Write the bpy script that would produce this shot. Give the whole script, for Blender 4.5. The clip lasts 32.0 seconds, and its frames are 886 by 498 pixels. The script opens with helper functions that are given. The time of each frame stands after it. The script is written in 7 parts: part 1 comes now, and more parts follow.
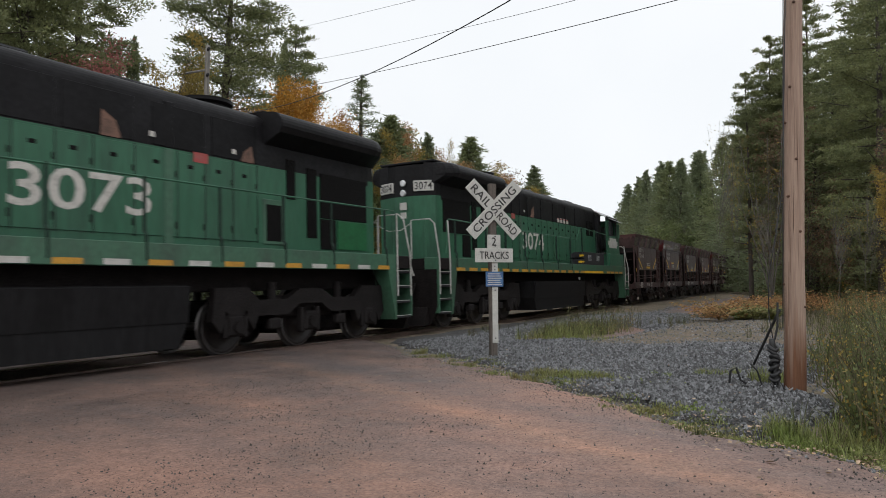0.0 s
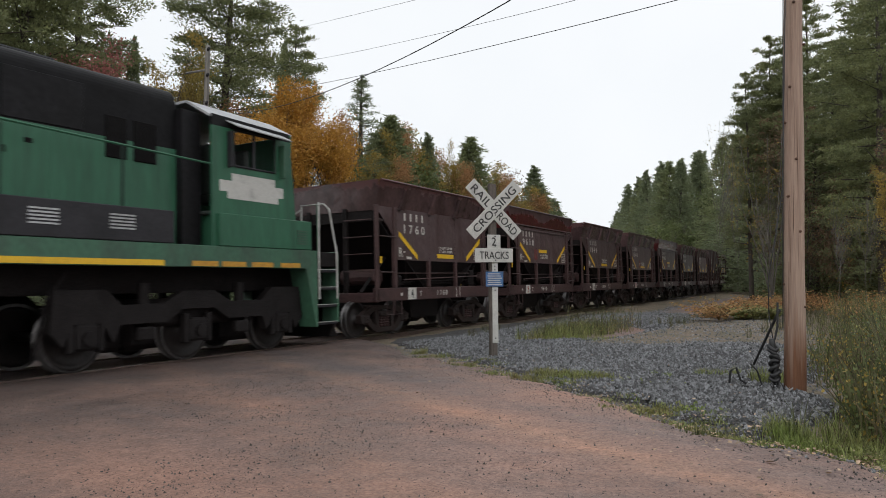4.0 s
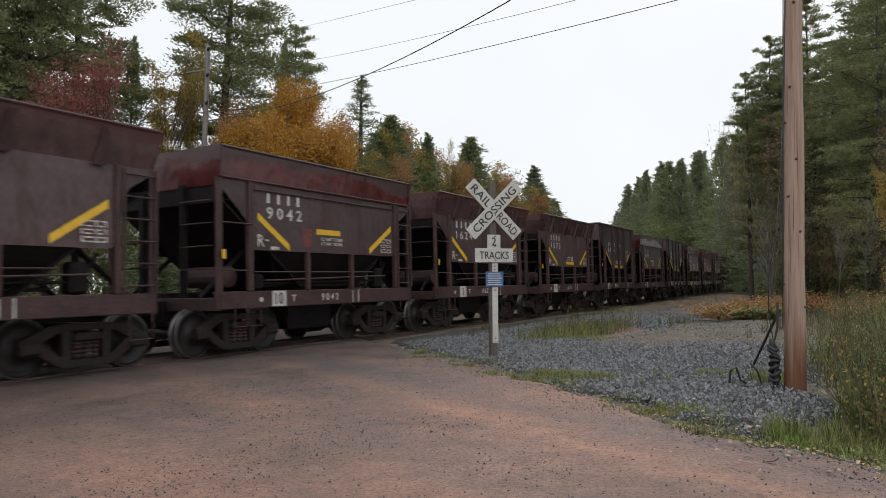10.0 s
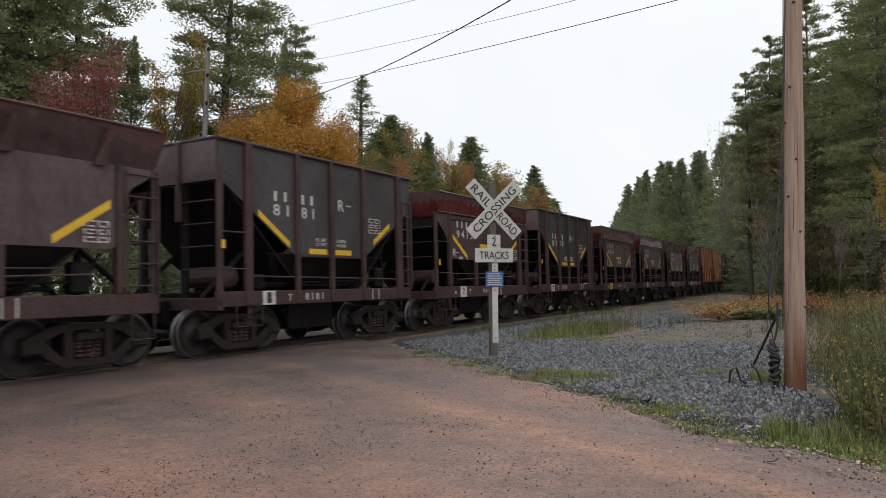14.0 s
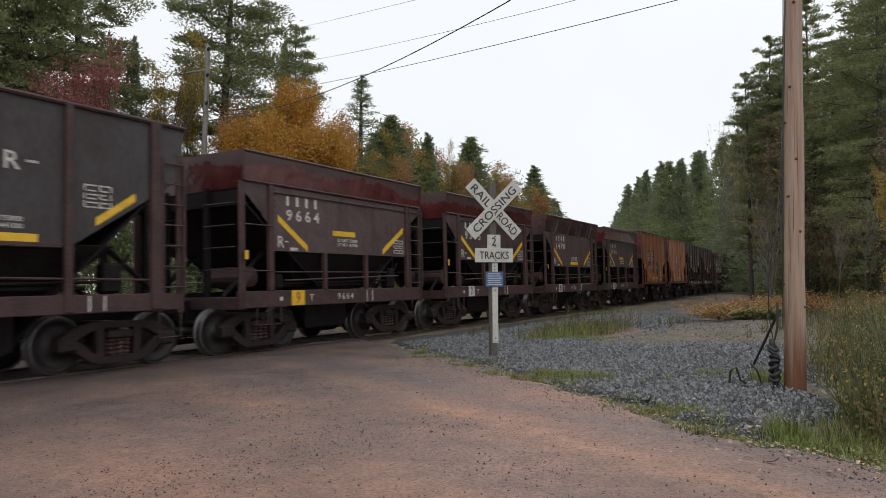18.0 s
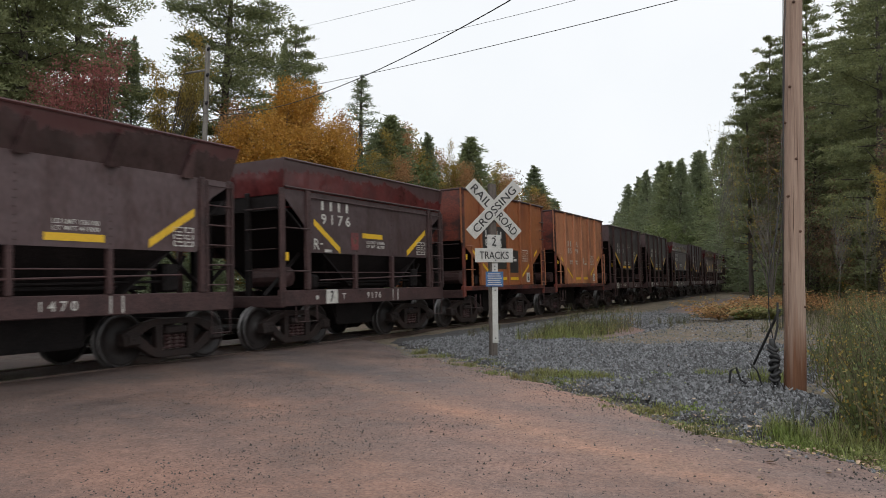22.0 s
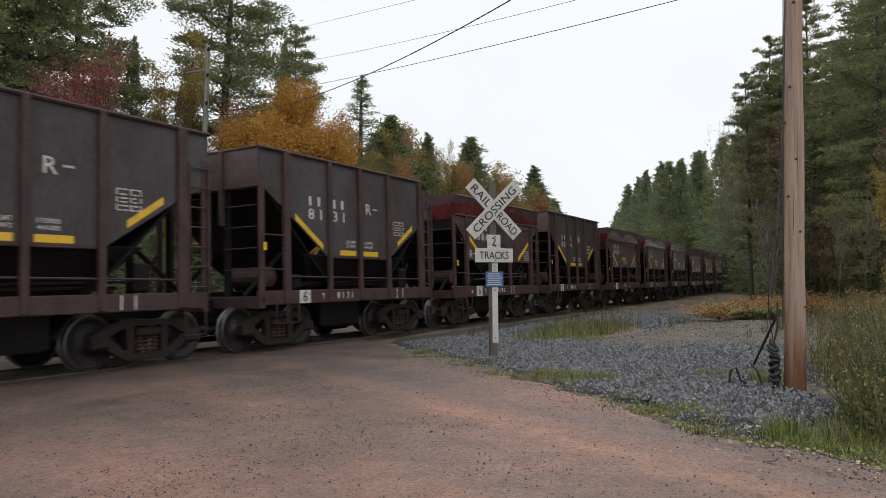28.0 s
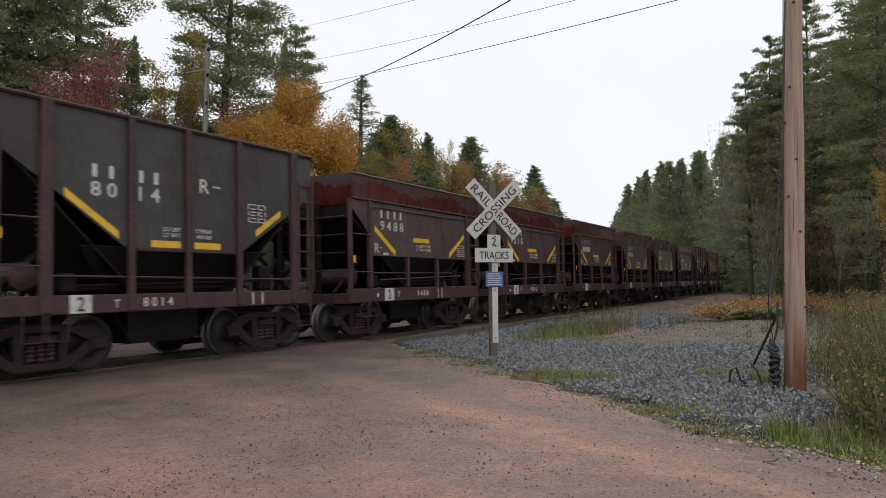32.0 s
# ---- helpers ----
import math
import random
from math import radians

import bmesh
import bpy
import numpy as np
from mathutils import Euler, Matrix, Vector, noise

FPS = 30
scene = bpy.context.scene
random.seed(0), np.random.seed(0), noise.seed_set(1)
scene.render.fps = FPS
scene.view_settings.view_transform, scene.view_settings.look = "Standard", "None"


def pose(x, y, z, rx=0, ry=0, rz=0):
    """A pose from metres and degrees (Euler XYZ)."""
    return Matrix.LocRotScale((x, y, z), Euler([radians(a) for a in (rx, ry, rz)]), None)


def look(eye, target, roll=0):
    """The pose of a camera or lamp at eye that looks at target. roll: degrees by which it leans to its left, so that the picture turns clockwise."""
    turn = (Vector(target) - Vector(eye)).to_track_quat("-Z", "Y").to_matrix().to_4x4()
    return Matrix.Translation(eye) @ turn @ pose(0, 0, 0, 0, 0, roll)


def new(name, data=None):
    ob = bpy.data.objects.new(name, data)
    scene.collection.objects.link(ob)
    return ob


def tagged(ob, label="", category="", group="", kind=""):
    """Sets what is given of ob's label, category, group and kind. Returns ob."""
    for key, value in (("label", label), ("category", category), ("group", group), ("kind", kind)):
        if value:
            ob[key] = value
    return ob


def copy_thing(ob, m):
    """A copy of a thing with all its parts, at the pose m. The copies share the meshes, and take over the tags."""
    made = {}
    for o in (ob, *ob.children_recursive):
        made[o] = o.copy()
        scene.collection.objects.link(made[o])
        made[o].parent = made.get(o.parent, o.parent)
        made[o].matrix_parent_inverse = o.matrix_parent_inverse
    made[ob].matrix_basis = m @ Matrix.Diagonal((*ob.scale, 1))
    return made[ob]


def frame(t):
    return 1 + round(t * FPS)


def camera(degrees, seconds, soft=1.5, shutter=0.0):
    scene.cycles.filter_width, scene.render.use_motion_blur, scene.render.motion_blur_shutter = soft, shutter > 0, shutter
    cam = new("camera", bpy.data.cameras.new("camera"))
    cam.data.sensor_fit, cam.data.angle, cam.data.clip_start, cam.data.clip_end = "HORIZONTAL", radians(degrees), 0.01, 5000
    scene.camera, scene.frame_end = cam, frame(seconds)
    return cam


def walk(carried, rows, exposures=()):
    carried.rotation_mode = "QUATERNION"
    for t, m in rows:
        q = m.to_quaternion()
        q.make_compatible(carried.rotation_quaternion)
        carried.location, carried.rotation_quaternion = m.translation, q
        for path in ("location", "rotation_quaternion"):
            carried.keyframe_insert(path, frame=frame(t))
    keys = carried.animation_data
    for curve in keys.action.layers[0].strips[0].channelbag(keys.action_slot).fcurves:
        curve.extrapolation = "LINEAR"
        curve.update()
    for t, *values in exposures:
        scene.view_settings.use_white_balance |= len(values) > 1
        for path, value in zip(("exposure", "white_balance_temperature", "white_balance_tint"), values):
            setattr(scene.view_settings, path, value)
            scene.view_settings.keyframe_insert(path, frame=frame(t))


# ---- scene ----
# World: y runs along the track, away; x towards the road; z = 0 at the top of the rails.
cam = camera(64.19, 32.0, soft=0.65, shutter=0.4)
EYE = (0.0, 0.0, 1.145)
YAW, PITCH = radians(29.78), radians(3.066)
AIM = (EYE[0] - math.sin(YAW) * math.cos(PITCH), EYE[1] + math.cos(YAW) * math.cos(PITCH), EYE[2] + math.sin(PITCH))
STAND = look(EYE, AIM, -1.333)
walk(cam, [(0.0, STAND), (32.0, STAND)])

TRACK_X = -10.85
BEND, BEND_FROM = 0.00068, 8.3
CURVE, CURVE_FROM = 0.006, 120.0


def track_point(s):
    """Place and heading of the track's centre line at the distance s."""
    u, w = max(s - BEND_FROM, 0.0), max(s - CURVE_FROM, 0.0)
    return TRACK_X - BEND * u * u / 2 - CURVE * w * w / 2, s, math.atan(BEND * u + CURVE * w)


def run(t):
    """How far the train has come since 13 s; it slows down slightly."""
    return 5.51 * (t - 13) - 0.03624 * (t - 13) ** 2 / 2 + 0.3 * math.exp(-(((t - 21.5) / 4) ** 2))


# ---- light: an overcast autumn sky ----
def world_sky():
    w = bpy.data.worlds.new("overcast_sky")
    w.use_nodes = True
    scene.world = w
    nt = w.node_tree
    bg, out = nt.nodes["Background"], nt.nodes["World Output"]
    sky = nt.nodes.new("ShaderNodeTexSky")
    sky.sky_type, sky.sun_disc = "NISHITA", False
    sky.sun_elevation, sky.sun_rotation = radians(38), radians(200)
    sky.air_density, sky.dust_density = 1.0, 4.0
    tex = nt.nodes.new("ShaderNodeTexCoord")
    cloud = nt.nodes.new("ShaderNodeTexNoise")
    cloud.inputs["Scale"].default_value, cloud.inputs["Detail"].default_value = 1.6, 5
    ramp = nt.nodes.new("ShaderNodeValToRGB")
    ramp.color_ramp.elements[0].position, ramp.color_ramp.elements[0].color = 0.3, (9.2, 9.6, 10.0, 1)
    ramp.color_ramp.elements[1].position, ramp.color_ramp.elements[1].color = 0.7, (10.3, 10.5, 10.7, 1)
    mix = nt.nodes.new("ShaderNodeMix")
    mix.data_type = "RGBA"
    mix.inputs[0].default_value = 0.93
    nt.links.new(tex.outputs["Generated"], cloud.inputs["Vector"])
    nt.links.new(cloud.outputs["Fac"], ramp.inputs["Fac"])
    nt.links.new(sky.outputs["Color"], mix.inputs["A"])
    nt.links.new(ramp.outputs["Color"], mix.inputs["B"])
    nt.links.new(mix.outputs["Result"], bg.inputs["Color"])
    bg.inputs["Strength"].default_value = 0.1
    nt.links.new(bg.outputs[0], out.inputs[0])


world_sky()
sun_data = bpy.data.lights.new("sun", "SUN")
sun_data.energy, sun_data.angle, sun_data.color = 0.5, radians(40), (1.0, 0.97, 0.93)
sun = new("sun", sun_data)
sun.matrix_world = look((20, -30, 40), (-6, 10, 0))
scene.view_settings.exposure = 0.0


# ---- materials ----
def mat(name, col, rough=0.6, metal=0.0, var=0.25, big=1.2, fine=30.0, bump=0.15, second=None, amount=0.45, sharp=0.12, rand=0.0, island=0.0, stretch=(1, 1, 1), spec=0.5, trans=0.0, rough_var=0.1, dent=0.0):
    """A surface with broad stains (towards the colour second), fine grain and relief."""
    m = bpy.data.materials.new(name)
    m.use_nodes = True
    nt = m.node_tree
    N, L = nt.nodes.new, nt.links.new
    b = nt.nodes["Principled BSDF"]
    out = nt.nodes["Material Output"]
    tc, mp = N("ShaderNodeTexCoord"), N("ShaderNodeMapping")
    mp.inputs["Scale"].default_value = stretch
    L(tc.outputs["Object"], mp.inputs["Vector"])
    n1, n2 = N("ShaderNodeTexNoise"), N("ShaderNodeTexNoise")
    n1.inputs["Scale"].default_value, n1.inputs["Detail"].default_value, n1.inputs["Roughness"].default_value = big, 6, 0.62
    n2.inputs["Scale"].default_value, n2.inputs["Detail"].default_value = fine, 3
    L(mp.outputs[0], n1.inputs["Vector"])
    L(mp.outputs[0], n2.inputs["Vector"])
    second = second or tuple(c * 0.55 for c in col)
    r1 = N("ShaderNodeValToRGB")
    r1.color_ramp.elements[0].position, r1.color_ramp.elements[0].color = amount - sharp, (*second, 1)
    r1.color_ramp.elements[1].position, r1.color_ramp.elements[1].color = amount + sharp, (*col, 1)
    L(n1.outputs["Fac"], r1.inputs["Fac"])
    mr = N("ShaderNodeMapRange")
    mr.inputs["From Min"].default_value, mr.inputs["From Max"].default_value = 0.3, 0.7
    mr.inputs["To Min"].default_value, mr.inputs["To Max"].default_value = 1 - var, 1 + var
    L(n2.outputs["Fac"], mr.inputs["Value"])
    mul = N("ShaderNodeVectorMath")
    mul.operation = "SCALE"
    L(r1.outputs["Color"], mul.inputs[0])
    L(mr.outputs[0], mul.inputs["Scale"])
    colour = mul.outputs[0]
    for amt, kind, sock in ((rand, "ShaderNodeObjectInfo", "Random"), (island, "ShaderNodeNewGeometry", "Random Per Island")):
        if amt:
            src, m2, s2 = N(kind), N("ShaderNodeMapRange"), N("ShaderNodeVectorMath")
            m2.inputs["To Min"].default_value, m2.inputs["To Max"].default_value = 1 - amt, 1 + amt
            s2.operation = "SCALE"
            L(src.outputs[sock], m2.inputs["Value"])
            L(colour, s2.inputs[0])
            L(m2.outputs[0], s2.inputs["Scale"])
            colour = s2.outputs[0]
    L(colour, b.inputs["Base Color"])
    r2 = N("ShaderNodeMapRange")
    r2.inputs["To Min"].default_value, r2.inputs["To Max"].default_value = max(rough - rough_var, 0.02), min(rough + rough_var, 1)
    L(n1.outputs["Fac"], r2.inputs["Value"])
    L(r2.outputs[0], b.inputs["Roughness"])
    b.inputs["Metallic"].default_value = metal
    b.inputs["Specular IOR Level"].default_value = spec
    if bump:
        bp = N("ShaderNodeBump")
        bp.inputs["Strength"].default_value, bp.inputs["Distance"].default_value = bump, 0.02
        L(n2.outputs["Fac"], bp.inputs["Height"])
        L(bp.outputs[0], b.inputs["Normal"])
    if dent:  # shallow dents pressed into the sheet
        n3, b3 = N("ShaderNodeTexNoise"), N("ShaderNodeBump")
        n3.inputs["Scale"].default_value, n3.inputs["Detail"].default_value = 1.7, 2
        L(tc.outputs["Object"], n3.inputs["Vector"])
        b3.inputs["Strength"].default_value, b3.inputs["Distance"].default_value = 1.0, dent
        L(n3.outputs["Fac"], b3.inputs["Height"])
        if bump:
            L(b3.outputs[0], bp.inputs["Normal"])
        else:
            L(b3.outputs[0], b.inputs["Normal"])
    if trans:
        tr, ad = N("ShaderNodeBsdfTranslucent"), N("ShaderNodeMixShader")
        L(colour, tr.inputs["Color"])
        ad.inputs[0].default_value = trans
        L(b.outputs[0], ad.inputs[1])
        L(tr.outputs[0], ad.inputs[2])
        L(ad.outputs[0], out.inputs["Surface"])
    return m


STREAK = (6, 6, 0.5)
M_SIDE = mat("dark_car_paint", (0.081, 0.053, 0.054), 0.45, var=0.2, big=1.3, fine=26, second=(0.055, 0.030, 0.029), amount=0.45, sharp=0.05, rand=0.18, stretch=(1, 1, 0.35), spec=0.35, dent=0.05)

M_FRAME = mat("rusty_frame_steel", (0.066, 0.036, 0.035), 0.52, var=0.3, big=2.5, fine=35, second=(0.036, 0.022, 0.022), bump=0.3, spec=0.3)
# Near-black steel for underframes, slope sheets, low end sheets and inner posts.
M_UNDER = mat("near_black_steel", (0.0135, 0.0105, 0.0105), 0.65, var=0.4, big=3, fine=30, bump=0.3, spec=0.15)
M_TRUCK = mat("truck_casting", (0.023, 0.0165, 0.0155), 0.6, var=0.35, big=4, fine=40, bump=0.35, second=(0.030, 0.0175, 0.015), spec=0.25)
M_LTRUCK = mat("greasy_loco_truck", (0.017, 0.0145, 0.0145), 0.65, var=0.35, big=4, fine=40, bump=0.35, second=(0.011, 0.009, 0.009), spec=0.15)
M_WHEEL = mat("worn_wheel_steel", (0.026, 0.021, 0.020), 0.5, metal=0.1, var=0.25, big=3, fine=25, spec=0.35)
M_RIM = mat("worn_wheel_tread", (0.160, 0.152, 0.150), 0.38, metal=0.7, var=0.2, big=5, fine=40)
M_TALL = mat("charcoal_car_paint", (0.060, 0.054, 0.056), 0.52, var=0.18, big=1.1, fine=24, second=(0.044, 0.034, 0.034), rand=0.15, stretch=(1, 1, 0.4), spec=0.3, dent=0.05)
M_ORANGE = mat("faded_orange_paint", (0.280, 0.097, 0.036), 0.48, var=0.12, big=1.2, fine=22, second=(0.190, 0.060, 0.027), amount=0.42, sharp=0.1, stretch=(1, 1, 0.4), dent=0.035)
M_ORANGE2 = mat("bleached_orange_paint", (0.430, 0.180, 0.092), 0.5, var=0.14, big=1.5, fine=18, second=(0.225, 0.088, 0.046), amount=0.43, sharp=0.09, stretch=(1.3, 1.3, 0.4), dent=0.035)
M_RUSTEND = mat("rusted_end_sheet", (0.130, 0.027, 0.016), 0.55, var=0.3, big=1.6, fine=25, second=(0.040, 0.014, 0.012), amount=0.46, sharp=0.06, bump=0.3, dent=0.04)
M_YELLOW = mat("yellow_reflective_tape", (0.720, 0.440, 0.020), 0.45, var=0.1, big=6, fine=60, second=(0.55, 0.31, 0.02), amount=0.36)
M_SILLDASH = mat("dirty_amber_tape", (0.520, 0.270, 0.030), 0.5, var=0.15, big=5, fine=40, second=(0.34, 0.17, 0.03), amount=0.42)
M_RUSTSPOT = mat("bare_rust_patch", (0.190, 0.105, 0.075), 0.8, var=0.3, big=5, fine=40, second=(0.08, 0.05, 0.04))
M_SOOT = mat("sooty_green_post", (0.016, 0.034, 0.025), 0.6, var=0.3, big=4, fine=30, spec=0.2)
M_WHITE = mat("white_stencil_paint", (0.560, 0.540, 0.500), 0.55, var=0.15, big=8, fine=60, second=(0.30, 0.28, 0.26), amount=0.38)
M_REDMARK = mat("faded_red_mark", (0.350, 0.060, 0.055), 0.55, var=0.2, big=8, fine=50, second=(0.26, 0.10, 0.09))
M_FADEDRED = mat("old_red_panel", (0.200, 0.040, 0.040), 0.6, var=0.25, big=7, fine=50, second=(0.10, 0.035, 0.035))
M_BLACKMARK = mat("black_marking_panel", (0.030, 0.029, 0.028), 0.5, var=0.2, big=3, fine=30)
M_GREEN = mat("green_loco_paint", (0.032, 0.118, 0.067), 0.45, var=0.12, big=1.1, fine=12, second=(0.024, 0.080, 0.047), amount=0.44, sharp=0.1, stretch=(1, 2.5, 0.25), spec=0.35, dent=0.02)
M_NEWGREEN = mat("bright_green_panel", (0.014, 0.120, 0.042), 0.45, var=0.12, big=2, fine=18, second=(0.010, 0.085, 0.030), spec=0.35)
M_GREEND = mat("grimy_green_sill", (0.044, 0.120, 0.072), 0.5, var=0.18, big=1.6, fine=20, second=(0.040, 0.076, 0.052), stretch=(1, 1, 0.5))
M_BLACK = mat("black_loco_paint", (0.0115, 0.0112, 0.0125), 0.50, var=0.3, big=0.9, fine=14, second=(0.0066, 0.0062, 0.0066), rand=0.3, spec=0.13, dent=0.02)
M_GRILLE = mat("dark_grille", (0.0062, 0.0055, 0.0055), 0.7, var=0.4, big=6, fine=90, bump=0.6, spec=0.12)
M_SEAM = mat("door_seam", (0.008, 0.022, 0.015), 0.6, var=0.2)
M_TANK = mat("dirty_fuel_tank", (0.014, 0.0135, 0.0145), 0.6, var=0.3, big=2.0, fine=16, second=(0.009, 0.0085, 0.009), amount=0.5, stretch=(3, 3, 0.25), spec=0.14)
M_GREY = mat("light_grey_cab_roof", (0.420, 0.430, 0.440), 0.45, var=0.12, big=2, fine=20, second=(0.30, 0.30, 0.30))
M_STEEL = mat("galvanised_handrail", (0.460, 0.450, 0.430), 0.45, var=0.15, big=5, fine=40, second=(0.30, 0.28, 0.26))
M_DKBOX = mat("dark_equipment_box", (0.026, 0.025, 0.029), 0.55, var=0.2, big=2, fine=20, spec=0.3)
# White base colour stands in for the sky mirrored in the unlit lens.
M_LAMP = mat("sky_white_lens", (0.72, 0.73, 0.74), 0.12, var=0.05, bump=0)
M_CABIN = mat("dark_cab_interior", (0.035, 0.045, 0.040), 0.6)
M_SIGN = mat("weathered_white_sign", (0.500, 0.490, 0.460), 0.5, var=0.1, big=6, fine=50, second=(0.34, 0.33, 0.31), amount=0.38)
M_LETTER = mat("black_letters", (0.020, 0.019, 0.018), 0.5, var=0.1, bump=0)
M_BLUE = mat("blue_notice", (0.060, 0.150, 0.330), 0.45, var=0.1, big=10, fine=60)
M_POST = mat("grey_weathered_post", (0.120, 0.100, 0.086), 0.8, var=0.25, big=3, fine=30, stretch=(6, 6, 0.6), bump=0.4)
M_POLEDARK = mat("dark_pole_knots", (0.120, 0.058, 0.034), 0.75, var=0.3, big=2.2, fine=14, second=(0.05, 0.028, 0.02), stretch=(9, 9, 0.5), bump=0.5)


def board_paint(name, edge, upper, lower):
    """Added top board in two coats: the upper runs down over the lower one in a ragged line about edge high."""
    m = mat(name, lower, 0.34, var=0.18, big=2.4, fine=18, second=tuple(c * 0.62 for c in lower), amount=0.46, sharp=0.08, rand=0.3, stretch=(1, 1, 0.6), spec=0.45, dent=0.04)
    nt = m.node_tree
    N, L = nt.nodes.new, nt.links.new
    b = nt.nodes["Principled BSDF"]
    colour = b.inputs["Base Color"].links[0].from_socket
    tc, mp, runs, broad, sep = N("ShaderNodeTexCoord"), N("ShaderNodeMapping"), N("ShaderNodeTexNoise"), N("ShaderNodeTexNoise"), N("ShaderNodeSeparateXYZ")
    info, shift = N("ShaderNodeObjectInfo"), N("ShaderNodeVectorMath")
    shift.operation = "ADD"
    L(tc.outputs["Object"], shift.inputs[0])
    L(info.outputs["Random"], shift.inputs[1])
    mp.inputs["Scale"].default_value = (13, 13, 0.6)
    runs.inputs["Scale"].default_value, runs.inputs["Detail"].default_value = 1.0, 3
    broad.inputs["Scale"].default_value, broad.inputs["Detail"].default_value = 0.7, 2
    L(shift.outputs[0], mp.inputs["Vector"])
    L(mp.outputs[0], runs.inputs["Vector"])
    L(shift.outputs[0], broad.inputs["Vector"])
    L(tc.outputs["Object"], sep.inputs[0])
    a, c = N("ShaderNodeMath"), N("ShaderNodeMath")
    a.operation, a.inputs[1].default_value = "MULTIPLY_ADD", 0.34
    c.operation, c.inputs[1].default_value = "MULTIPLY_ADD", 0.7
    L(runs.outputs["Fac"], a.inputs[0])
    L(sep.outputs["Z"], a.inputs[2])
    L(broad.outputs["Fac"], c.inputs[0])
    L(a.outputs[0], c.inputs[2])
    r = N("ShaderNodeMapRange")
    r.inputs["From Min"].default_value, r.inputs["From Max"].default_value = edge + 0.52, edge + 0.56
    L(c.outputs[0], r.inputs["Value"])
    x = N("ShaderNodeMix")
    x.data_type = "RGBA"
    x.inputs["B"].default_value = (*upper, 1)
    L(r.outputs[0], x.inputs[0])
    L(colour, x.inputs["A"])
    L(x.outputs["Result"], b.inputs["Base Color"])
    rough = N("ShaderNodeMapRange")
    rough.inputs["To Min"].default_value, rough.inputs["To Max"].default_value = 0.24, 0.42
    L(r.outputs[0], rough.inputs["Value"])
    L(rough.outputs[0], b.inputs["Roughness"])
    return m


M_BOARD = board_paint("maroon_top_over_brown", 3.52, (0.080, 0.030, 0.030), (0.072, 0.043, 0.043))
M_BOARDB = board_paint("brown_dust_over_maroon", 3.47, (0.058, 0.029, 0.029), (0.086, 0.018, 0.018))


def pole_wood():
    """Weathered brown wood with long checks; red-brown preservative ran ragged up from the butt."""
    m = mat("brown_utility_pole", (0.350, 0.248, 0.192), 0.75, var=0.16, big=2.2, fine=14, second=(0.270, 0.180, 0.136), amount=0.46, stretch=(9, 9, 0.30), bump=0.4)
    nt = m.node_tree
    N, L = nt.nodes.new, nt.links.new
    b = nt.nodes["Principled BSDF"]
    colour = b.inputs["Base Color"].links[0].from_socket
    tc, mp, run_, sep = N("ShaderNodeTexCoord"), N("ShaderNodeMapping"), N("ShaderNodeTexNoise"), N("ShaderNodeSeparateXYZ")
    mp.inputs["Scale"].default_value = (22, 22, 0.9)
    run_.inputs["Scale"].default_value, run_.inputs["Detail"].default_value = 1.0, 4
    L(tc.outputs["Object"], mp.inputs["Vector"])
    L(mp.outputs[0], run_.inputs["Vector"])
    L(tc.outputs["Object"], sep.inputs[0])
    a = N("ShaderNodeMath")
    a.operation, a.inputs[1].default_value = "MULTIPLY_ADD", -1.7
    L(run_.outputs["Fac"], a.inputs[0])
    L(sep.outputs["Z"], a.inputs[2])
    r = N("ShaderNodeMapRange")
    r.inputs["From Min"].default_value, r.inputs["From Max"].default_value = -0.55, 0.05
    r.inputs["To Min"].default_value, r.inputs["To Max"].default_value = 1.0, 0.0
    L(a.outputs[0], r.inputs["Value"])
    x = N("ShaderNodeMix")
    x.data_type, x.blend_type = "RGBA", "MULTIPLY"
    x.inputs["B"].default_value = (0.52, 0.33, 0.22, 1)
    L(r.outputs[0], x.inputs[0])
    L(colour, x.inputs["A"])
    L(x.outputs["Result"], b.inputs["Base Color"])
    # long dark checks
    mp2, ck, cr, y = N("ShaderNodeMapping"), N("ShaderNodeTexNoise"), N("ShaderNodeValToRGB"), N("ShaderNodeMix")
    mp2.inputs["Scale"].default_value = (34, 34, 0.55)
    ck.inputs["Scale"].default_value, ck.inputs["Detail"].default_value = 1.0, 2
    L(tc.outputs["Object"], mp2.inputs["Vector"])
    L(mp2.outputs[0], ck.inputs["Vector"])
    cr.color_ramp.elements[0].position, cr.color_ramp.elements[0].color = 0.29, (0.55, 0.50, 0.48, 1)
    cr.color_ramp.elements[1].position, cr.color_ramp.elements[1].color = 0.36, (1, 1, 1, 1)
    L(ck.outputs["Fac"], cr.inputs["Fac"])
    y.data_type, y.blend_type = "RGBA", "MULTIPLY"
    y.inputs[0].default_value = 1.0
    L(x.outputs["Result"], y.inputs["A"])
    L(cr.outputs["Color"], y.inputs["B"])
    L(y.outputs["Result"], b.inputs["Base Color"])
    return m


M_POLE = pole_wood()
M_GREYPOLE = mat("silvered_old_pole", (0.210, 0.195, 0.175), 0.8, var=0.2, big=2, fine=14, stretch=(9, 9, 0.4), bump=0.4)
M_WIRE = mat("black_wire", (0.030, 0.030, 0.032), 0.5, bump=0)
M_RAIL = mat("rusty_rail", (0.080, 0.050, 0.038), 0.6, var=0.3, big=4, fine=40)
M_RAILTOP = mat("polished_railhead", (0.50, 0.49, 0.48), 0.22, metal=1.0, var=0.1, bump=0)
M_TIE = mat("grey_tie_wood", (0.070, 0.058, 0.048), 0.85, var=0.3, big=3, fine=25, stretch=(0.6, 6, 6), bump=0.5)


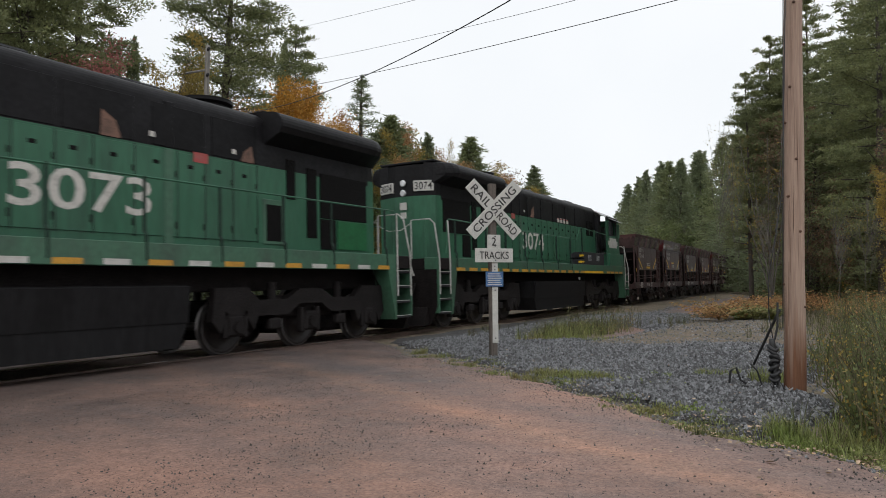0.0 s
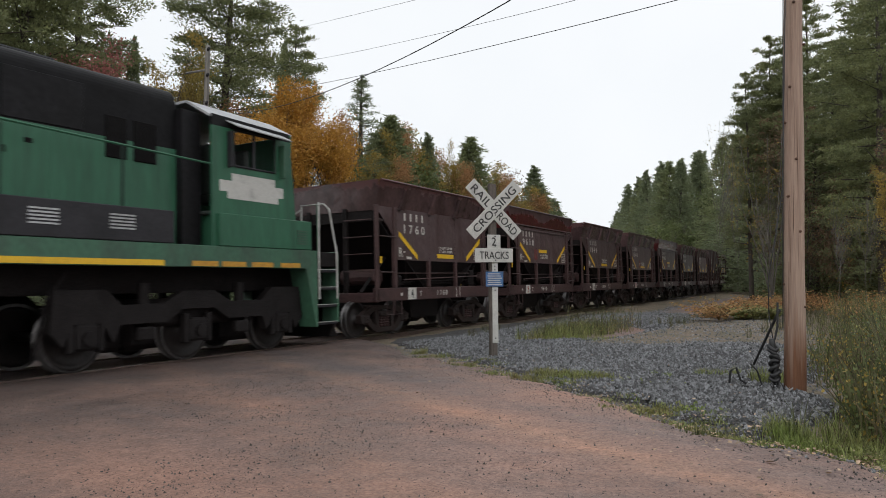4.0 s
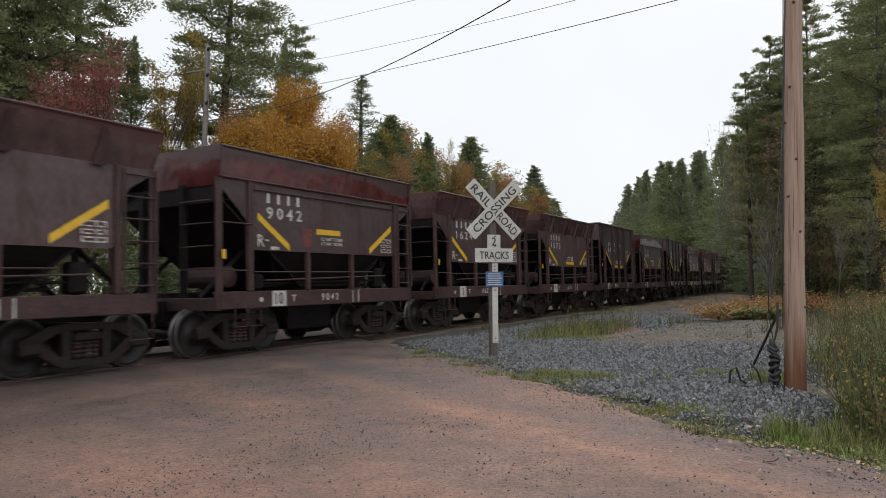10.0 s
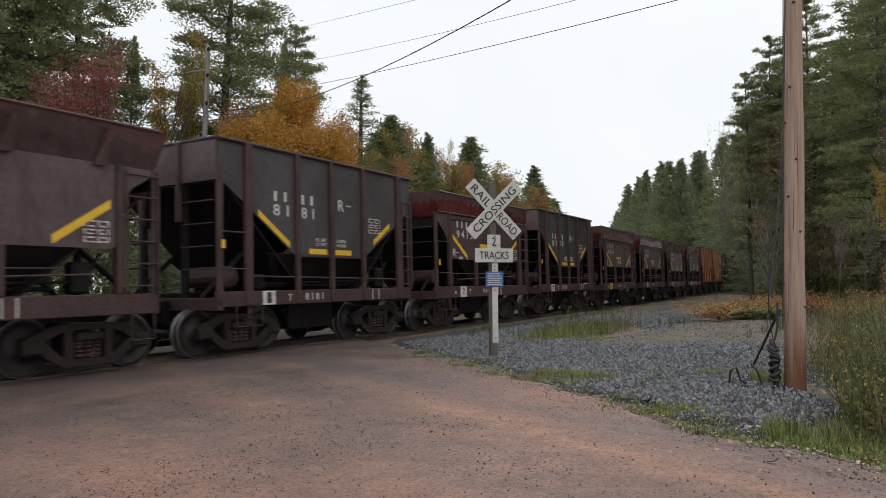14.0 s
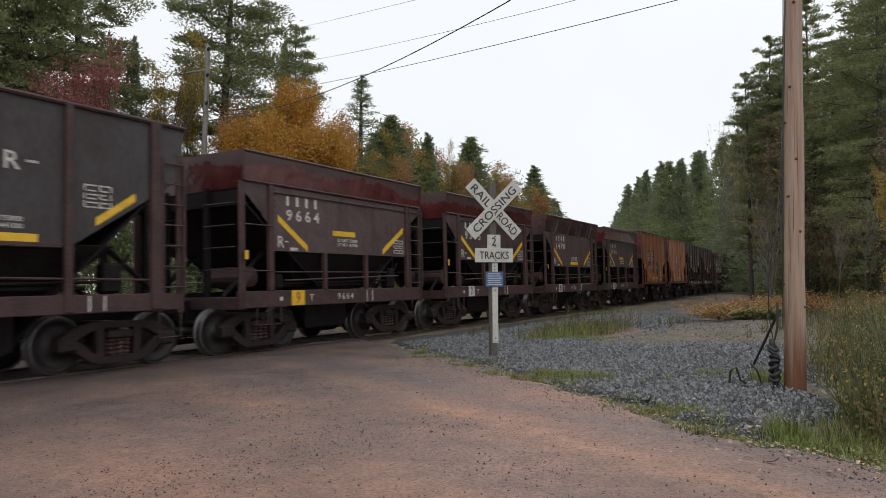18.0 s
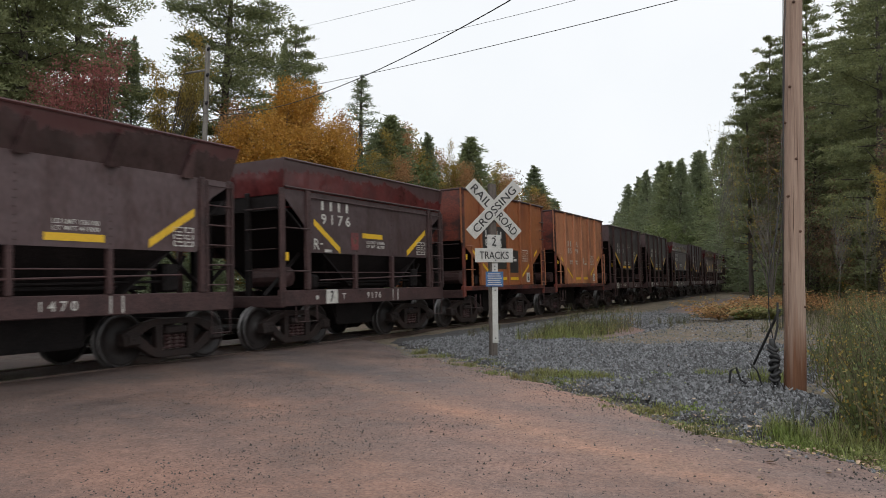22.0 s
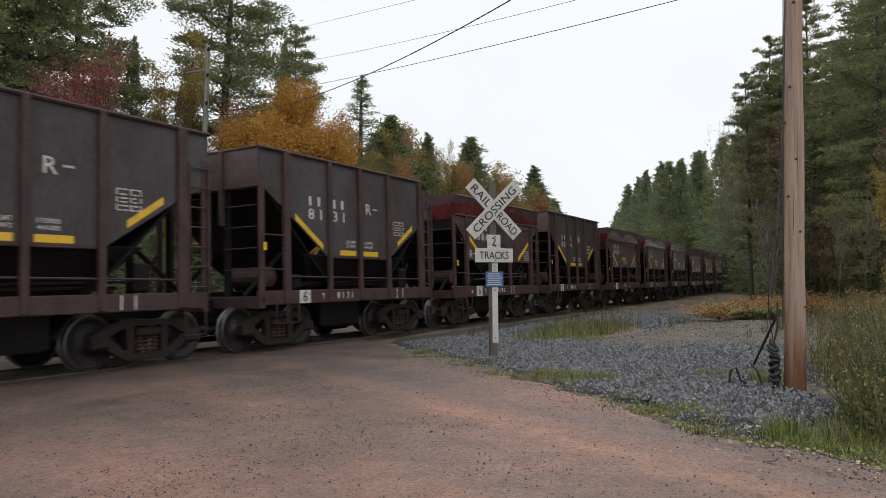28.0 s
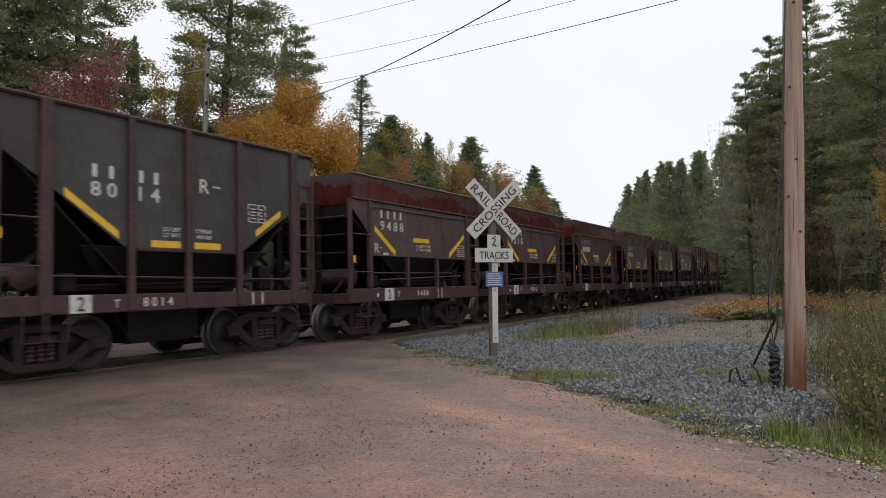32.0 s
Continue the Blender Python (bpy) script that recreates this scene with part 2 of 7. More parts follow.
def road_material():
    """Damp red-brown dirt with wheel tracks, puddled hollows and embedded grit."""
    m = bpy.data.materials.new("damp_dirt_road")
    m.use_nodes = True
    nt = m.node_tree
    N, L = nt.nodes.new, nt.links.new
    b = nt.nodes["Principled BSDF"]
    tc, rot = N("ShaderNodeTexCoord"), N("ShaderNodeMapping")
    rot.inputs["Rotation"].default_value = (0, 0, radians(40.8))
    rot.inputs["Scale"].default_value = (0.16, 0.85, 1)
    L(tc.outputs["Object"], rot.inputs["Vector"])

    def noise_at(vec, scale, detail, rough=0.6):
        n = N("ShaderNodeTexNoise")
        n.inputs["Scale"].default_value, n.inputs["Detail"].default_value, n.inputs["Roughness"].default_value = scale, detail, rough
        L(vec, n.inputs["Vector"])
        return n.outputs["Fac"]

    def ramp(fac, p0, c0, p1, c1):
        r = N("ShaderNodeValToRGB")
        r.color_ramp.elements[0].position, r.color_ramp.elements[0].color = p0, (*c0, 1)
        r.color_ramp.elements[1].position, r.color_ramp.elements[1].color = p1, (*c1, 1)
        L(fac, r.inputs["Fac"])
        return r.outputs["Color"]

    def blend(fac, a, c, mode="MIX"):
        x = N("ShaderNodeMix")
        x.data_type, x.blend_type = "RGBA", mode
        if isinstance(fac, float):
            x.inputs[0].default_value = fac
        else:
            L(fac, x.inputs[0])
        L(a, x.inputs["A"])
        L(c, x.inputs["B"])
        return x.outputs["Result"]

    tracks = noise_at(rot.outputs[0], 1.15, 4)
    plain = tc.outputs["Object"]
    patch = noise_at(plain, 0.55, 6, 0.65)
    mid = noise_at(plain, 4.0, 5, 0.7)
    grit = noise_at(plain, 34, 6, 0.85)
    speck = noise_at(plain, 38, 2, 0.8)
    base = ramp(tracks, 0.36, (0.325, 0.222, 0.190), 0.64, (0.440, 0.258, 0.196))
    damp = ramp(patch, 0.34, (0.66, 0.69, 0.71), 0.58, (1, 1, 1))
    col = blend(1.0, base, damp, "MULTIPLY")
    col = blend(1.0, col, ramp(mid, 0.30, (0.80, 0.80, 0.81), 0.66, (1.12, 1.10, 1.08)), "MULTIPLY")
    col = blend(1.0, col, ramp(grit, 0.36, (0.58, 0.58, 0.59), 0.64, (1.34, 1.33, 1.31)), "MULTIPLY")
    col = blend(1.0, col, ramp(speck, 0.30, (0.30, 0.29, 0.30), 0.37, (1, 1, 1)), "MULTIPLY")
    # Darker towards the track: damp dirt, with the train's shade put into the colour.
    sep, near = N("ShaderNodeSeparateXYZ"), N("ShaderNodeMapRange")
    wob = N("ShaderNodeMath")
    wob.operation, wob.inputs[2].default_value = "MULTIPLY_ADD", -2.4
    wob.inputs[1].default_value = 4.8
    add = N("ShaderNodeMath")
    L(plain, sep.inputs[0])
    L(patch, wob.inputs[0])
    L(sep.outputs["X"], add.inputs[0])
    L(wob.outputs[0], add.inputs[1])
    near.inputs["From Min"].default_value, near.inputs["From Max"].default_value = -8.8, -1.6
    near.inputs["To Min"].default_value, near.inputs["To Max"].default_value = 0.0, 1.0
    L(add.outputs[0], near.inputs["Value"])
    dirt_and_shade = ramp(near.outputs[0], 0.0, (0.30, 0.33, 0.355), 1.0, (1, 1, 1))
    col = blend(1.0, col, dirt_and_shade, "MULTIPLY")
    # tyre bands worn across the road
    dot, span, shift = N("ShaderNodeVectorMath"), N("ShaderNodeMapRange"), N("ShaderNodeMath")
    dot.operation, dot.inputs[1].default_value = "DOT_PRODUCT", (0.5, 0.866, 0)
    L(plain, dot.inputs[0])
    shift.operation, shift.inputs[1].default_value = "MULTIPLY_ADD", 0.55
    L(patch, shift.inputs[0])
    L(dot.outputs["Value"], shift.inputs[2])
    span.inputs["From Min"].default_value, span.inputs["From Max"].default_value = 0.275, 8.275
    L(shift.outputs[0], span.inputs["Value"])
    bands = N("ShaderNodeValToRGB")
    L(span.outputs[0], bands.inputs["Fac"])
    stops = [(1.3, (0.94, 0.93, 0.93)), (1.9, (1.15, 1.08, 1.02)), (2.35, (0.92, 0.94, 0.96)), (3.1, (0.94, 0.94, 0.95)), (3.45, (1.24, 1.16, 1.05)), (3.75, (1.0, 1.0, 1.0)), (4.1, (0.84, 0.90, 0.96)), (4.9, (1.12, 1.07, 1.02)), (5.6, (0.96, 0.96, 0.97))]
    el = bands.color_ramp.elements
    el[0].position, el[0].color = 0.0, (1, 0.98, 0.97, 1)
    el[1].position, el[1].color = 1.0, (1, 1, 1, 1)
    for w, c in stops:
        e = el.new(w / 8)
        e.color = (*c, 1)
    col = blend(1.0, col, bands.outputs["Color"], "MULTIPLY")
    L(col, b.inputs["Base Color"])
    rr = N("ShaderNodeMapRange")
    rr.inputs["From Min"].default_value, rr.inputs["From Max"].default_value = 0.34, 0.6
    rr.inputs["To Min"].default_value, rr.inputs["To Max"].default_value = 0.42, 0.88
    L(patch, rr.inputs["Value"])
    L(rr.outputs[0], b.inputs["Roughness"])
    b1, b2 = N("ShaderNodeBump"), N("ShaderNodeBump")
    b1.inputs["Strength"].default_value, b1.inputs["Distance"].default_value = 0.3, 0.05
    b2.inputs["Strength"].default_value, b2.inputs["Distance"].default_value = 0.9, 0.014
    L(mid, b1.inputs["Height"])
    L(grit, b2.inputs["Height"])
    L(b1.outputs[0], b2.inputs["Normal"])
    L(b2.outputs[0], b.inputs["Normal"])
    return m


M_ROAD = road_material()
M_SOIL = mat("leaf_littered_soil", (0.185, 0.138, 0.100), 0.9, var=0.6, big=1.4, fine=40, second=(0.115, 0.098, 0.060), amount=0.5, bump=0.6)
M_GRAVELBED = mat("grey_gravel_bed", (0.058, 0.056, 0.056), 0.85, var=0.7, big=1.1, fine=38, second=(0.040, 0.035, 0.032), bump=1.0)
M_STONE = mat("blue_grey_stones", (0.150, 0.153, 0.159), 0.6, var=0.2, big=20, fine=90, second=(0.070, 0.070, 0.072), island=0.95, bump=0.2)
M_PEBBLE = mat("dark_road_pebbles", (0.070, 0.058, 0.052), 0.7, var=0.2, big=20, fine=90, island=0.6, bump=0.2)
M_GRASS = mat("green_grass", (0.205, 0.262, 0.070), 0.6, var=0.15, big=1.2, fine=20, second=(0.245, 0.225, 0.095), amount=0.5, island=0.5, bump=0, trans=0.35)
M_DRYGRASS = mat("dry_weeds", (0.135, 0.102, 0.058), 0.7, var=0.15, big=1.3, fine=20, second=(0.090, 0.104, 0.040), amount=0.54, island=0.5, bump=0, trans=0.3)
M_FERN = mat("rusty_fern", (0.400, 0.205, 0.085), 0.7, var=0.2, big=0.8, fine=20, second=(0.300, 0.230, 0.090), island=0.45, bump=0, trans=0.35)
M_LITTER = mat("fallen_leaves", (0.400, 0.290, 0.190), 0.6, var=0.2, big=6, fine=40, second=(0.26, 0.15, 0.08), island=0.6, bump=0)
M_BARK = mat("grey_brown_bark", (0.085, 0.070, 0.058), 0.9, var=0.35, big=4, fine=25, stretch=(4, 4, 0.7), bump=0.6)
M_BIRCH = mat("pale_bark", (0.150, 0.134, 0.118), 0.75, var=0.3, big=5, fine=25, second=(0.09, 0.08, 0.07), amount=0.42, stretch=(1, 1, 2.5), bump=0.3)


def leafy(name, a, c, isl=0.22, tr=0.4):
    return mat(name, a, 0.6, var=0.1, big=0.5, fine=9, second=c, amount=0.5, sharp=0.2, island=isl, bump=0, trans=tr, spec=0.3)


# Darker copy of the needle colour; the near pines' shade is in it.
M_PINE = leafy("shaded_pine_needles", (0.250, 0.265, 0.120), (0.170, 0.195, 0.098), 0.25, 0.42)
# These two greens are lightened to stand in for haze before far trees.
M_HAZED_NEEDLE = leafy("pine_needles", (0.285, 0.310, 0.150), (0.190, 0.225, 0.120), 0.2, 0.45)
M_HAZED_SPRUCE = leafy("hazed_spruce", (0.260, 0.295, 0.165), (0.185, 0.222, 0.135), 0.2, 0.45)
M_ORANGELEAF = leafy("golden_orange_leaves", (0.560, 0.315, 0.055), (0.410, 0.215, 0.055))
M_REDLEAF = leafy("dull_crimson_leaves", (0.430, 0.180, 0.160), (0.280, 0.105, 0.095))
M_OLIVELEAF = leafy("yellow_olive_leaves", (0.430, 0.295, 0.070), (0.250, 0.205, 0.065))
M_RUSTLEAF = leafy("rust_orange_leaves", (0.430, 0.230, 0.105), (0.330, 0.200, 0.095))
M_LIMELEAF = leafy("late_green_leaves", (0.150, 0.180, 0.064), (0.098, 0.122, 0.050))
M_BROWNLEAF = leafy("brown_thin_leaves", (0.220, 0.140, 0.080), (0.14, 0.095, 0.06))


# ---- building helpers ----
def part(name, bm, material, parent=None, label=""):
    """One bmesh as one mesh object under a thing or a part."""
    me = bpy.data.meshes.new(name)
    bm.to_mesh(me)
    bm.free()
    me.materials.append(material)
    ob = new(name, me)
    ob.parent = parent
    if label:
        ob["label"] = label
    return ob


def arrays(name, verts, faces, material, parent=None, label="", smooth=False):
    me = bpy.data.meshes.new(name)
    me.from_pydata([tuple(v) for v in verts], [], [tuple(f) for f in faces])
    me.materials.append(material)
    if smooth:
        me.polygons.foreach_set("use_smooth", [True] * len(me.polygons))
    me.update()
    ob = new(name, me)
    ob.parent = parent
    if label:
        ob["label"] = label
    return ob


def add_box(bm, x0, x1, y0, y1, z0, z1, bevel=0.0, m=None):
    r = bmesh.ops.create_cube(bm, size=1)
    vs = r["verts"]
    for v in vs:
        v.co = ((x0 + x1) / 2 + v.co.x * (x1 - x0), (y0 + y1) / 2 + v.co.y * (y1 - y0), (z0 + z1) / 2 + v.co.z * (z1 - z0))
        if m:
            v.co = m @ v.co
    if bevel:
        es = list({e for v in vs for e in v.link_edges})
        bmesh.ops.bevel(bm, geom=es, offset=bevel, segments=1, affect="EDGES", profile=0.7)


def box(name, x0, x1, y0, y1, z0, z1, material, parent=None, label="", bevel=0.012):
    bm = bmesh.new()
    add_box(bm, x0, x1, y0, y1, z0, z1, bevel)
    return part(name, bm, material, parent, label)


def add_bar(bm, a, c, r, sides=6, r2=None):
    """A round bar from a to c."""
    a, c = Vector(a), Vector(c)
    d = c - a
    q = d.to_track_quat("Z", "Y").to_matrix().to_4x4()
    bmesh.ops.create_cone(bm, cap_ends=True, segments=sides, radius1=r, radius2=r if r2 is None else r2, depth=d.length, matrix=Matrix.Translation((a + c) / 2) @ q)


def sweep(bm, points, r, sides=6):
    """A round bar that follows points in one piece."""
    p = [Vector(q) for q in points]
    rings = []
    for i, q in enumerate(p):
        d = (p[min(i + 1, len(p) - 1)] - p[max(i - 1, 0)]).normalized()
        ref = Vector((0, 0, 1)) if abs(d.z) < 0.9 else Vector((1, 0, 0))
        u = d.cross(ref).normalized()
        w = d.cross(u)
        if rings and u.dot(last) < 0:
            u, w = -u, -w
        last = u
        rings.append([bm.verts.new(q + r * (math.cos(6.2832 * k / sides) * u + math.sin(6.2832 * k / sides) * w)) for k in range(sides)])
    for a, c in zip(rings, rings[1:]):
        for k in range(sides):
            bm.faces.new((a[k], a[(k + 1) % sides], c[(k + 1) % sides], c[k]))
    bm.faces.new(rings[0])
    bm.faces.new(list(reversed(rings[-1])))


def bars(name, lines, r, material, parent=None, label="", sides=6):
    """One mesh of round bars along poly-lines."""
    bm = bmesh.new()
    for line in lines:
        sweep(bm, line, r, sides)
    bmesh.ops.recalc_face_normals(bm, faces=bm.faces[:])
    return part(name, bm, material, parent, label)


def add_prism(bm, outline, x0, x1):
    """An outline of (y, z) drawn out from x0 to x1."""
    a = [bm.verts.new((x0, y, z)) for y, z in outline]
    c = [bm.verts.new((x1, y, z)) for y, z in outline]
    bm.faces.new(a)
    bm.faces.new(list(reversed(c)))
    n = len(outline)
    for i in range(n):
        bm.faces.new((a[i], c[i], c[(i + 1) % n], a[(i + 1) % n]))
    bmesh.ops.recalc_face_normals(bm, faces=bm.faces[:])


def prism(name, outline, x0, x1, material, parent=None, label=""):
    bm = bmesh.new()
    add_prism(bm, outline, x0, x1)
    return part(name, bm, material, parent, label)


def add_slab(bm, corners, thick):
    """A plate with four corners and a thickness."""
    p = [Vector(c) for c in corners]
    n = (p[1] - p[0]).cross(p[2] - p[0]).normalized() * thick
    a, c = [bm.verts.new(q) for q in p], [bm.verts.new(q + n) for q in p]
    bm.faces.new(a)
    bm.faces.new(list(reversed(c)))
    for i in range(len(p)):
        bm.faces.new((a[i], c[i], c[(i + 1) % len(p)], a[(i + 1) % len(p)]))
    bmesh.ops.recalc_face_normals(bm, faces=bm.faces[:])


def slab(name, corners, thick, material, parent=None, label=""):
    bm = bmesh.new()
    add_slab(bm, corners, thick)
    return part(name, bm, material, parent, label)


GLYPHS = {}


def letters(name, words, width, height, m, material, parent=None, label="", depth=0.002, heavy=0.0):
    """Raised lettering that fills width by height, lower left at the pose m (x to the right, y up)."""
    key = (words, width, height, material.name, heavy)
    if key not in GLYPHS:
        cu = bpy.data.curves.new(name, "FONT")
        cu.body, cu.extrude, cu.resolution_u, cu.offset = words, depth, 3, heavy
        tmp = bpy.data.objects.new(name, cu)
        scene.collection.objects.link(tmp)
        dg = bpy.context.evaluated_depsgraph_get()
        me = bpy.data.meshes.new_from_object(tmp.evaluated_get(dg))
        bpy.data.objects.remove(tmp)
        co = np.empty(len(me.vertices) * 3)
        me.vertices.foreach_get("co", co)
        co = co.reshape(-1, 3)
        lo, hi = co.min(0), co.max(0)
        co[:, 0] = (co[:, 0] - lo[0]) / (hi[0] - lo[0]) * width
        co[:, 1] = (co[:, 1] - lo[1]) / (hi[1] - lo[1]) * height
        me.vertices.foreach_set("co", co.ravel())
        me.materials.clear()
        me.materials.append(material)
        GLYPHS[key] = me
    ob = new(name, GLYPHS[key])
    ob.parent = parent
    ob.matrix_basis = m
    if label:
        ob["label"] = label
    return ob


# side wall facing the road: to the right is +y, up is +z, out is +x
SIDEWAYS = Matrix(((0, 0, 1, 0), (1, 0, 0, 0), (0, 1, 0, 0), (0, 0, 0, 1)))


def on_side(x, y, z):
    return Matrix.Translation((x, y, z)) @ SIDEWAYS


def add_strip(bm, x, y0, z0, y1, z1, w, tilt=None):
    """A band of tape on a side wall from (y0, z0) to (y1, z1), w wide, ends cut upright."""
    q = [(x, y0, z0 - w / 2), (x, y1, z1 - w / 2), (x, y1, z1 + w / 2), (x, y0, z0 + w / 2)]
    add_slab(bm, q, 0.003)


def strip(name, x, y0, z0, y1, z1, w, material, parent, label=""):
    bm = bmesh.new()
    add_strip(bm, x, y0, z0, y1, z1, w)
    return part(name, bm, material, parent, label)


def mark_bars(name, x, y, z, rows, width, height, material, parent, label="", cols=1):
    """Unreadable stencilling as rows of plain bars."""
    bm = bmesh.new()
    step, w = height / rows, width / cols
    for r in range(rows):
        for c in range(cols):
            add_box(bm, x, x + 0.003, y + c * w, y + (c + 0.8) * w, z + r * step, z + (r + 0.6) * step)
    return part(name, bm, material, parent, label)


def initials(x, y, z, width, height, parent, gap=0.0):
    """The owner's initials and its mark as plain upright shapes."""
    for i in range(4):
        bm = bmesh.new()
        y0 = y + i * width * 0.27 + (gap if i > 1 else 0)
        w = width * 0.15
        q = [(y0 + w * 0.15, 0.0), (y0 + w * 0.62, 0.0), (y0 + w * 0.62, 1.0), (y0 + w * 0.15, 1.0)]
        add_prism(bm, [(u, z + v * height) for u, v in q], x, x + 0.003)
        part("owner_mark", bm, M_WHITE, parent, "white painted owner's mark in plain shapes")


def weights(x, y, z, width, upper, lower, parent):
    """The load limit and light weight in two stencilled rows."""
    for words, dz in ((upper, 0.095), (lower, 0.0)):
        tagged(letters("weight_stencil", words, width, 0.068, on_side(x, y, z + dz), M_WHITE, parent, heavy=0.006), kind="stuff")


def data_stencil(x, y, z, width, height, parent):
    """The inspection stencil: a broken frame with two columns of unreadable rows."""
    bm = bmesh.new()
    t = 0.022
    for u in range(4):
        a, c = y + width * (u + 0.12) / 4, y + width * (u + 0.88) / 4
        for zz in (z, z + height - t):
            add_box(bm, x, x + 0.003, a, c, zz, zz + t)
    for u in range(3):
        a, c = z + height * (u + 0.14) / 3, z + height * (u + 0.86) / 3
        for yy in (y, y + width * 0.55, y + width - t):
            add_box(bm, x, x + 0.003, yy, yy + t, a, c)
    for r in range(4):
        zz = z + height * (0.20 + 0.17 * r)
        add_box(bm, x, x + 0.003, y + width * 0.14, y + width * (0.46 - 0.05 * (r % 2)), zz, zz + 0.02)
        add_box(bm, x, x + 0.003, y + width * 0.66, y + width * (0.86 - 0.04 * (r % 3)), zz, zz + 0.02)
    tagged(part("data_stencil", bm, M_WHITE, parent), kind="stuff")


# ---- railway rolling stock (y along the car, +x the side towards the road, z = 0 at rail top) ----
def lathe(bm, profile, sides, m, closed=False):
    """Turn a profile of (radius, x) about the x axis; closed: a ring, else capped."""
    rings = []
    for r, x in profile:
        rings.append([bm.verts.new(m @ Vector((x, r * math.cos(2 * math.pi * i / sides), r * math.sin(2 * math.pi * i / sides)))) for i in range(sides)])
    for a, c in zip(rings, rings[1:] + rings[:1] if closed else rings[1:]):
        for i in range(sides):
            bm.faces.new((a[i], a[(i + 1) % sides], c[(i + 1) % sides], c[i]))
    if not closed:
        for ring in (rings[0], rings[-1]):
            bm.faces.new(ring)
    bmesh.ops.recalc_face_normals(bm, faces=bm.faces[:])


def wheelset(radius, parent, y):
    """Axle with two wheels and bright treads; turns about its own middle."""
    bm = bmesh.new()
    add_bar(bm, (-0.95, 0, 0), (0.95, 0, 0), 0.075, 10)
    for s in (-1, 1):
        lathe(bm, [(0.10, s * 0.92), (0.13, s * 0.86), (0.14, s * 0.82), (radius * 0.55, s * 0.785), (radius * 0.80, s * 0.79), (radius * 0.84, s * 0.815), (radius * 0.955, s * 0.82), (radius * 0.955, s * 0.69), (radius * 0.8, s * 0.69), (0.1, s * 0.73)], 22, Matrix())
    ob = part("wheelset", bm, M_WHEEL, parent)
    for f in ob.data.polygons:
        f.use_smooth = len(f.vertices) == 4
    ob.location = (0, y, radius)
    for s in (-1, 1):
        bm = bmesh.new()
        lathe(bm, [(radius * 0.955, s * 0.823), (radius, s * 0.818), (radius, s * 0.72), (radius + 0.026, s * 0.70), (radius + 0.026, s * 0.685), (radius * 0.955, s * 0.685)], 22, Matrix(), True)
        bm.normal_update()
        part("tread", bm, M_RIM, ob, "worn steel tread")
    return ob


def freight_truck(parent, y, wheels):
    """Two-axle cast truck with springs; the bolster is the part that carries the rest."""
    bm = bmesh.new()
    add_box(bm, -1.11, 1.11, y - 0.22, y + 0.22, 0.47, 0.60, 0.03)
    add_box(bm, -0.9, 0.9, y - 0.14, y + 0.14, 0.55, 0.74, 0.03)
    bol = part("truck", bm, M_TRUCK, parent, "cast steel two-axle truck")
    for s in (-1, 1):
        x0, x1 = (0.93, 1.07) if s > 0 else (-1.07, -0.93)
        bm = bmesh.new()
        # cast frame as beams round its three openings
        for beam in ([(-1.00, 0.52), (-0.84, 0.60), (-0.60, 0.69), (-0.36, 0.735), (0.36, 0.735), (0.60, 0.69), (0.84, 0.60), (1.00, 0.52), (0.98, 0.40), (0.74, 0.45), (0.50, 0.585), (0.34, 0.635), (-0.34, 0.635), (-0.50, 0.585), (-0.74, 0.45), (-0.98, 0.40)],
                     [(-0.86, 0.46), (-0.66, 0.47), (-0.44, 0.29), (-0.28, 0.215), (0.28, 0.215), (0.44, 0.29), (0.66, 0.47), (0.86, 0.46), (0.74, 0.32), (0.52, 0.17), (0.36, 0.10), (-0.36, 0.10), (-0.52, 0.17), (-0.74, 0.32)],
                     [(-0.40, 0.66), (-0.25, 0.66), (-0.25, 0.20), (-0.37, 0.20)], [(0.25, 0.66), (0.40, 0.66), (0.37, 0.20), (0.25, 0.20)]):
            add_prism(bm, [(y + u, v) for u, v in beam], x0, x1)
        bmesh.ops.bevel(bm, geom=bm.edges[:], offset=0.010, segments=1, affect="EDGES")
        part("side_frame", bm, M_TRUCK, bol)
        for k in range(3):
            bm = bmesh.new()
            lathe(bm, [(0.066 if j % 2 else 0.040, 0.225 + 0.031 * j) for j in range(9)], 8, Matrix.Translation((s * 1.02, y - 0.14 + 0.14 * k, 0)) @ Matrix.Rotation(radians(-90), 4, "Y"))
            part("spring", bm, M_FRAME, bol)
        for u in (-0.838, 0.838):
            bm = bmesh.new()
            add_box(bm, s * 1.0 - 0.12, s * 1.0 + 0.12, y + u - 0.14, y + u + 0.14, 0.31, 0.54, 0.035)
            add_box(bm, s * 1.13 - 0.018, s * 1.13 + 0.018, y + u - 0.105, y + u + 0.105, 0.345, 0.505, 0.012)
            add_bar(bm, (s * 1.14, y + u, 0.43), (s * 1.165, y + u, 0.43), 0.026, 8)
            part("journal_box", bm, M_TRUCK, bol)
    for u in (-0.838, 0.838):
        wheels.append((wheelset(0.42, bol, y + u), y + u, 0.42))
    return bol


def coupler(parent, y, s):
    bm = bmesh.new()
    add_box(bm, -0.09, 0.09, min(y, y + s * 0.5), max(y, y + s * 0.5), 0.78, 0.95, 0.02)
    add_box(bm, -0.17, 0.17, min(y + s * 0.42, y + s * 0.68), max(y + s * 0.42, y + s * 0.68), 0.72, 1.0, 0.04)
    part("coupler", bm, M_UNDER, parent)


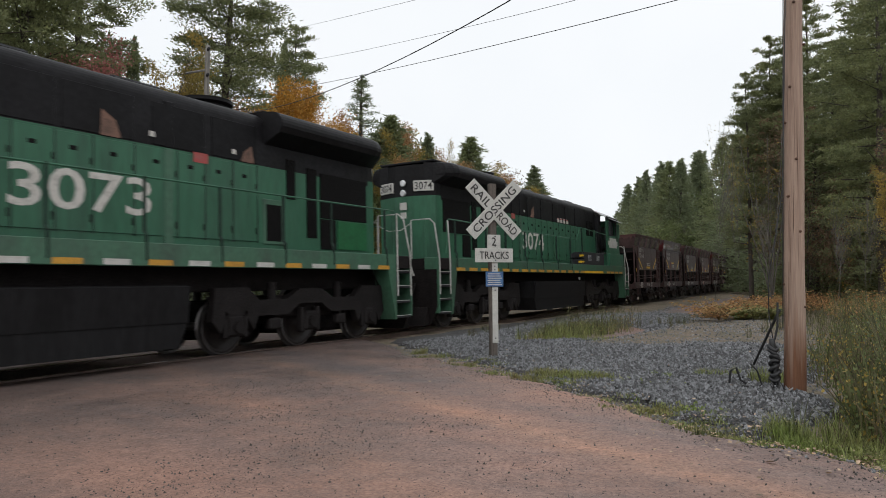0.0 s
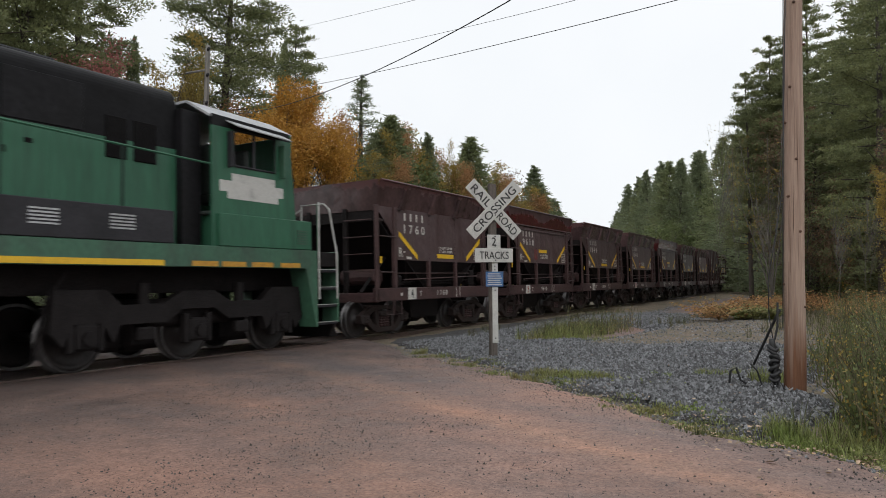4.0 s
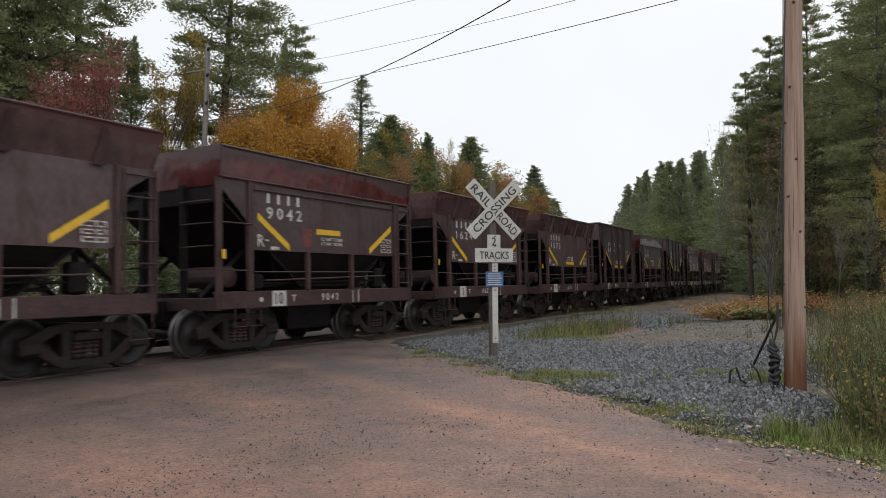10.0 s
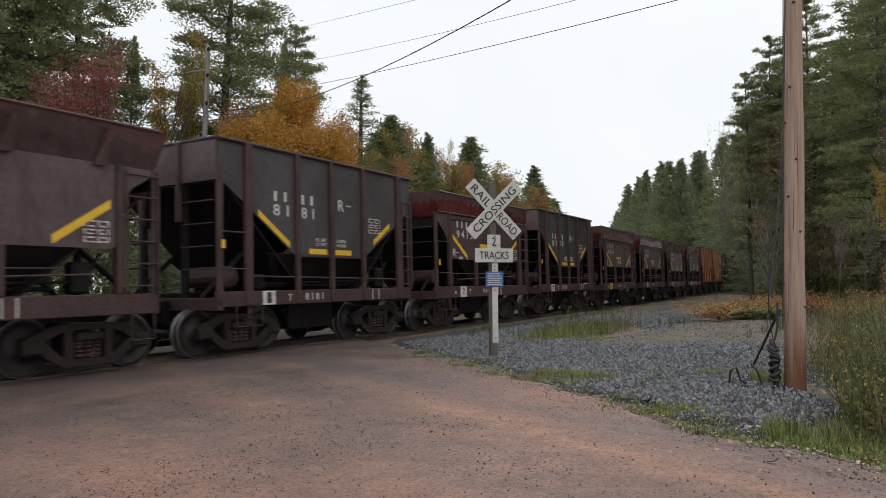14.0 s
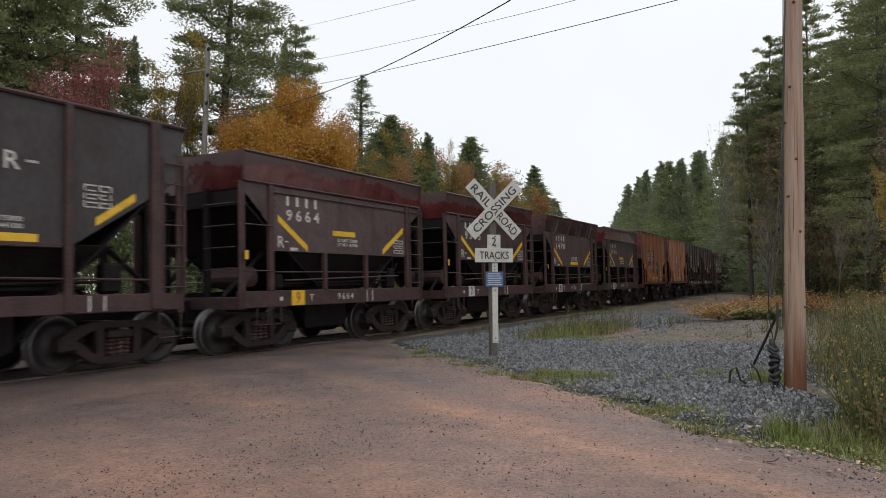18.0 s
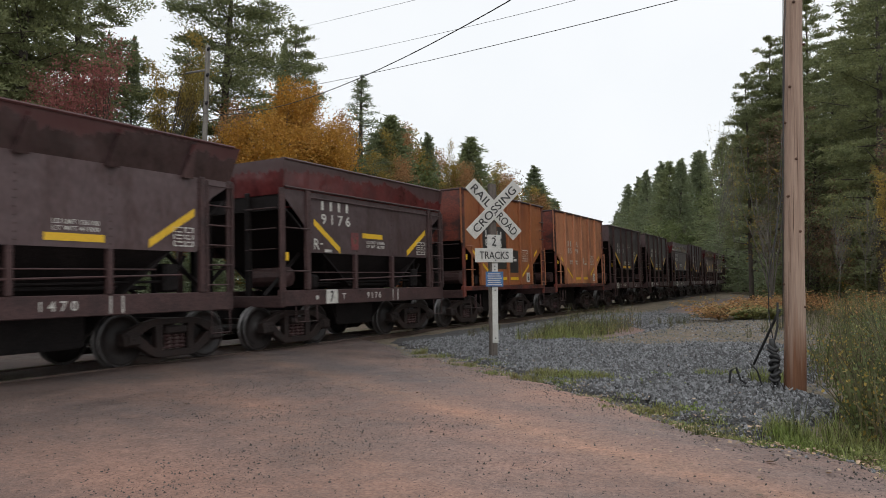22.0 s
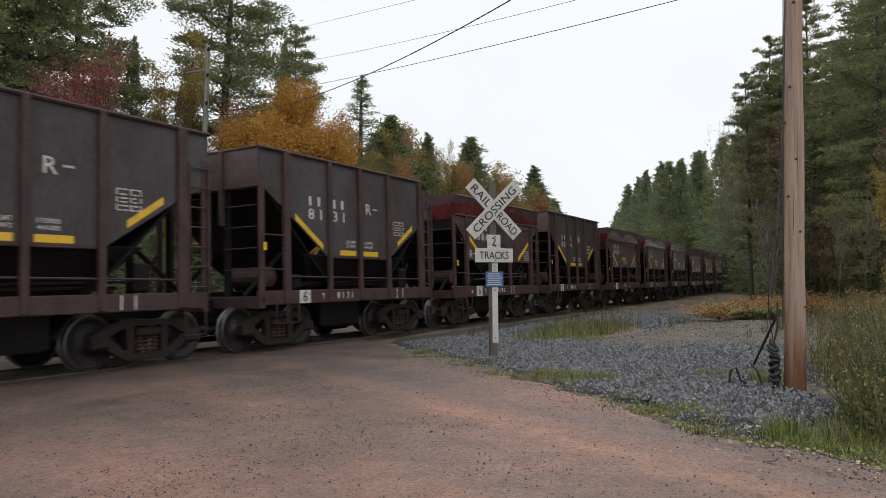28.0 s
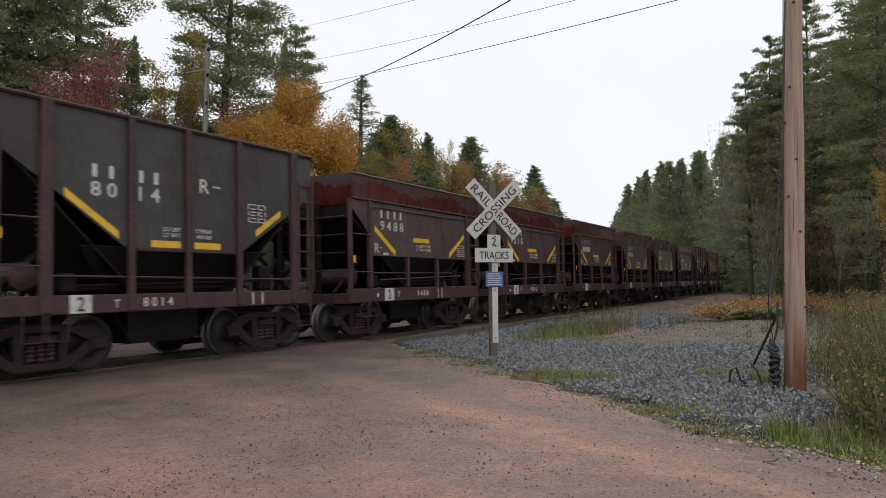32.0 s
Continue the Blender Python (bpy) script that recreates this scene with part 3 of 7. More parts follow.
def side_ladder(parent, y0, y1, z0, z1, rungs, x=1.5, material=None):
    material = material or M_FRAME
    lad = bars("ladder", [[(x, y1, z0), (x, y1, z1)], [(x, y0, z0), (x, y0, z1)]], 0.022, material, parent)
    for k in range(rungs):
        z = z0 + 0.12 + (z1 - z0 - 0.2) * k / (rungs - 1)
        bars("rung", [[(x, y0, z), (x, y1, z)]], 0.014, material, lad)
    return lad


def car_under(car, wheels, t0=-2.2, t1=2.2, sill=(0.85, 1.16)):
    """Underframe, trucks, couplers and brake gear common to all the ore cars."""
    box("centre_sill", -0.17, 0.17, -3.2, 3.2, 0.62, 1.0, M_UNDER, car)
    freight_truck(car, t0, wheels)
    freight_truck(car, t1, wheels)
    coupler(car, -3.15, -1)
    coupler(car, 3.15, 1)
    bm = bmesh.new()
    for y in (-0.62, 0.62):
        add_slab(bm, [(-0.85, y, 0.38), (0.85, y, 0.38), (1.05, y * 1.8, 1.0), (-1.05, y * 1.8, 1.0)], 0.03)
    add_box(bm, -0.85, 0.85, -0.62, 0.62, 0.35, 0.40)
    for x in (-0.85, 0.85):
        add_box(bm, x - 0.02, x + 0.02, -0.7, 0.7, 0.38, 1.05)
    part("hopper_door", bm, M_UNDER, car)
    bm = bmesh.new()
    lathe(bm, [(0.05, -0.55), (0.2, -0.5), (0.2, 0.5), (0.05, 0.55)], 14, Matrix.Translation((0.55, -2.45, 1.42)))
    part("air_reservoir", bm, M_FRAME, car)
    bm = bmesh.new()
    add_bar(bm, (1.25, -2.0, 1.28), (1.25, 2.1, 1.34), 0.022)
    add_bar(bm, (1.1, -1.9, 1.24), (1.1, 1.6, 1.24), 0.03)
    add_box(bm, 1.1, 1.35, 1.75, 2.05, 1.16, 1.62, 0.04)
    add_bar(bm, (1.28, 1.9, 1.25), (1.28, 2.2, 1.75), 0.03)
    add_box(bm, 1.15, 1.38, -2.12, -1.86, 1.16, 1.46, 0.05)
    part("brake_rigging", bm, M_UNDER, car)
    for y in (-2.55, -2.2):
        bars("stirrup", [[(1.46, y - 0.14, 0.9), (1.46, y - 0.14, 0.52), (1.46, y + 0.14, 0.52), (1.46, y + 0.14, 0.9)]], 0.016, M_FRAME, car)
    bars("stirrup", [[(1.46, 2.62, 0.9), (1.46, 2.62, 0.45), (1.46, 3.02, 0.45), (1.46, 3.02, 0.9)]], 0.016, M_FRAME, car)


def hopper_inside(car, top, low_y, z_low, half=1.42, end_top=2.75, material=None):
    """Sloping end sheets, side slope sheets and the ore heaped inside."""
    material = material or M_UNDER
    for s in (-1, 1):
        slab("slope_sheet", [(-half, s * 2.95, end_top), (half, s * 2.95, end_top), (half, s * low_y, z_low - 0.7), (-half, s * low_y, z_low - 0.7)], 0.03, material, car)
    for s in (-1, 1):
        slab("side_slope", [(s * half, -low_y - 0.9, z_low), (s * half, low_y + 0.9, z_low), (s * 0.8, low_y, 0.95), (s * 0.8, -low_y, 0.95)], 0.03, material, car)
    rng = random.Random(5)
    bm = bmesh.new()
    nx, ny = 6, 12
    grid = [[bm.verts.new((-half + 2 * half * i / nx, -2.9 + 5.8 * j / ny, top - 0.42 + 0.22 * math.sin(math.pi * i / nx) * math.sin(math.pi * j / ny) + rng.uniform(-0.04, 0.04))) for j in range(ny + 1)] for i in range(nx + 1)]
    for i in range(nx):
        for j in range(ny):
            bm.faces.new((grid[i][j], grid[i + 1][j], grid[i + 1][j + 1], grid[i][j + 1]))
    part("ore_load", bm, M_FRAME, car, "dark red-brown heaped ore load")


def end_frame(car, s, x_out, z_top, material, cross=True):
    """Corner posts, inner posts, braces and grab irons of one end."""
    y = s * 3.04
    for x in (-x_out, x_out):
        box("corner_post", x - 0.06 if x > 0 else x, x if x > 0 else x + 0.06, y - 0.07, y + 0.07, 0.85, z_top, material, car)
    for x in (-0.55, 0.55):
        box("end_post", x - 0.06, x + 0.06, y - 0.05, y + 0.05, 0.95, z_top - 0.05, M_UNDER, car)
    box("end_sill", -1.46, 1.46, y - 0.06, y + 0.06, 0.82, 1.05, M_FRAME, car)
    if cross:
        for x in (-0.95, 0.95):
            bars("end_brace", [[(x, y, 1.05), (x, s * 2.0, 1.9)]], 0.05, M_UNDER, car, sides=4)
    for z in (1.55, 1.95, 2.35, 2.75):
        if z < z_top:
            bars("grab_iron", [[(0.55, y + s * 0.08, z), (1.35, y + s * 0.08, z)]], 0.013, M_FRAME, car)


def ore_car_low(flared, wheels):
    """Short ore car with added top boards: flared with gussets, or upright with a rim bead."""
    car = tagged(new("ore_car"), "dark brown steel ore car with raised top boards", "ore car", "ore cars of the train")
    X, zs, zt, zr = 1.45, 1.82, 3.09, 3.67
    board = M_BOARD if flared else M_BOARDB
    if not flared:
        zs, zt, zr = 1.90, 3.14, 3.71
    car_under(car, wheels)
    for s in (-1, 1):
        # side sheet with the cut-off lower corners
        bm = bmesh.new()
        add_prism(bm, [(-2.28, zs), (2.28, zs), (2.42, zs + 0.08), (2.42, zt), (-2.28, zt)], s * X, s * (X - 0.025))
        part("side_sheet", bm, M_SIDE, car)
        prism("corner_sheet", [(-3.0, 2.98), (-3.0, zt), (-2.28, zt), (-2.28, 2.30), (-2.52, 2.55)], s * X, s * (X - 0.02), M_SIDE, car)
        prism("corner_sheet", [(3.0, 2.98), (3.0, zt), (2.42, zt), (2.42, 2.45), (2.62, 2.75)], s * X, s * (X - 0.02), M_SIDE, car)
        # top board
        out = 0.13 if flared else 0.02
        slab("top_board", [(s * X, -3.04, zt - 0.02), (s * X, 3.04, zt - 0.02), (s * (X + out), 3.04 + out, zr), (s * (X + out), -3.04 - out * 0, zr)], 0.025 * -s, board, car, "red-brown added top board")
        bars("top_rim", [[(s * (X + out), -3.02, zr), (s * (X + out), 3.04, zr)]], 0.028, board, car)
        box("side_sill", X - 0.10 if s > 0 else -X - 0.02, X + 0.02 if s > 0 else -X + 0.10, -3.1, 3.1, 0.84, 1.15, M_FRAME, car)
        if flared:
            for y in (-2.03, -0.62, 0.72, 2.08):
                slab("gusset", [(s * (X + 0.005), y - 0.10, zt - 0.05), (s * (X + 0.005), y + 0.10, zt - 0.05), (s * (X + 0.13), y + 0.09, zr - 0.08), (s * (X + 0.13), y + 0.05, zr - 0.08)], 0.07 * s, M_BOARD, car)
        else:
            bars("rim_bead", [[(s * (X + 0.03), -3.0, zt + 0.02), (s * (X + 0.03), 3.0, zt + 0.02)]], 0.024, M_FRAME, car)
            bars("rim_bead", [[(s * (X + 0.03), -2.28, zt - 0.13), (s * (X + 0.03), 2.40, zt - 0.13)]], 0.016, M_FRAME, car)
        for y in (-0.74, 0.70):
            box("side_stake", s * X - 0.05, s * X + 0.05, y - 0.045, y + 0.045, 1.15, zs, M_FRAME, car)
        box("side_post", s * X - 0.05, s * X + 0.05, -2.38, -2.26, 1.15, zt, M_FRAME, car)
        box("side_post", s * X - 0.05, s * X + 0.05, 2.36, 2.46, 1.15, zt, M_FRAME, car)
    for s in (-1, 1):
        slab("end_board", [(-X, s * 3.02, zt - 0.12), (X, s * 3.02, zt - 0.12), (X + 0.1, s * 3.06, zr), (-X - 0.1, s * 3.06, zr)], 0.03, board, car)
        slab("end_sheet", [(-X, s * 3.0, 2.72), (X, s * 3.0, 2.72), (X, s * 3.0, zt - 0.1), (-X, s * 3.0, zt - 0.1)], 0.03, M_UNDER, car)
        end_frame(car, s, X + 0.02, zt, M_FRAME)
    hopper_inside(car, zr, 0.9, zs)
    for z in (1.52, 2.36):
        bars("grab_iron", [[(X + 0.06, -3.02, z), (X + 0.06, -2.30, z)]], 0.014, M_FRAME, car)
    side_ladder(car, 2.50, 3.06, 1.15, zt - 0.05, 6, X + 0.05)
    bars("hand_rail", [[(X, -1.95, 1.34), (X, 2.0, 1.44)]], 0.018, M_FRAME, car)
    bars("hand_rail", [[(X, -2.2, 1.50), (X, 1.5, 1.52)]], 0.014, M_FRAME, car)
    # rivet lines
    bm = bmesh.new()
    for y in (-2.2, -0.66, 0.72, 2.34):
        for k in range(11):
            add_box(bm, X, X + 0.010, y - 0.011, y + 0.011, zs + 0.06 + k * 0.11, zs + 0.082 + k * 0.11)
    for k in range(30):
        add_box(bm, X + 0.02, X + 0.03, -3.0 + k * 0.2, -2.978 + k * 0.2, 1.10, 1.122)
    tagged(part("riveting", bm, M_FRAME, car), kind="stuff")
    bm = bmesh.new()
    add_box(bm, X + 0.08, X + 0.085, -3.05, -2.97, 1.72, 1.88)
    part("reflector", bm, M_YELLOW, car, "yellow reflector tab")
    x = X + 0.004
    ya = 0.0 if flared else 0.07
    strip("yellow_band", x, -2.12, 2.46 + ya, -1.27, 1.90 + ya, 0.13, M_YELLOW, car, "slanting yellow reflective band")
    strip("yellow_band", x, 1.38, 1.92 + ya, 2.26, 2.48 + ya, 0.13, M_YELLOW, car, "slanting yellow reflective band")
    if flared:
        strip("yellow_band", x, -0.28, 1.96, 0.62, 1.96, 0.11, M_YELLOW, car)
        weights(x, -0.16, 2.05, 0.70, "LD LMT 136100", "LT WT 41900", car)
    else:
        strip("yellow_band", x, -0.46, 2.33, 0.32, 2.33, 0.11, M_YELLOW, car)
        weights(x, -0.30, 2.06, 0.70, "LD LMT 177800", "LT WT 42700", car)
    data_stencil(x, 1.84, 1.90 + ya, 0.40, 0.32, car)
    initials(x, -1.90, 2.79, 1.02, 0.19, car)
    letters("shop_mark", "R", 0.17, 0.22, on_side(x, -2.12, 1.90 + ya), M_WHITE, car, heavy=0.004)
    strip("shop_dash", x, -1.93, 2.02 + ya, -1.84, 2.02 + ya, 0.03, M_WHITE, car)
    strip("white_tag", x, -1.78, 1.88 + ya, -1.56, 1.88 + ya, 0.06, M_WHITE, car)
    for y in (0.70, 0.90):
        strip("sill_bar", X + 0.022, y, 0.995, y + 0.028, 0.995, 0.26, M_WHITE, car)
    bm = bmesh.new()
    add_bar(bm, (X + 0.022, -2.06, 0.99), (X + 0.026, -2.06, 0.99), 0.045, 10)
    part("round_mark", bm, M_WHITE, car)
    letters("sill_letter", "T", 0.12, 0.13, on_side(X + 0.024, -1.24, 0.93), M_WHITE, car, heavy=0.01)
    return car


def ore_car_tall(wheels, orange=False):
    """Tall ribbed ore car: a high side sheet on upright ribs."""
    if orange:
        car = tagged(new("ore_car"), "faded orange ribbed steel ore car with rusty ends", "ore car", "ore cars of the train")
        skin, rib_m, X, zt = M_ORANGE, M_ORANGE, 1.46, 3.92
        ribs, zb = (-2.0, -0.99, -0.03, 0.94, 1.88), 1.16
        outline = [(-2.05, zb), (1.95, zb), (1.95, 1.75), (3.08, 2.46), (3.08, zt), (-3.17, zt), (-3.17, 2.40), (-2.05, 1.76)]
        car_under(car, wheels, -2.2, 1.75)
    else:
        car = tagged(new("ore_car"), "tall charcoal ribbed steel ore car", "ore car", "ore cars of the train")
        skin, rib_m, X, zt = M_TALL, M_FRAME, 1.43, 3.84
        ribs, zb = (-2.39, -1.07, 0.0, 1.12, 2.55), 1.85
        outline = [(-1.15, zb), (1.2, zb), (2.45, 2.62), (3.08, 3.02), (3.08, zt), (-3.08, zt), (-3.08, 3.15), (-2.35, 2.67)]
        car_under(car, wheels)
    for s in (-1, 1):
        prism("side_sheet", outline, s * X, s * (X - 0.025), skin, car)
        box("side_sill", X - 0.09 if s > 0 else -X - 0.03, X + 0.03 if s > 0 else -X + 0.09, -3.1, 3.1, 0.88 if not orange else 1.02, 1.15, M_FRAME if not orange else M_RUSTEND, car)
        for y in ribs:
            bm = bmesh.new()
            w = 0.085 if (y < -2 or y > 2.3) and not orange else 0.055
            add_box(bm, s * X - (0.02 if s > 0 else 0.07), s * X + (0.07 if s > 0 else 0.02), y - w, y + w, 0.90 if not orange else zb, zt, 0.012)
            part("rib", bm, rib_m, car)
        bars("top_rim", [[(s * (X + 0.03), -3.12, zt), (s * (X + 0.03), 3.12, zt)]], 0.035, M_FRAME, car)
    for s in (-1, 1):
        slab("end_sheet", [(-X, s * 3.1, 2.45 if orange else 3.1), (X, s * 3.1, 2.45 if orange else 3.1), (X, s * 3.1, zt), (-X, s * 3.1, zt)], 0.03, M_RUSTEND if orange else M_SIDE, car)
        end_frame(car, s, X + 0.02, zt if orange else 3.4, M_RUSTEND if orange else M_FRAME, not orange)
        for x in (-0.5, 0.5):
            box("end_rib", x - 0.05, x + 0.05, s * 3.14 - 0.05, s * 3.14 + 0.05, 2.4, zt, M_RUSTEND if orange else M_FRAME, car)
        bars("end_rim", [[(-X, s * 3.12, zt), (X, s * 3.12, zt)]], 0.035, M_FRAME, car)
    hopper_inside(car, zt, 0.95, 1.75 if orange else 1.85, 1.40, 3.1 if not orange else 2.5)
    if not orange:
        for a, c in ((-1.05, 0.0), (0.0, 1.1)):
            box("lower_rail", X - 0.02, X + 0.03, a + 0.07, c - 0.06, 1.80, 1.87, M_FRAME, car)
        bars("hand_rail", [[(X, -2.3, 1.42), (X, 2.5, 1.36)]], 0.018, M_FRAME, car)
    for z in ((1.55, 2.2) if not orange else (1.62, 2.3)):
        bars("grab_iron", [[(X + 0.06, -3.04, z), (X + 0.06, -2.48, z)]], 0.014, rib_m, car)
    if orange:
        box("grab_post", X - 0.02, X + 0.03, -2.58, -2.52, 1.15, 2.3, M_ORANGE, car)
        for z in (2.75, 3.05, 3.35):
            bars("grab_iron", [[(X + 0.06, 2.62, z), (X + 0.06, 3.08, z)]], 0.014, M_FRAME, car)
    side_ladder(car, 2.66 if not orange else 2.72, 3.08, 1.12, 3.3 if not orange else 2.45, 7 if not orange else 4, X + 0.06, rib_m)
    bm = bmesh.new()
    for y in ribs:
        for k in range(22):
            z = zb + 0.1 + k * (zt - zb - 0.15) / 22
            add_box(bm, X, X + 0.009, y - 0.13, y - 0.11, z, z + 0.02)
    for k in range(30):
        add_box(bm, X, X + 0.009, -3.05 + k * 0.2, -3.03 + k * 0.2, zt - 0.09, zt - 0.07)
    tagged(part("riveting", bm, M_FRAME if not orange else M_ORANGE, car), kind="stuff")
    bm = bmesh.new()
    add_box(bm, X + 0.08, X + 0.085, -3.08, -3.0, 1.9, 2.05)
    part("reflector", bm, M_YELLOW, car, "yellow reflector tab")
    x = X + 0.004
    if orange:
        for y0, y1, z0, z1 in ((-1.86, -1.08, 2.02, 2.95), (-0.90, -0.14, 1.66, 2.98), (0.08, 0.80, 1.55, 2.28)):
            strip("black_panel", x, y0, (z0 + z1) / 2, y1, (z0 + z1) / 2, z1 - z0, M_BLACKMARK, car)
        for y0, z0, y1, z1 in ((-2.54, 2.19, -2.24, 2.02), (-1.86, 1.80, -1.17, 1.40), (-0.90, 1.36, -0.14, 1.36), (0.07, 1.36, 0.77, 1.36), (1.02, 1.38, 1.72, 1.82), (2.18, 2.14, 2.47, 2.32)):
            strip("yellow_band", x + 0.004, y0, z0, y1, z1, 0.09, M_YELLOW, car)
        initials(x + 0.004, -1.66, 2.62, 1.05, 0.22, car, 0.22)
        weights(x + 0.004, -1.44, 1.92, 0.34, "LD LMT", "LT WT", car)
        weights(x + 0.004, -0.82, 1.92, 0.30, "178600", "41400", car)
        data_stencil(x, 1.12, 1.94, 0.50, 0.38, car)
        letters("shop_mark", "R", 0.22, 0.28, on_side(x + 0.004, 0.14, 1.92), M_WHITE, car, heavy=0.004)
        strip("shop_dash", x + 0.004, 0.40, 2.06, 0.50, 2.06, 0.03, M_WHITE, car)
        strip("white_tag", x + 0.004, 0.42, 1.96, 0.64, 1.96, 0.08, M_WHITE, car)
    else:
        for y0, z0, y1, z1 in ((-2.12, 2.60, -1.27, 2.03), (-0.70, 1.92, -0.14, 1.92), (0.14, 1.92, 0.70, 1.92), (1.55, 2.20, 2.20, 2.62)):
            strip("yellow_band", x, y0, z0, y1, z1, 0.12, M_YELLOW, car)
        initials(x, -1.72, 2.86, 1.0, 0.19, car, 0.24)
        weights(x, -0.48, 2.04, 0.34, "LD LMT", "LT WT", car)
        weights(x, 0.18, 2.04, 0.32, "175900", "44100", car)
        data_stencil(x, 1.36, 2.40, 0.44, 0.34, car)
        letters("shop_mark", "R", 0.20, 0.24, on_side(x, 0.26, 2.82), M_WHITE, car, heavy=0.004)
        strip("shop_dash", x, 0.54, 2.95, 0.70, 2.95, 0.035, M_WHITE, car)
        for y in (1.42, 1.66):
            strip("sill_bar", X + 0.033, y, 1.02, y + 0.03, 1.02, 0.22, M_WHITE, car)
        letters("sill_letter", "T", 0.09, 0.12, on_side(X + 0.034, -1.36, 0.95), M_WHITE, car, heavy=0.01)
    return car


def car_marks(car, kind, number, block, white_block=True, star=False, seed=0):
    """The car's own number, its block on the sill and its star panel."""
    rng = random.Random(seed)
    if kind in "AB":
        x, xs = 1.455, 1.475
        zs = 0.0 if kind == "A" else 0.02
        if number:
            letters("car_number", " ".join(number), 0.98, 0.22, on_side(x, -1.88, 2.48 + zs), M_WHITE, car, heavy=0.012)
            letters("sill_number", " ".join(number), 0.54, 0.14, on_side(xs, -0.34, 0.93), M_WHITE, car, heavy=0.008)
        else:
            mark_bars("car_number", x, -1.88, 2.48, 1, 0.98, 0.34, M_WHITE, car, cols=4)
        strip("number_block", xs, -1.78, 1.0, -1.40, 1.0, 0.29, M_WHITE if white_block else M_YELLOW, car)
        if block:
            letters("block_number", block, 0.11 * len(block), 0.22, on_side(xs + 0.006, -1.59 - 0.055 * len(block), 0.89), M_REDMARK if seed in (1, 3, 5, 6, 10) else M_BLACKMARK, car, heavy=0.01)
        if star:
            y0 = -0.60 if kind == "A" else -0.88
            strip("star_panel", x, y0, 2.12 if kind == "A" else 2.19, y0 + 0.27, 2.12 if kind == "A" else 2.19, 0.38, M_FADEDRED, car, "faded red panel with a pale star")
            bm = bmesh.new()
            c = (y0 + 0.135, 2.12 if kind == "A" else 2.19)
            v = [bm.verts.new((x + 0.006, c[0] + (0.10 if k % 2 == 0 else 0.04) * math.sin(math.pi * k / 5), c[1] + (0.10 if k % 2 == 0 else 0.04) * math.cos(math.pi * k / 5))) for k in range(10)]
            bm.faces.new(list(reversed(v)))
            part("star", bm, M_WHITE if kind == "A" else M_RUSTSPOT, car)
        if seed == 18:  # one car carries its weights on a black panel
            strip("black_panel", x + 0.006, -0.46, 2.24, 0.46, 2.24, 0.42, M_BLACKMARK, car)
            weights(x + 0.012, -0.38, 2.17, 0.70, "LD LMT 177800", "LT WT 42700", car)
    else:
        x, xs = (1.434, 1.464) if kind == "T" else (1.474, 1.494)
        y0, z0 = (-1.72, 2.58) if kind == "T" else (-1.66, 2.34)
        if number:
            letters("car_number", " ".join(number[:2]), 0.42, 0.22, on_side(x, y0, z0), M_WHITE, car, heavy=0.012)
            letters("car_number", " ".join(number[2:]), 0.38, 0.22, on_side(x, y0 + 0.80, z0), M_WHITE, car, heavy=0.012)
            if kind == "T":
                letters("sill_number", " ".join(number), 0.54, 0.14, on_side(xs, -0.86, 0.95), M_WHITE, car, heavy=0.008)
        else:
            mark_bars("car_number", x, y0, z0, 1, 1.1, 0.34, M_WHITE, car, cols=4)
        if kind == "T":
            strip("number_block", xs, -2.05, 1.02, -1.72, 1.02, 0.26, M_WHITE, car)
            if block:
                letters("block_number", block, 0.12, 0.20, on_side(xs + 0.006, -1.945, 0.92), M_BLACKMARK, car, heavy=0.01)
        else:
            strip("number_block", x, 1.47, 1.40, 1.74, 1.40, 0.32, M_WHITE, car)
            letters("block_number", block or "6", 0.12, 0.22, on_side(x + 0.006, 1.55, 1.29), M_BLACKMARK, car, heavy=0.01)


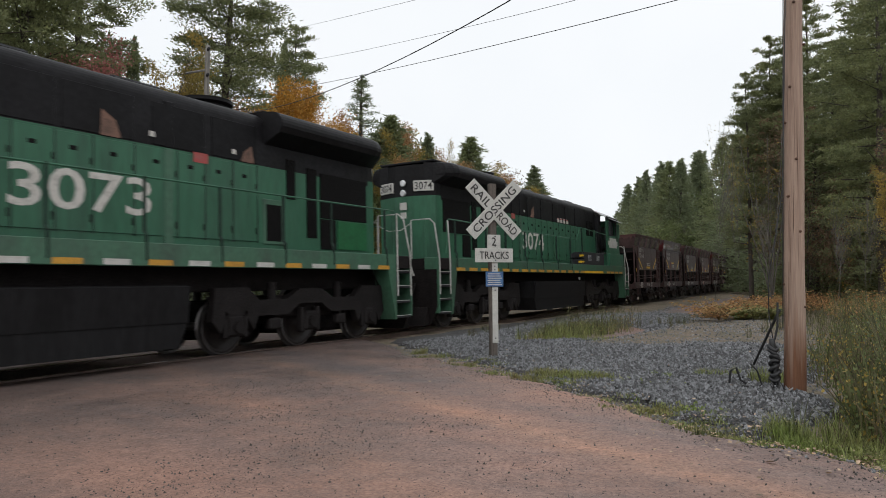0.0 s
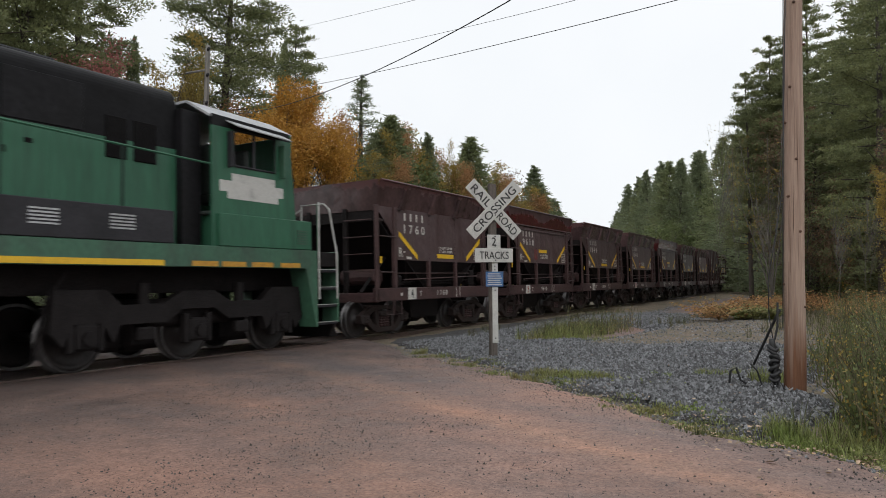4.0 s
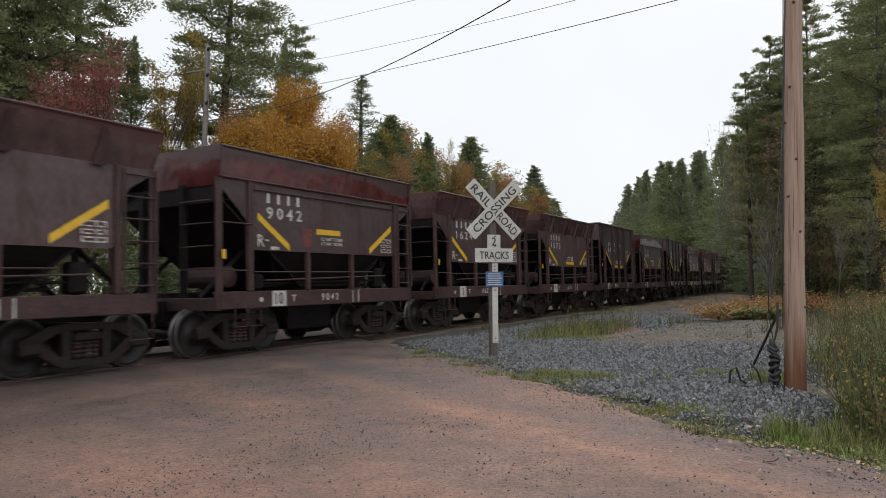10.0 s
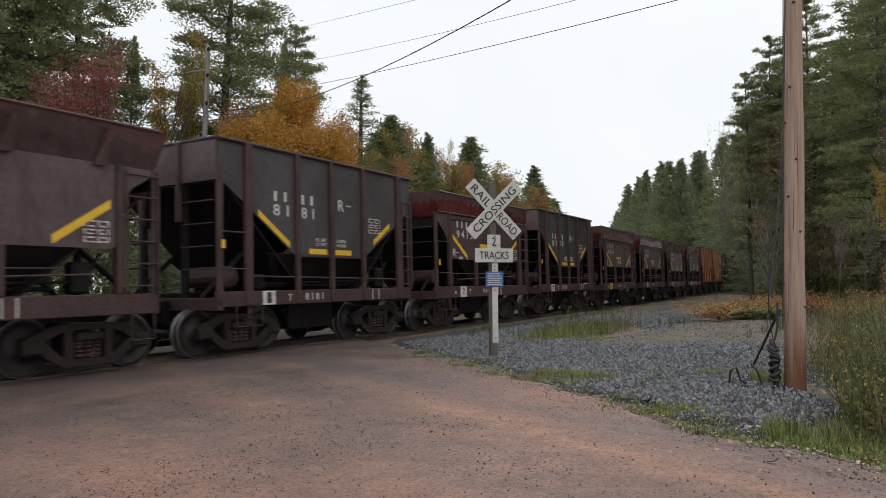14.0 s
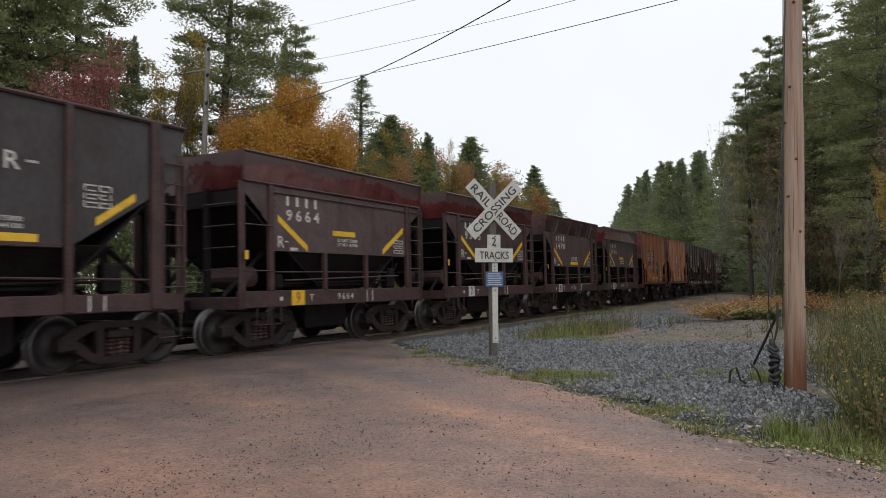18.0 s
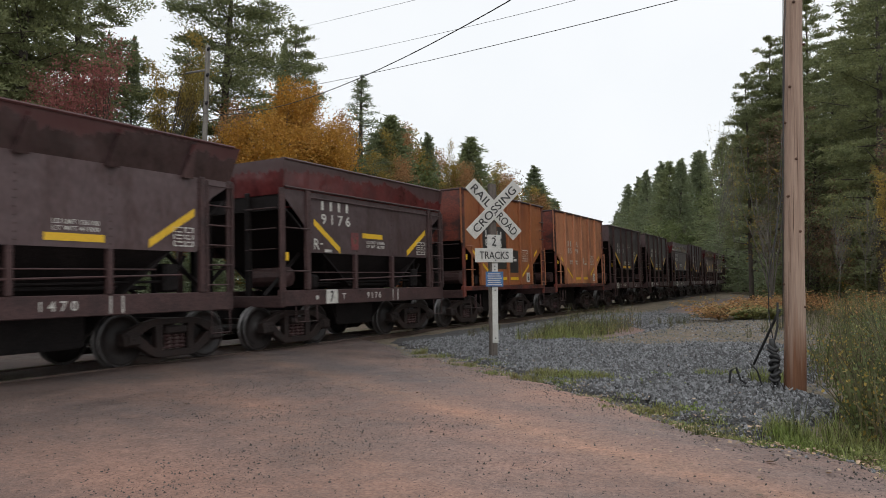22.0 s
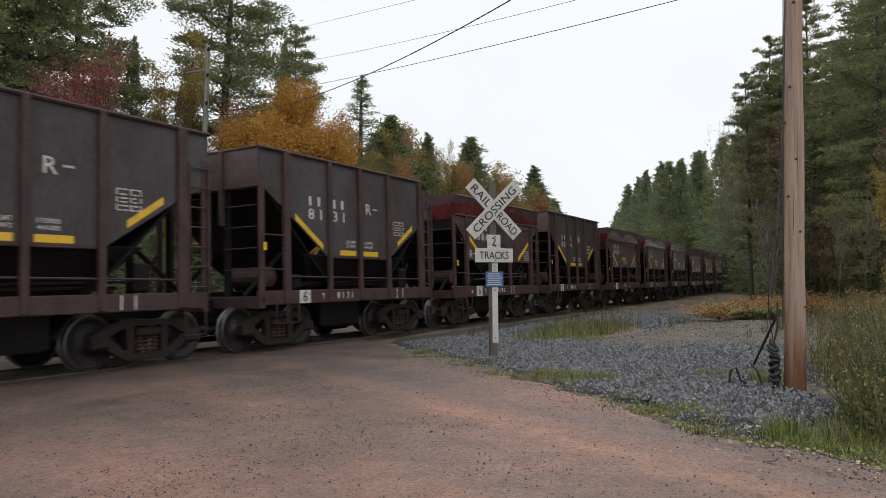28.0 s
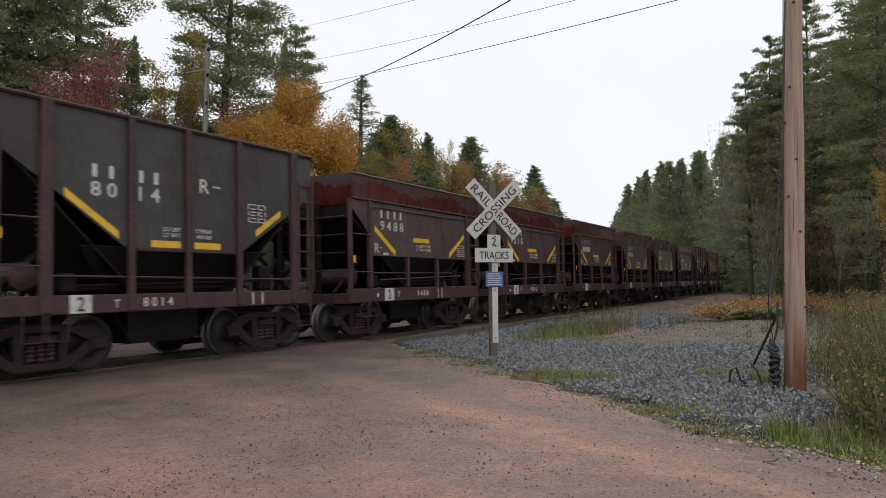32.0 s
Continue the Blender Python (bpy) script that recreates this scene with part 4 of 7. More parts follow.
def locomotive(number, wheels, flip, cab_patch):
    """Six-axle road diesel, cab at +y; flip: turned end for end."""
    loco = tagged(new("locomotive"), "green and black six-axle diesel locomotive with yellow sill dashes", "locomotive", "locomotives of the train")
    S = (1, -1)
    near = -1 if flip else 1  # the side of the body that faces the road
    # long hood with rounded shoulders, two paint bands
    arc = [(0.65 + 0.30 * math.cos(a), 4.36 + 0.30 * math.sin(a)) for a in [radians(10 * q) for q in range(10)]]
    prof = [(0.95, 3.60)] + arc + [(-x, z) for x, z in reversed(arc)] + [(-0.95, 3.60)]
    bm = bmesh.new()

    def hood(bm, prof, y0, y1):
        a, c = [bm.verts.new((x, y0, z)) for x, z in prof], [bm.verts.new((x, y1, z)) for x, z in prof]
        bm.faces.new(a)
        bm.faces.new(list(reversed(c)))
        for i in range(len(prof)):
            bm.faces.new((a[i], c[i], c[(i + 1) % len(prof)], a[(i + 1) % len(prof)]))
        bmesh.ops.recalc_face_normals(bm, faces=bm.faces[:])

    hood(bm, prof, -8.62, 5.95)
    part("upper_hood", bm, M_BLACK, loco)
    bm = bmesh.new()
    hood(bm, [(0.95, 1.94), (0.95, 3.60), (-0.95, 3.60), (-0.95, 1.94)], -8.62, 5.95)
    part("lower_hood", bm, M_GREEN, loco)
    # end of the long hood, faceted
    plan = [(0.95, -8.62), (0.93, -8.86), (0.30, -9.08), (-0.30, -9.08), (-0.93, -8.86), (-0.95, -8.62)]
    for nm, z0, z1, m in (("hood_end", 1.94, 3.72, M_GREEN), ("hood_end_top", 3.72, 4.62, M_BLACK)):
        bm = bmesh.new()
        lo = [bm.verts.new((x, y, z0)) for x, y in plan]
        hi = [bm.verts.new((x * (0.97 if z1 > 4 else 1), y + (0.06 if z1 > 4 else 0), z1)) for x, y in plan]
        bm.faces.new(lo)
        bm.faces.new(list(reversed(hi)))
        for i in range(6):
            bm.faces.new((lo[i], hi[i], hi[(i + 1) % 6], lo[(i + 1) % 6]))
        bmesh.ops.recalc_face_normals(bm, faces=bm.faces[:])
        part(nm, bm, m, loco)
    ang = math.atan2(0.22, 0.63)
    for s in S:
        mm = Matrix.Translation((s * 0.605, -8.960, 4.00)) @ Matrix.Rotation(s * ang, 4, "Z")
        bm = bmesh.new()
        add_box(bm, -0.29, 0.29, -0.05, 0.0, -0.15, 0.15, 0.01, mm)
        board = part("number_board", bm, M_SIGN, loco, "white number board with black figures")
        letters("board_number", number, 0.50, 0.21, mm @ Matrix.Translation((-0.25, -0.054, -0.105)) @ Matrix.Rotation(radians(90), 4, "X"), M_LETTER, board, heavy=0.008)
    for z in (3.82, 4.10):
        bm = bmesh.new()
        lathe(bm, [(0.085, 0.0), (0.095, 0.03), (0.07, 0.05)], 16, Matrix.Translation((0, -9.08, z)) @ Matrix.Rotation(radians(-90), 4, "Z"))
        part("headlight", bm, M_LAMP, loco, "unlit round headlight")
    bm = bmesh.new()
    add_box(bm, -0.28, 0.28, -9.10, -9.06, 1.96, 3.25, 0.01)
    part("end_door", bm, M_GREEN, loco)
    bm = bmesh.new()
    add_box(bm, -0.1, 0.12, -9.115, -9.1, 3.34, 3.55)
    add_box(bm, -0.08, 0.10, -9.115, -9.1, 3.1, 3.27)
    part("warning_notice", bm, M_SIGN, loco)
    # radiator wings
    for s in S:
        bm = bmesh.new()
        top = [(1.14 + 0.30 * math.cos(a), 4.40 + 0.27 * math.sin(a)) for a in [radians(-10 + 14 * q) for q in range(8)]]
        prof2 = [(0.90, 4.02), (1.38, 4.24)] + top + [(0.60, 4.72), (0.60, 4.02)]
        rings = []
        for y, k, dz in ((-8.93, 0.0, 0.05), (-8.80, 0.62, 0.03), (-8.58, 0.92, 0.01), (-8.35, 1.0, 0.0), (-5.15, 1.0, 0.0)):
            rings.append([bm.verts.new((s * (0.90 + (x - 0.90) * k if x > 0.9 else x), y, z - (dz if z > 4.3 else -dz))) for x, z in prof2])
        bm.faces.new(rings[0])
        bm.faces.new(list(reversed(rings[-1])))
        for a, c in zip(rings, rings[1:]):
            for i in range(len(prof2)):
                bm.faces.new((a[i], c[i], c[(i + 1) % len(prof2)], a[(i + 1) % len(prof2)]))
        bmesh.ops.recalc_face_normals(bm, faces=bm.faces[:])
        part("radiator_wing", bm, M_BLACK, loco)
    box("fan_deck", -0.9, 0.9, -8.9, -5.2, 4.68, 4.74, M_BLACK, loco)
    for y in (-2.6, 0.9, 3.6):
        box("roof_hatch", -0.55, 0.55, y - 0.5, y + 0.5, 4.66, 4.76, M_BLACK, loco, bevel=0.04)
    bm = bmesh.new()
    lathe(bm, [(0.50, 4.64), (0.50, 4.82), (0.58, 4.86), (0.58, 4.93), (0.46, 4.95), (0.44, 4.88)], 24, Matrix.Translation((0.15, -4.62, 0)) @ Matrix.Rotation(radians(-90), 4, "Y"))
    part("fan_cowl", bm, M_BLACK, loco, "round black fan cowl on the roof")
    box("exhaust_stack", -0.35, 0.35, -0.9, 0.0, 4.66, 4.84, M_BLACK, loco, bevel=0.05)
    bm = bmesh.new()
    for k in range(3):
        add_bar(bm, (-0.15 + 0.15 * k, 5.3, 4.78), (-0.15 + 0.15 * k, 5.75, 4.80), 0.03, 8, 0.07)
    add_bar(bm, (0, 5.4, 4.6), (0, 5.4, 4.82), 0.03)
    part("horn", bm, M_DKBOX, loco)
    # platform, sill skirt with dashes
    box("platform", -1.42, 1.42, -9.70, 9.70, 1.62, 1.92, M_UNDER, loco)
    for s in S:
        box("side_skirt", 1.42 if s > 0 else -1.46, 1.46 if s > 0 else -1.42, -8.85, 8.95, 1.57, 1.94, M_GREEND, loco)
        x = 1.463 if s > 0 else -1.463
        y, k = -8.72, 0
        while y < 2.1:
            w = 0.45 if flip else 0.52
            white = flip and k % 2
            slab("sill_tab" if white else "sill_dash", [(x, y, 1.585), (x, y + w, 1.585), (x, y + w, 1.675), (x, y, 1.675)], 0.003 * s, M_SIGN if white else M_SILLDASH, loco, "white reflective tab" if white else "amber reflective dash")
            y += 0.77 if flip else (0.77, 0.75, 0.80)[k % 3]
            k += 1
        for y, w in ((5.85, 0.55), (6.5, 0.55), (7.2, 0.55), (7.95, 0.55), (2.62, 2.68)):
            slab("sill_dash", [(x, y, 1.585), (x, y + w, 1.585), (x, y + w, 1.675), (x, y, 1.675)], 0.003 * s, M_YELLOW if w > 1 else M_SILLDASH, loco, "amber reflective dash")
        # equipment box, vents and steps beside the hood
        bx0, bx1 = (0.97, 1.465) if s > 0 else (-1.465, -0.97)
        eb = box("equipment_box", bx0, bx1, 2.62, 5.50, 1.945, 2.47, M_DKBOX, loco)
        for yv in (3.15, 4.35):
            bm = bmesh.new()
            for q in range(5):
                add_box(bm, s * 1.467 - 0.006, s * 1.467 + 0.006, yv, yv + 0.42, 2.12 + 0.05 * q, 2.145 + 0.05 * q)
            part("louvre", bm, M_GREY, eb)
        for z, y in ((1.96, 2.28), (2.22, 2.42)):
            bm = bmesh.new()
            add_box(bm, bx0, bx1, y, 2.62, z, z + 0.20, 0.01)
            st = part("box_step", bm, M_DKBOX, loco)
            bm = bmesh.new()
            add_box(bm, s * 1.40 - 0.07, s * 1.40 + 0.07, y - 0.006, y, z + 0.05, z + 0.13)
            add_box(bm, s * 1.468 - 0.003, s * 1.468 + 0.003, y + 0.02, 2.6, z + 0.06, z + 0.13)
            part("step_mark", bm, M_YELLOW, st)
        box("cab_side_box", bx0, bx1, 6.46, 8.85, 1.945, 2.52, M_GREEN, loco)
        bm = bmesh.new()
        for q in range(6):
            add_box(bm, s * 1.468 - 0.006, s * 1.468 + 0.006, 8.42, 8.72, 2.05 + 0.05 * q, 2.075 + 0.05 * q)
        part("louvre", bm, M_GREEND, loco)
        # hood side: doors, grilles, panels
        hx = s * 0.955
        for y0, y1, z0, z1 in ((-8.52, -6.84, 2.70, 3.68), (-6.72, -6.40, 2.25, 3.74), (-6.04, -5.78, 3.02, 3.84), (-7.36, -6.84, 2.02, 2.68)):
            bm = bmesh.new()
            add_box(bm, hx - 0.02, hx + 0.02, y0, y1, z0, z1, 0.008)
            for q in range(int((z1 - z0) / 0.09)):
                add_box(bm, hx - 0.024, hx + 0.024, y0 + 0.04, y1 - 0.04, z0 + 0.05 + 0.09 * q, z0 + 0.075 + 0.09 * q)
            part("grille", bm, M_GRILLE, loco, "black intake grille")
        for y0, y1 in ((-5.62, -5.18),):
            fr = box("vent_frame", hx - 0.015, hx + 0.02, y0 - 0.08, y1 + 0.08, 2.06, 2.96, M_GREEND, loco)
            box("vent", hx - 0.02, hx + 0.028, y0, y1, 2.12, 2.86, M_GRILLE, fr)
        for y0, y1 in ((4.62, 5.0), (5.12, 5.55)):
            box("vent", hx - 0.02, hx + 0.016, y0, y1, 3.28, 3.95, M_GRILLE, loco)
        widths = (0.62, 0.66, 0.6, 0.84, 0.72, 0.6, 0.62, 0.66, 0.62, 0.84, 0.6, 0.62, 0.7)
        y = -4.95
        for q, w in enumerate(widths):
            if y + w > 4.5:
                break
            dr = box("hood_door", hx - 0.015, hx + 0.014, y + 0.012, y + w - 0.012, 2.10, 3.56, M_GREEN, loco, bevel=0.006)
            bm = bmesh.new()
            add_box(bm, hx - 0.02, hx + 0.024, y + w * 0.45, y + w * 0.45 + 0.12, 3.30, 3.37, 0.006)
            add_box(bm, hx - 0.02, hx + 0.022, y + 0.03, y + 0.06, 2.24, 2.36)
            add_box(bm, hx - 0.02, hx + 0.022, y + 0.03, y + 0.06, 3.12, 3.22)
            tagged(part("latch", bm, M_GRILLE, dr), kind="stuff")
            box("door_seam", hx - 0.014, hx + 0.0165, y - 0.009, y + 0.009, 2.08, 3.58, M_SEAM, loco, bevel=0)
            if q % 2 == 0:
                box("hood_panel", hx - 0.012, hx + 0.012, y + 0.01, y + w + 0.5, 3.62, 4.34, M_BLACK, loco, bevel=0.006)
            y += w
        box("hood_batten", hx - 0.02, hx + 0.03, -2.98, -2.80, 1.96, 3.598, M_GREEND, loco)
        box("hood_batten", hx - 0.02, hx + 0.03, -2.98, -2.80, 3.602, 4.40, M_BLACK, loco)
        slab("rust_patch", [(hx + s * 0.016, -1.98, 3.61), (hx + s * 0.016, -1.62, 3.61), (hx + s * 0.016, -1.64, 4.02), (hx + s * 0.016, -1.88, 3.88)], 0.003 * s, M_RUSTSPOT, loco, "bare rusty patch in the black paint")
        slab("rust_patch", [(hx + s * 0.016, -4.86, 3.61), (hx + s * 0.016, -4.52, 3.61), (hx + s * 0.016, -4.60, 3.80), (hx + s * 0.016, -4.80, 3.94)], 0.003 * s, M_RUSTSPOT, loco, "bare rusty patch in the black paint")
        for y in (0.85, 1.20, 1.56, 1.92):
            bm = bmesh.new()
            add_slab(bm, [(hx + s * 0.016, y, 3.62), (hx + s * 0.016, y + 0.24, 3.62), (hx + s * 0.016, y + 0.24, 3.80), (hx + s * 0.016, y, 3.80)], 0.003 * s)
            sg = part("danger_notice", bm, M_SIGN, loco)
            bm = bmesh.new()
            add_slab(bm, [(hx + s * 0.021, y + 0.015, 3.745), (hx + s * 0.021, y + 0.225, 3.745), (hx + s * 0.021, y + 0.225, 3.79), (hx + s * 0.021, y + 0.015, 3.79)], 0.002 * s)
            part("red_header", bm, M_REDMARK, sg)
        bm = bmesh.new()
        add_slab(bm, [(hx + s * 0.02, -3.72, 3.44), (hx + s * 0.02, -3.40, 3.44), (hx + s * 0.02, -3.40, 3.62), (hx + s * 0.02, -3.72, 3.62)], 0.003 * s)
        part("red_notice", bm, M_REDMARK, loco)
        for y, z in ((-4.4, 3.72), (-2.6, 3.74)):
            bm = bmesh.new()
            add_slab(bm, [(hx + s * 0.017, y, z), (hx + s * 0.017, y + 0.10, z), (hx + s * 0.017, y + 0.10, z + 0.09), (hx + s * 0.017, y, z + 0.09)], 0.003 * s)
            part("white_label", bm, M_WHITE, loco)
        # walkway handrail
        rx = s * 1.40
        posts = (-8.65, -6.67, -5.20, -3.60, -2.08, -0.52, 1.08)
        rail = bars("handrail", [[(rx, -9.2, 2.06), (rx, -9.12, 2.30), (rx, -9.12, 2.94), (rx, -9.0, 3.0), (rx, 1.92, 2.95), (rx, 2.34, 3.44), (rx, 2.58, 3.47), (rx, 6.3, 3.36)]], 0.019, M_GREEN, loco)
        for y in posts:
            bars("rail_post", [[(rx + s * 0.045, y, 1.66), (rx + s * 0.045, y, 2.05), (rx, y, 2.12), (rx, y, 2.98)]], 0.030, M_SOOT, loco)
        bars("rail_post", [[(rx, 2.58, 2.2), (rx, 2.58, 3.46)]], 0.028, M_SOOT, loco)
        bars("rail_post", [[(rx, 4.6, 2.4), (rx, 4.6, 3.4)]], 0.024, M_SOOT, loco)
    # painted number on the side facing the road, and on the other
    for s in S:
        if s > 0:
            mm = Matrix.Translation((0.972, -2.80, 2.42)) @ SIDEWAYS
        else:
            mm = Matrix.Translation((-0.972, -0.24, 2.40)) @ Matrix.Rotation(math.pi, 4, "Z") @ SIDEWAYS
        letters("loco_number", number, 2.11 if s > 0 else 2.3, 0.62, mm, M_WHITE, loco, "large white painted road number", heavy=0.012)
    # cab
    C0, C1, CX = 6.35, 8.35, 1.38
    for s in S:
        prism("cab_side", [(C0, 1.94), (C1 + 0.12, 1.94), (C1 + 0.12, 2.6), (C1, 3.9), (C1, 4.06), (7.90, 4.06), (7.90, 3.40), (6.86, 3.40), (6.86, 4.06), (C0, 4.06)], s * CX, s * (CX - 0.05), M_GREEN, loco)
        box("window_post", CX - 0.04 if s > 0 else -CX, CX if s > 0 else -CX + 0.04, 7.34, 7.40, 3.40, 4.06, M_DKBOX, loco)
        prism("cab_upper", [(C0, 4.06), (C1, 4.06), (C1 - 0.05, 4.22), (C0, 4.26)], s * CX, s * (CX - 0.05), M_BLACK, loco)
        bars("window_frame", [[(s * CX, 6.86, 3.40), (s * CX, 7.90, 3.40), (s * CX, 7.90, 4.05), (s * CX, 6.86, 4.05), (s * CX, 6.86, 3.40)]], 0.025, M_DKBOX, loco)
        box("wind_deflector", s * CX - 0.02 if s > 0 else s * CX - 0.12, s * CX + 0.12 if s > 0 else s * CX + 0.02, 6.70, 6.74, 3.35, 4.0, M_DKBOX, loco)
        box("mirror", s * CX - 0.02 if s > 0 else s * CX - 0.14, s * CX + 0.14 if s > 0 else s * CX + 0.02, 8.02, 8.06, 3.3, 3.95, M_GREEND, loco)
        slab("awning", [(s * CX, 6.7, 4.20), (s * CX, 8.1, 4.16), (s * (CX + 0.28), 8.1, 4.02), (s * (CX + 0.28), 6.7, 4.06)], 0.02 * s, M_GREY, loco)
    slab("cab_roof", [(-CX, C0 - 0.05, 4.24), (-CX, C1 + 0.05, 4.22), (-0.8, C1 + 0.05, 4.52), (-0.8, C0 - 0.05, 4.56)], 0.04, M_GREY, loco)
    slab("cab_roof", [(-0.8, C0 - 0.05, 4.56), (-0.8, C1 + 0.05, 4.52), (0.8, C1 + 0.05, 4.52), (0.8, C0 - 0.05, 4.56)], 0.04, M_GREY, loco)
    slab("cab_roof", [(0.8, C0 - 0.05, 4.56), (0.8, C1 + 0.05, 4.52), (CX, C1 + 0.05, 4.22), (CX, C0 - 0.05, 4.24)], 0.04, M_GREY, loco)
    prism("cab_back", [(5.95, 1.94), (C0, 1.94), (C0, 4.28), (5.95, 4.30)], -1.1, 1.1, M_BLACK, loco)
    box("cab_front", -CX, CX, C1 - 0.03, C1 + 0.03, 1.94, 4.2, M_GREEN, loco)
    box("cab_floor", -CX + 0.06, CX - 0.06, C0, C1, 2.5, 2.56, M_CABIN, loco)
    for y in (6.75, 7.55):
        bm = bmesh.new()
        add_box(bm, near * 0.75 - 0.22, near * 0.75 + 0.22, y, y + 0.12, 2.9, 3.85, 0.04)
        add_box(bm, near * 0.75 - 0.22, near * 0.75 + 0.22, y, y + 0.45, 2.75, 2.95, 0.04)
        add_bar(bm, (near * 0.75, y + 0.2, 2.55), (near * 0.75, y + 0.2, 2.8), 0.06)
        part("cab_seat", bm, M_CABIN, loco)
    box("control_stand", near * 0.2 - 0.25, near * 0.2 + 0.25, 7.9, 8.2, 2.56, 3.6, M_CABIN, loco)
    box("nose", -0.78, 0.78, C1 + 0.03, 9.15, 1.94, 3.0, M_GREEN, loco, bevel=0.08)
    if cab_patch:
        bm = bmesh.new()
        x = CX + 0.003
        for y0, y1, z0, z1 in ((6.52, 8.12, 2.92, 3.12), (6.70, 7.98, 2.80, 2.92), (6.80, 7.90, 3.12, 3.26)):
            add_slab(bm, [(x, y0, z0), (x, y1, z0), (x, y1, z1), (x, y0, z1)], 0.003)
        part("paint_patch", bm, M_SIGN, loco, "blotchy white painted-over patch")
    # fuel tank
    prism("fuel_tank", [(-2.92, 1.27), (2.64, 1.27), (2.64, 0.70), (2.44, 0.25), (-2.72, 0.25), (-2.92, 0.70)], -1.40, 1.40, M_TANK, loco)
    for s in S:
        slab("tank_flank", [(s * 1.40, -2.9, 0.66), (s * 1.40, 2.62, 0.66), (s * 1.46, 2.62, 1.25), (s * 1.46, -2.9, 1.25)], 0.02 * s, M_TANK, loco)
        bm = bmesh.new()
        add_bar(bm, (s * 1.38, 2.1, 1.36), (s * 1.42, 2.1, 1.36), 0.055, 12)
        part("filler_cap", bm, M_GREY, loco)
    box("underframe", -0.7, 0.7, -9.4, 9.4, 1.15, 1.62, M_UNDER, loco)
    if flip:
        box("patch_panel", -0.985, -0.955, -8.50, -7.42, 2.03, 2.67, M_NEWGREEN, loco, "brighter green replaced door panel", bevel=0.006)
    # trucks
    for yc in (-6.24, 6.24):
        bm = bmesh.new()
        add_box(bm, -1.0, 1.0, yc - 0.9, yc + 0.9, 0.6, 1.05, 0.05)
        bol = part("truck", bm, M_UNDER, loco, "cast steel three-axle truck")
        for u in (-1.45, -0.60, 1.45):
            bm = bmesh.new()
            add_box(bm, -0.62, 0.62, yc + u - 0.42, yc + u + 0.42, 0.22, 0.95, 0.09)
            part("traction_motor", bm, M_UNDER, bol)
        for s in S:
            x0, x1 = (1.02, 1.18) if s > 0 else (-1.18, -1.02)
            bm = bmesh.new()
            beam = [(-2.55, 1.22), (-1.75, 1.22), (-1.48, 0.98), (-0.72, 0.98), (-0.35, 1.18), (0.35, 1.18), (0.72, 0.98), (1.48, 0.98), (1.75, 1.22), (2.55, 1.22), (2.62, 0.62), (2.42, 0.40), (2.28, 0.72), (1.80, 0.72), (1.62, 0.42), (1.50, 0.68), (0.66, 0.68), (0.34, 0.88), (-0.34, 0.88), (-0.66, 0.68), (-1.50, 0.68), (-1.62, 0.42), (-1.80, 0.72), (-2.28, 0.72), (-2.42, 0.40), (-2.62, 0.62)]
            add_prism(bm, [(yc + u, v) for u, v in beam], x0, x1)
            for u in (-2.05, 0, 2.05):
                for d in (-0.24, 0.24):
                    add_box(bm, x0, x1, yc + u + d - 0.05, yc + u + d + 0.05, 0.30, 0.8, 0.02)
            part("side_frame", bm, M_LTRUCK, bol)
            for u in (-2.05, 0, 2.05):
                bm = bmesh.new()
                add_box(bm, s * 1.1 - 0.11, s * 1.1 + 0.11, yc + u - 0.18, yc + u + 0.18, 0.33, 0.72, 0.04)
                add_bar(bm, (s * 1.2, yc + u, 0.508), (s * 1.26, yc + u, 0.508), 0.11, 12)
                part("journal_box", bm, M_LTRUCK, bol)
            for u in (-1.02, 1.02):
                bm = bmesh.new()
                add_bar(bm, (s * 1.05, yc + u, 0.95), (s * 1.05, yc + u, 1.32), 0.09, 10)
                part("brake_cylinder", bm, M_LTRUCK, bol)
                bm = bmesh.new()
                add_box(bm, s * 1.1 - 0.08, s * 1.1 + 0.08, yc + u - 0.16, yc + u + 0.16, 0.40, 0.62, 0.03)
                part("brake_shoe", bm, M_LTRUCK, bol)
            bars("sand_pipe", [[(s * 1.1, yc - 2.3, 1.5), (s * 1.12, yc - 2.62, 1.1), (s * 0.85, yc - 2.68, 0.25)]], 0.022, M_LTRUCK, bol)
        for u in (-2.05, 0, 2.05):
            wheels.append((wheelset(0.508, bol, yc + u), yc + u, 0.508))
    # end platforms: pilots, steps, rails, hoses
    for e in (-1, 1):
        yE = e * 9.72
        prism_plan = [(-1.40, 0.62), (-1.2, 0.16), (1.2, 0.16), (1.40, 0.62), (1.40, 1.62), (-1.40, 1.62)]
        bm = bmesh.new()
        lo = [bm.verts.new((x, yE - 0.03, z)) for x, z in prism_plan]
        hi = [bm.verts.new((x, yE + 0.03, z)) for x, z in prism_plan]
        bm.faces.new(lo)
        bm.faces.new(list(reversed(hi)))
        for k in range(6):
            bm.faces.new((lo[k], hi[k], hi[(k + 1) % 6], lo[(k + 1) % 6]))
        bmesh.ops.recalc_face_normals(bm, faces=bm.faces[:])
        part("pilot", bm, M_UNDER, loco)
        bm = bmesh.new()
        add_prism(bm, [(yE + e * 0.03, 0.14), (yE + e * 0.30, 0.14), (yE + e * 0.08, 0.62), (yE + e * 0.03, 0.62)], -1.15, 1.15)
        part("plough", bm, M_UNDER, loco)
        bm = bmesh.new()
        add_box(bm, -0.11, 0.11, min(yE, yE + e * 0.45), max(yE, yE + e * 0.45), 0.78, 0.98, 0.02)
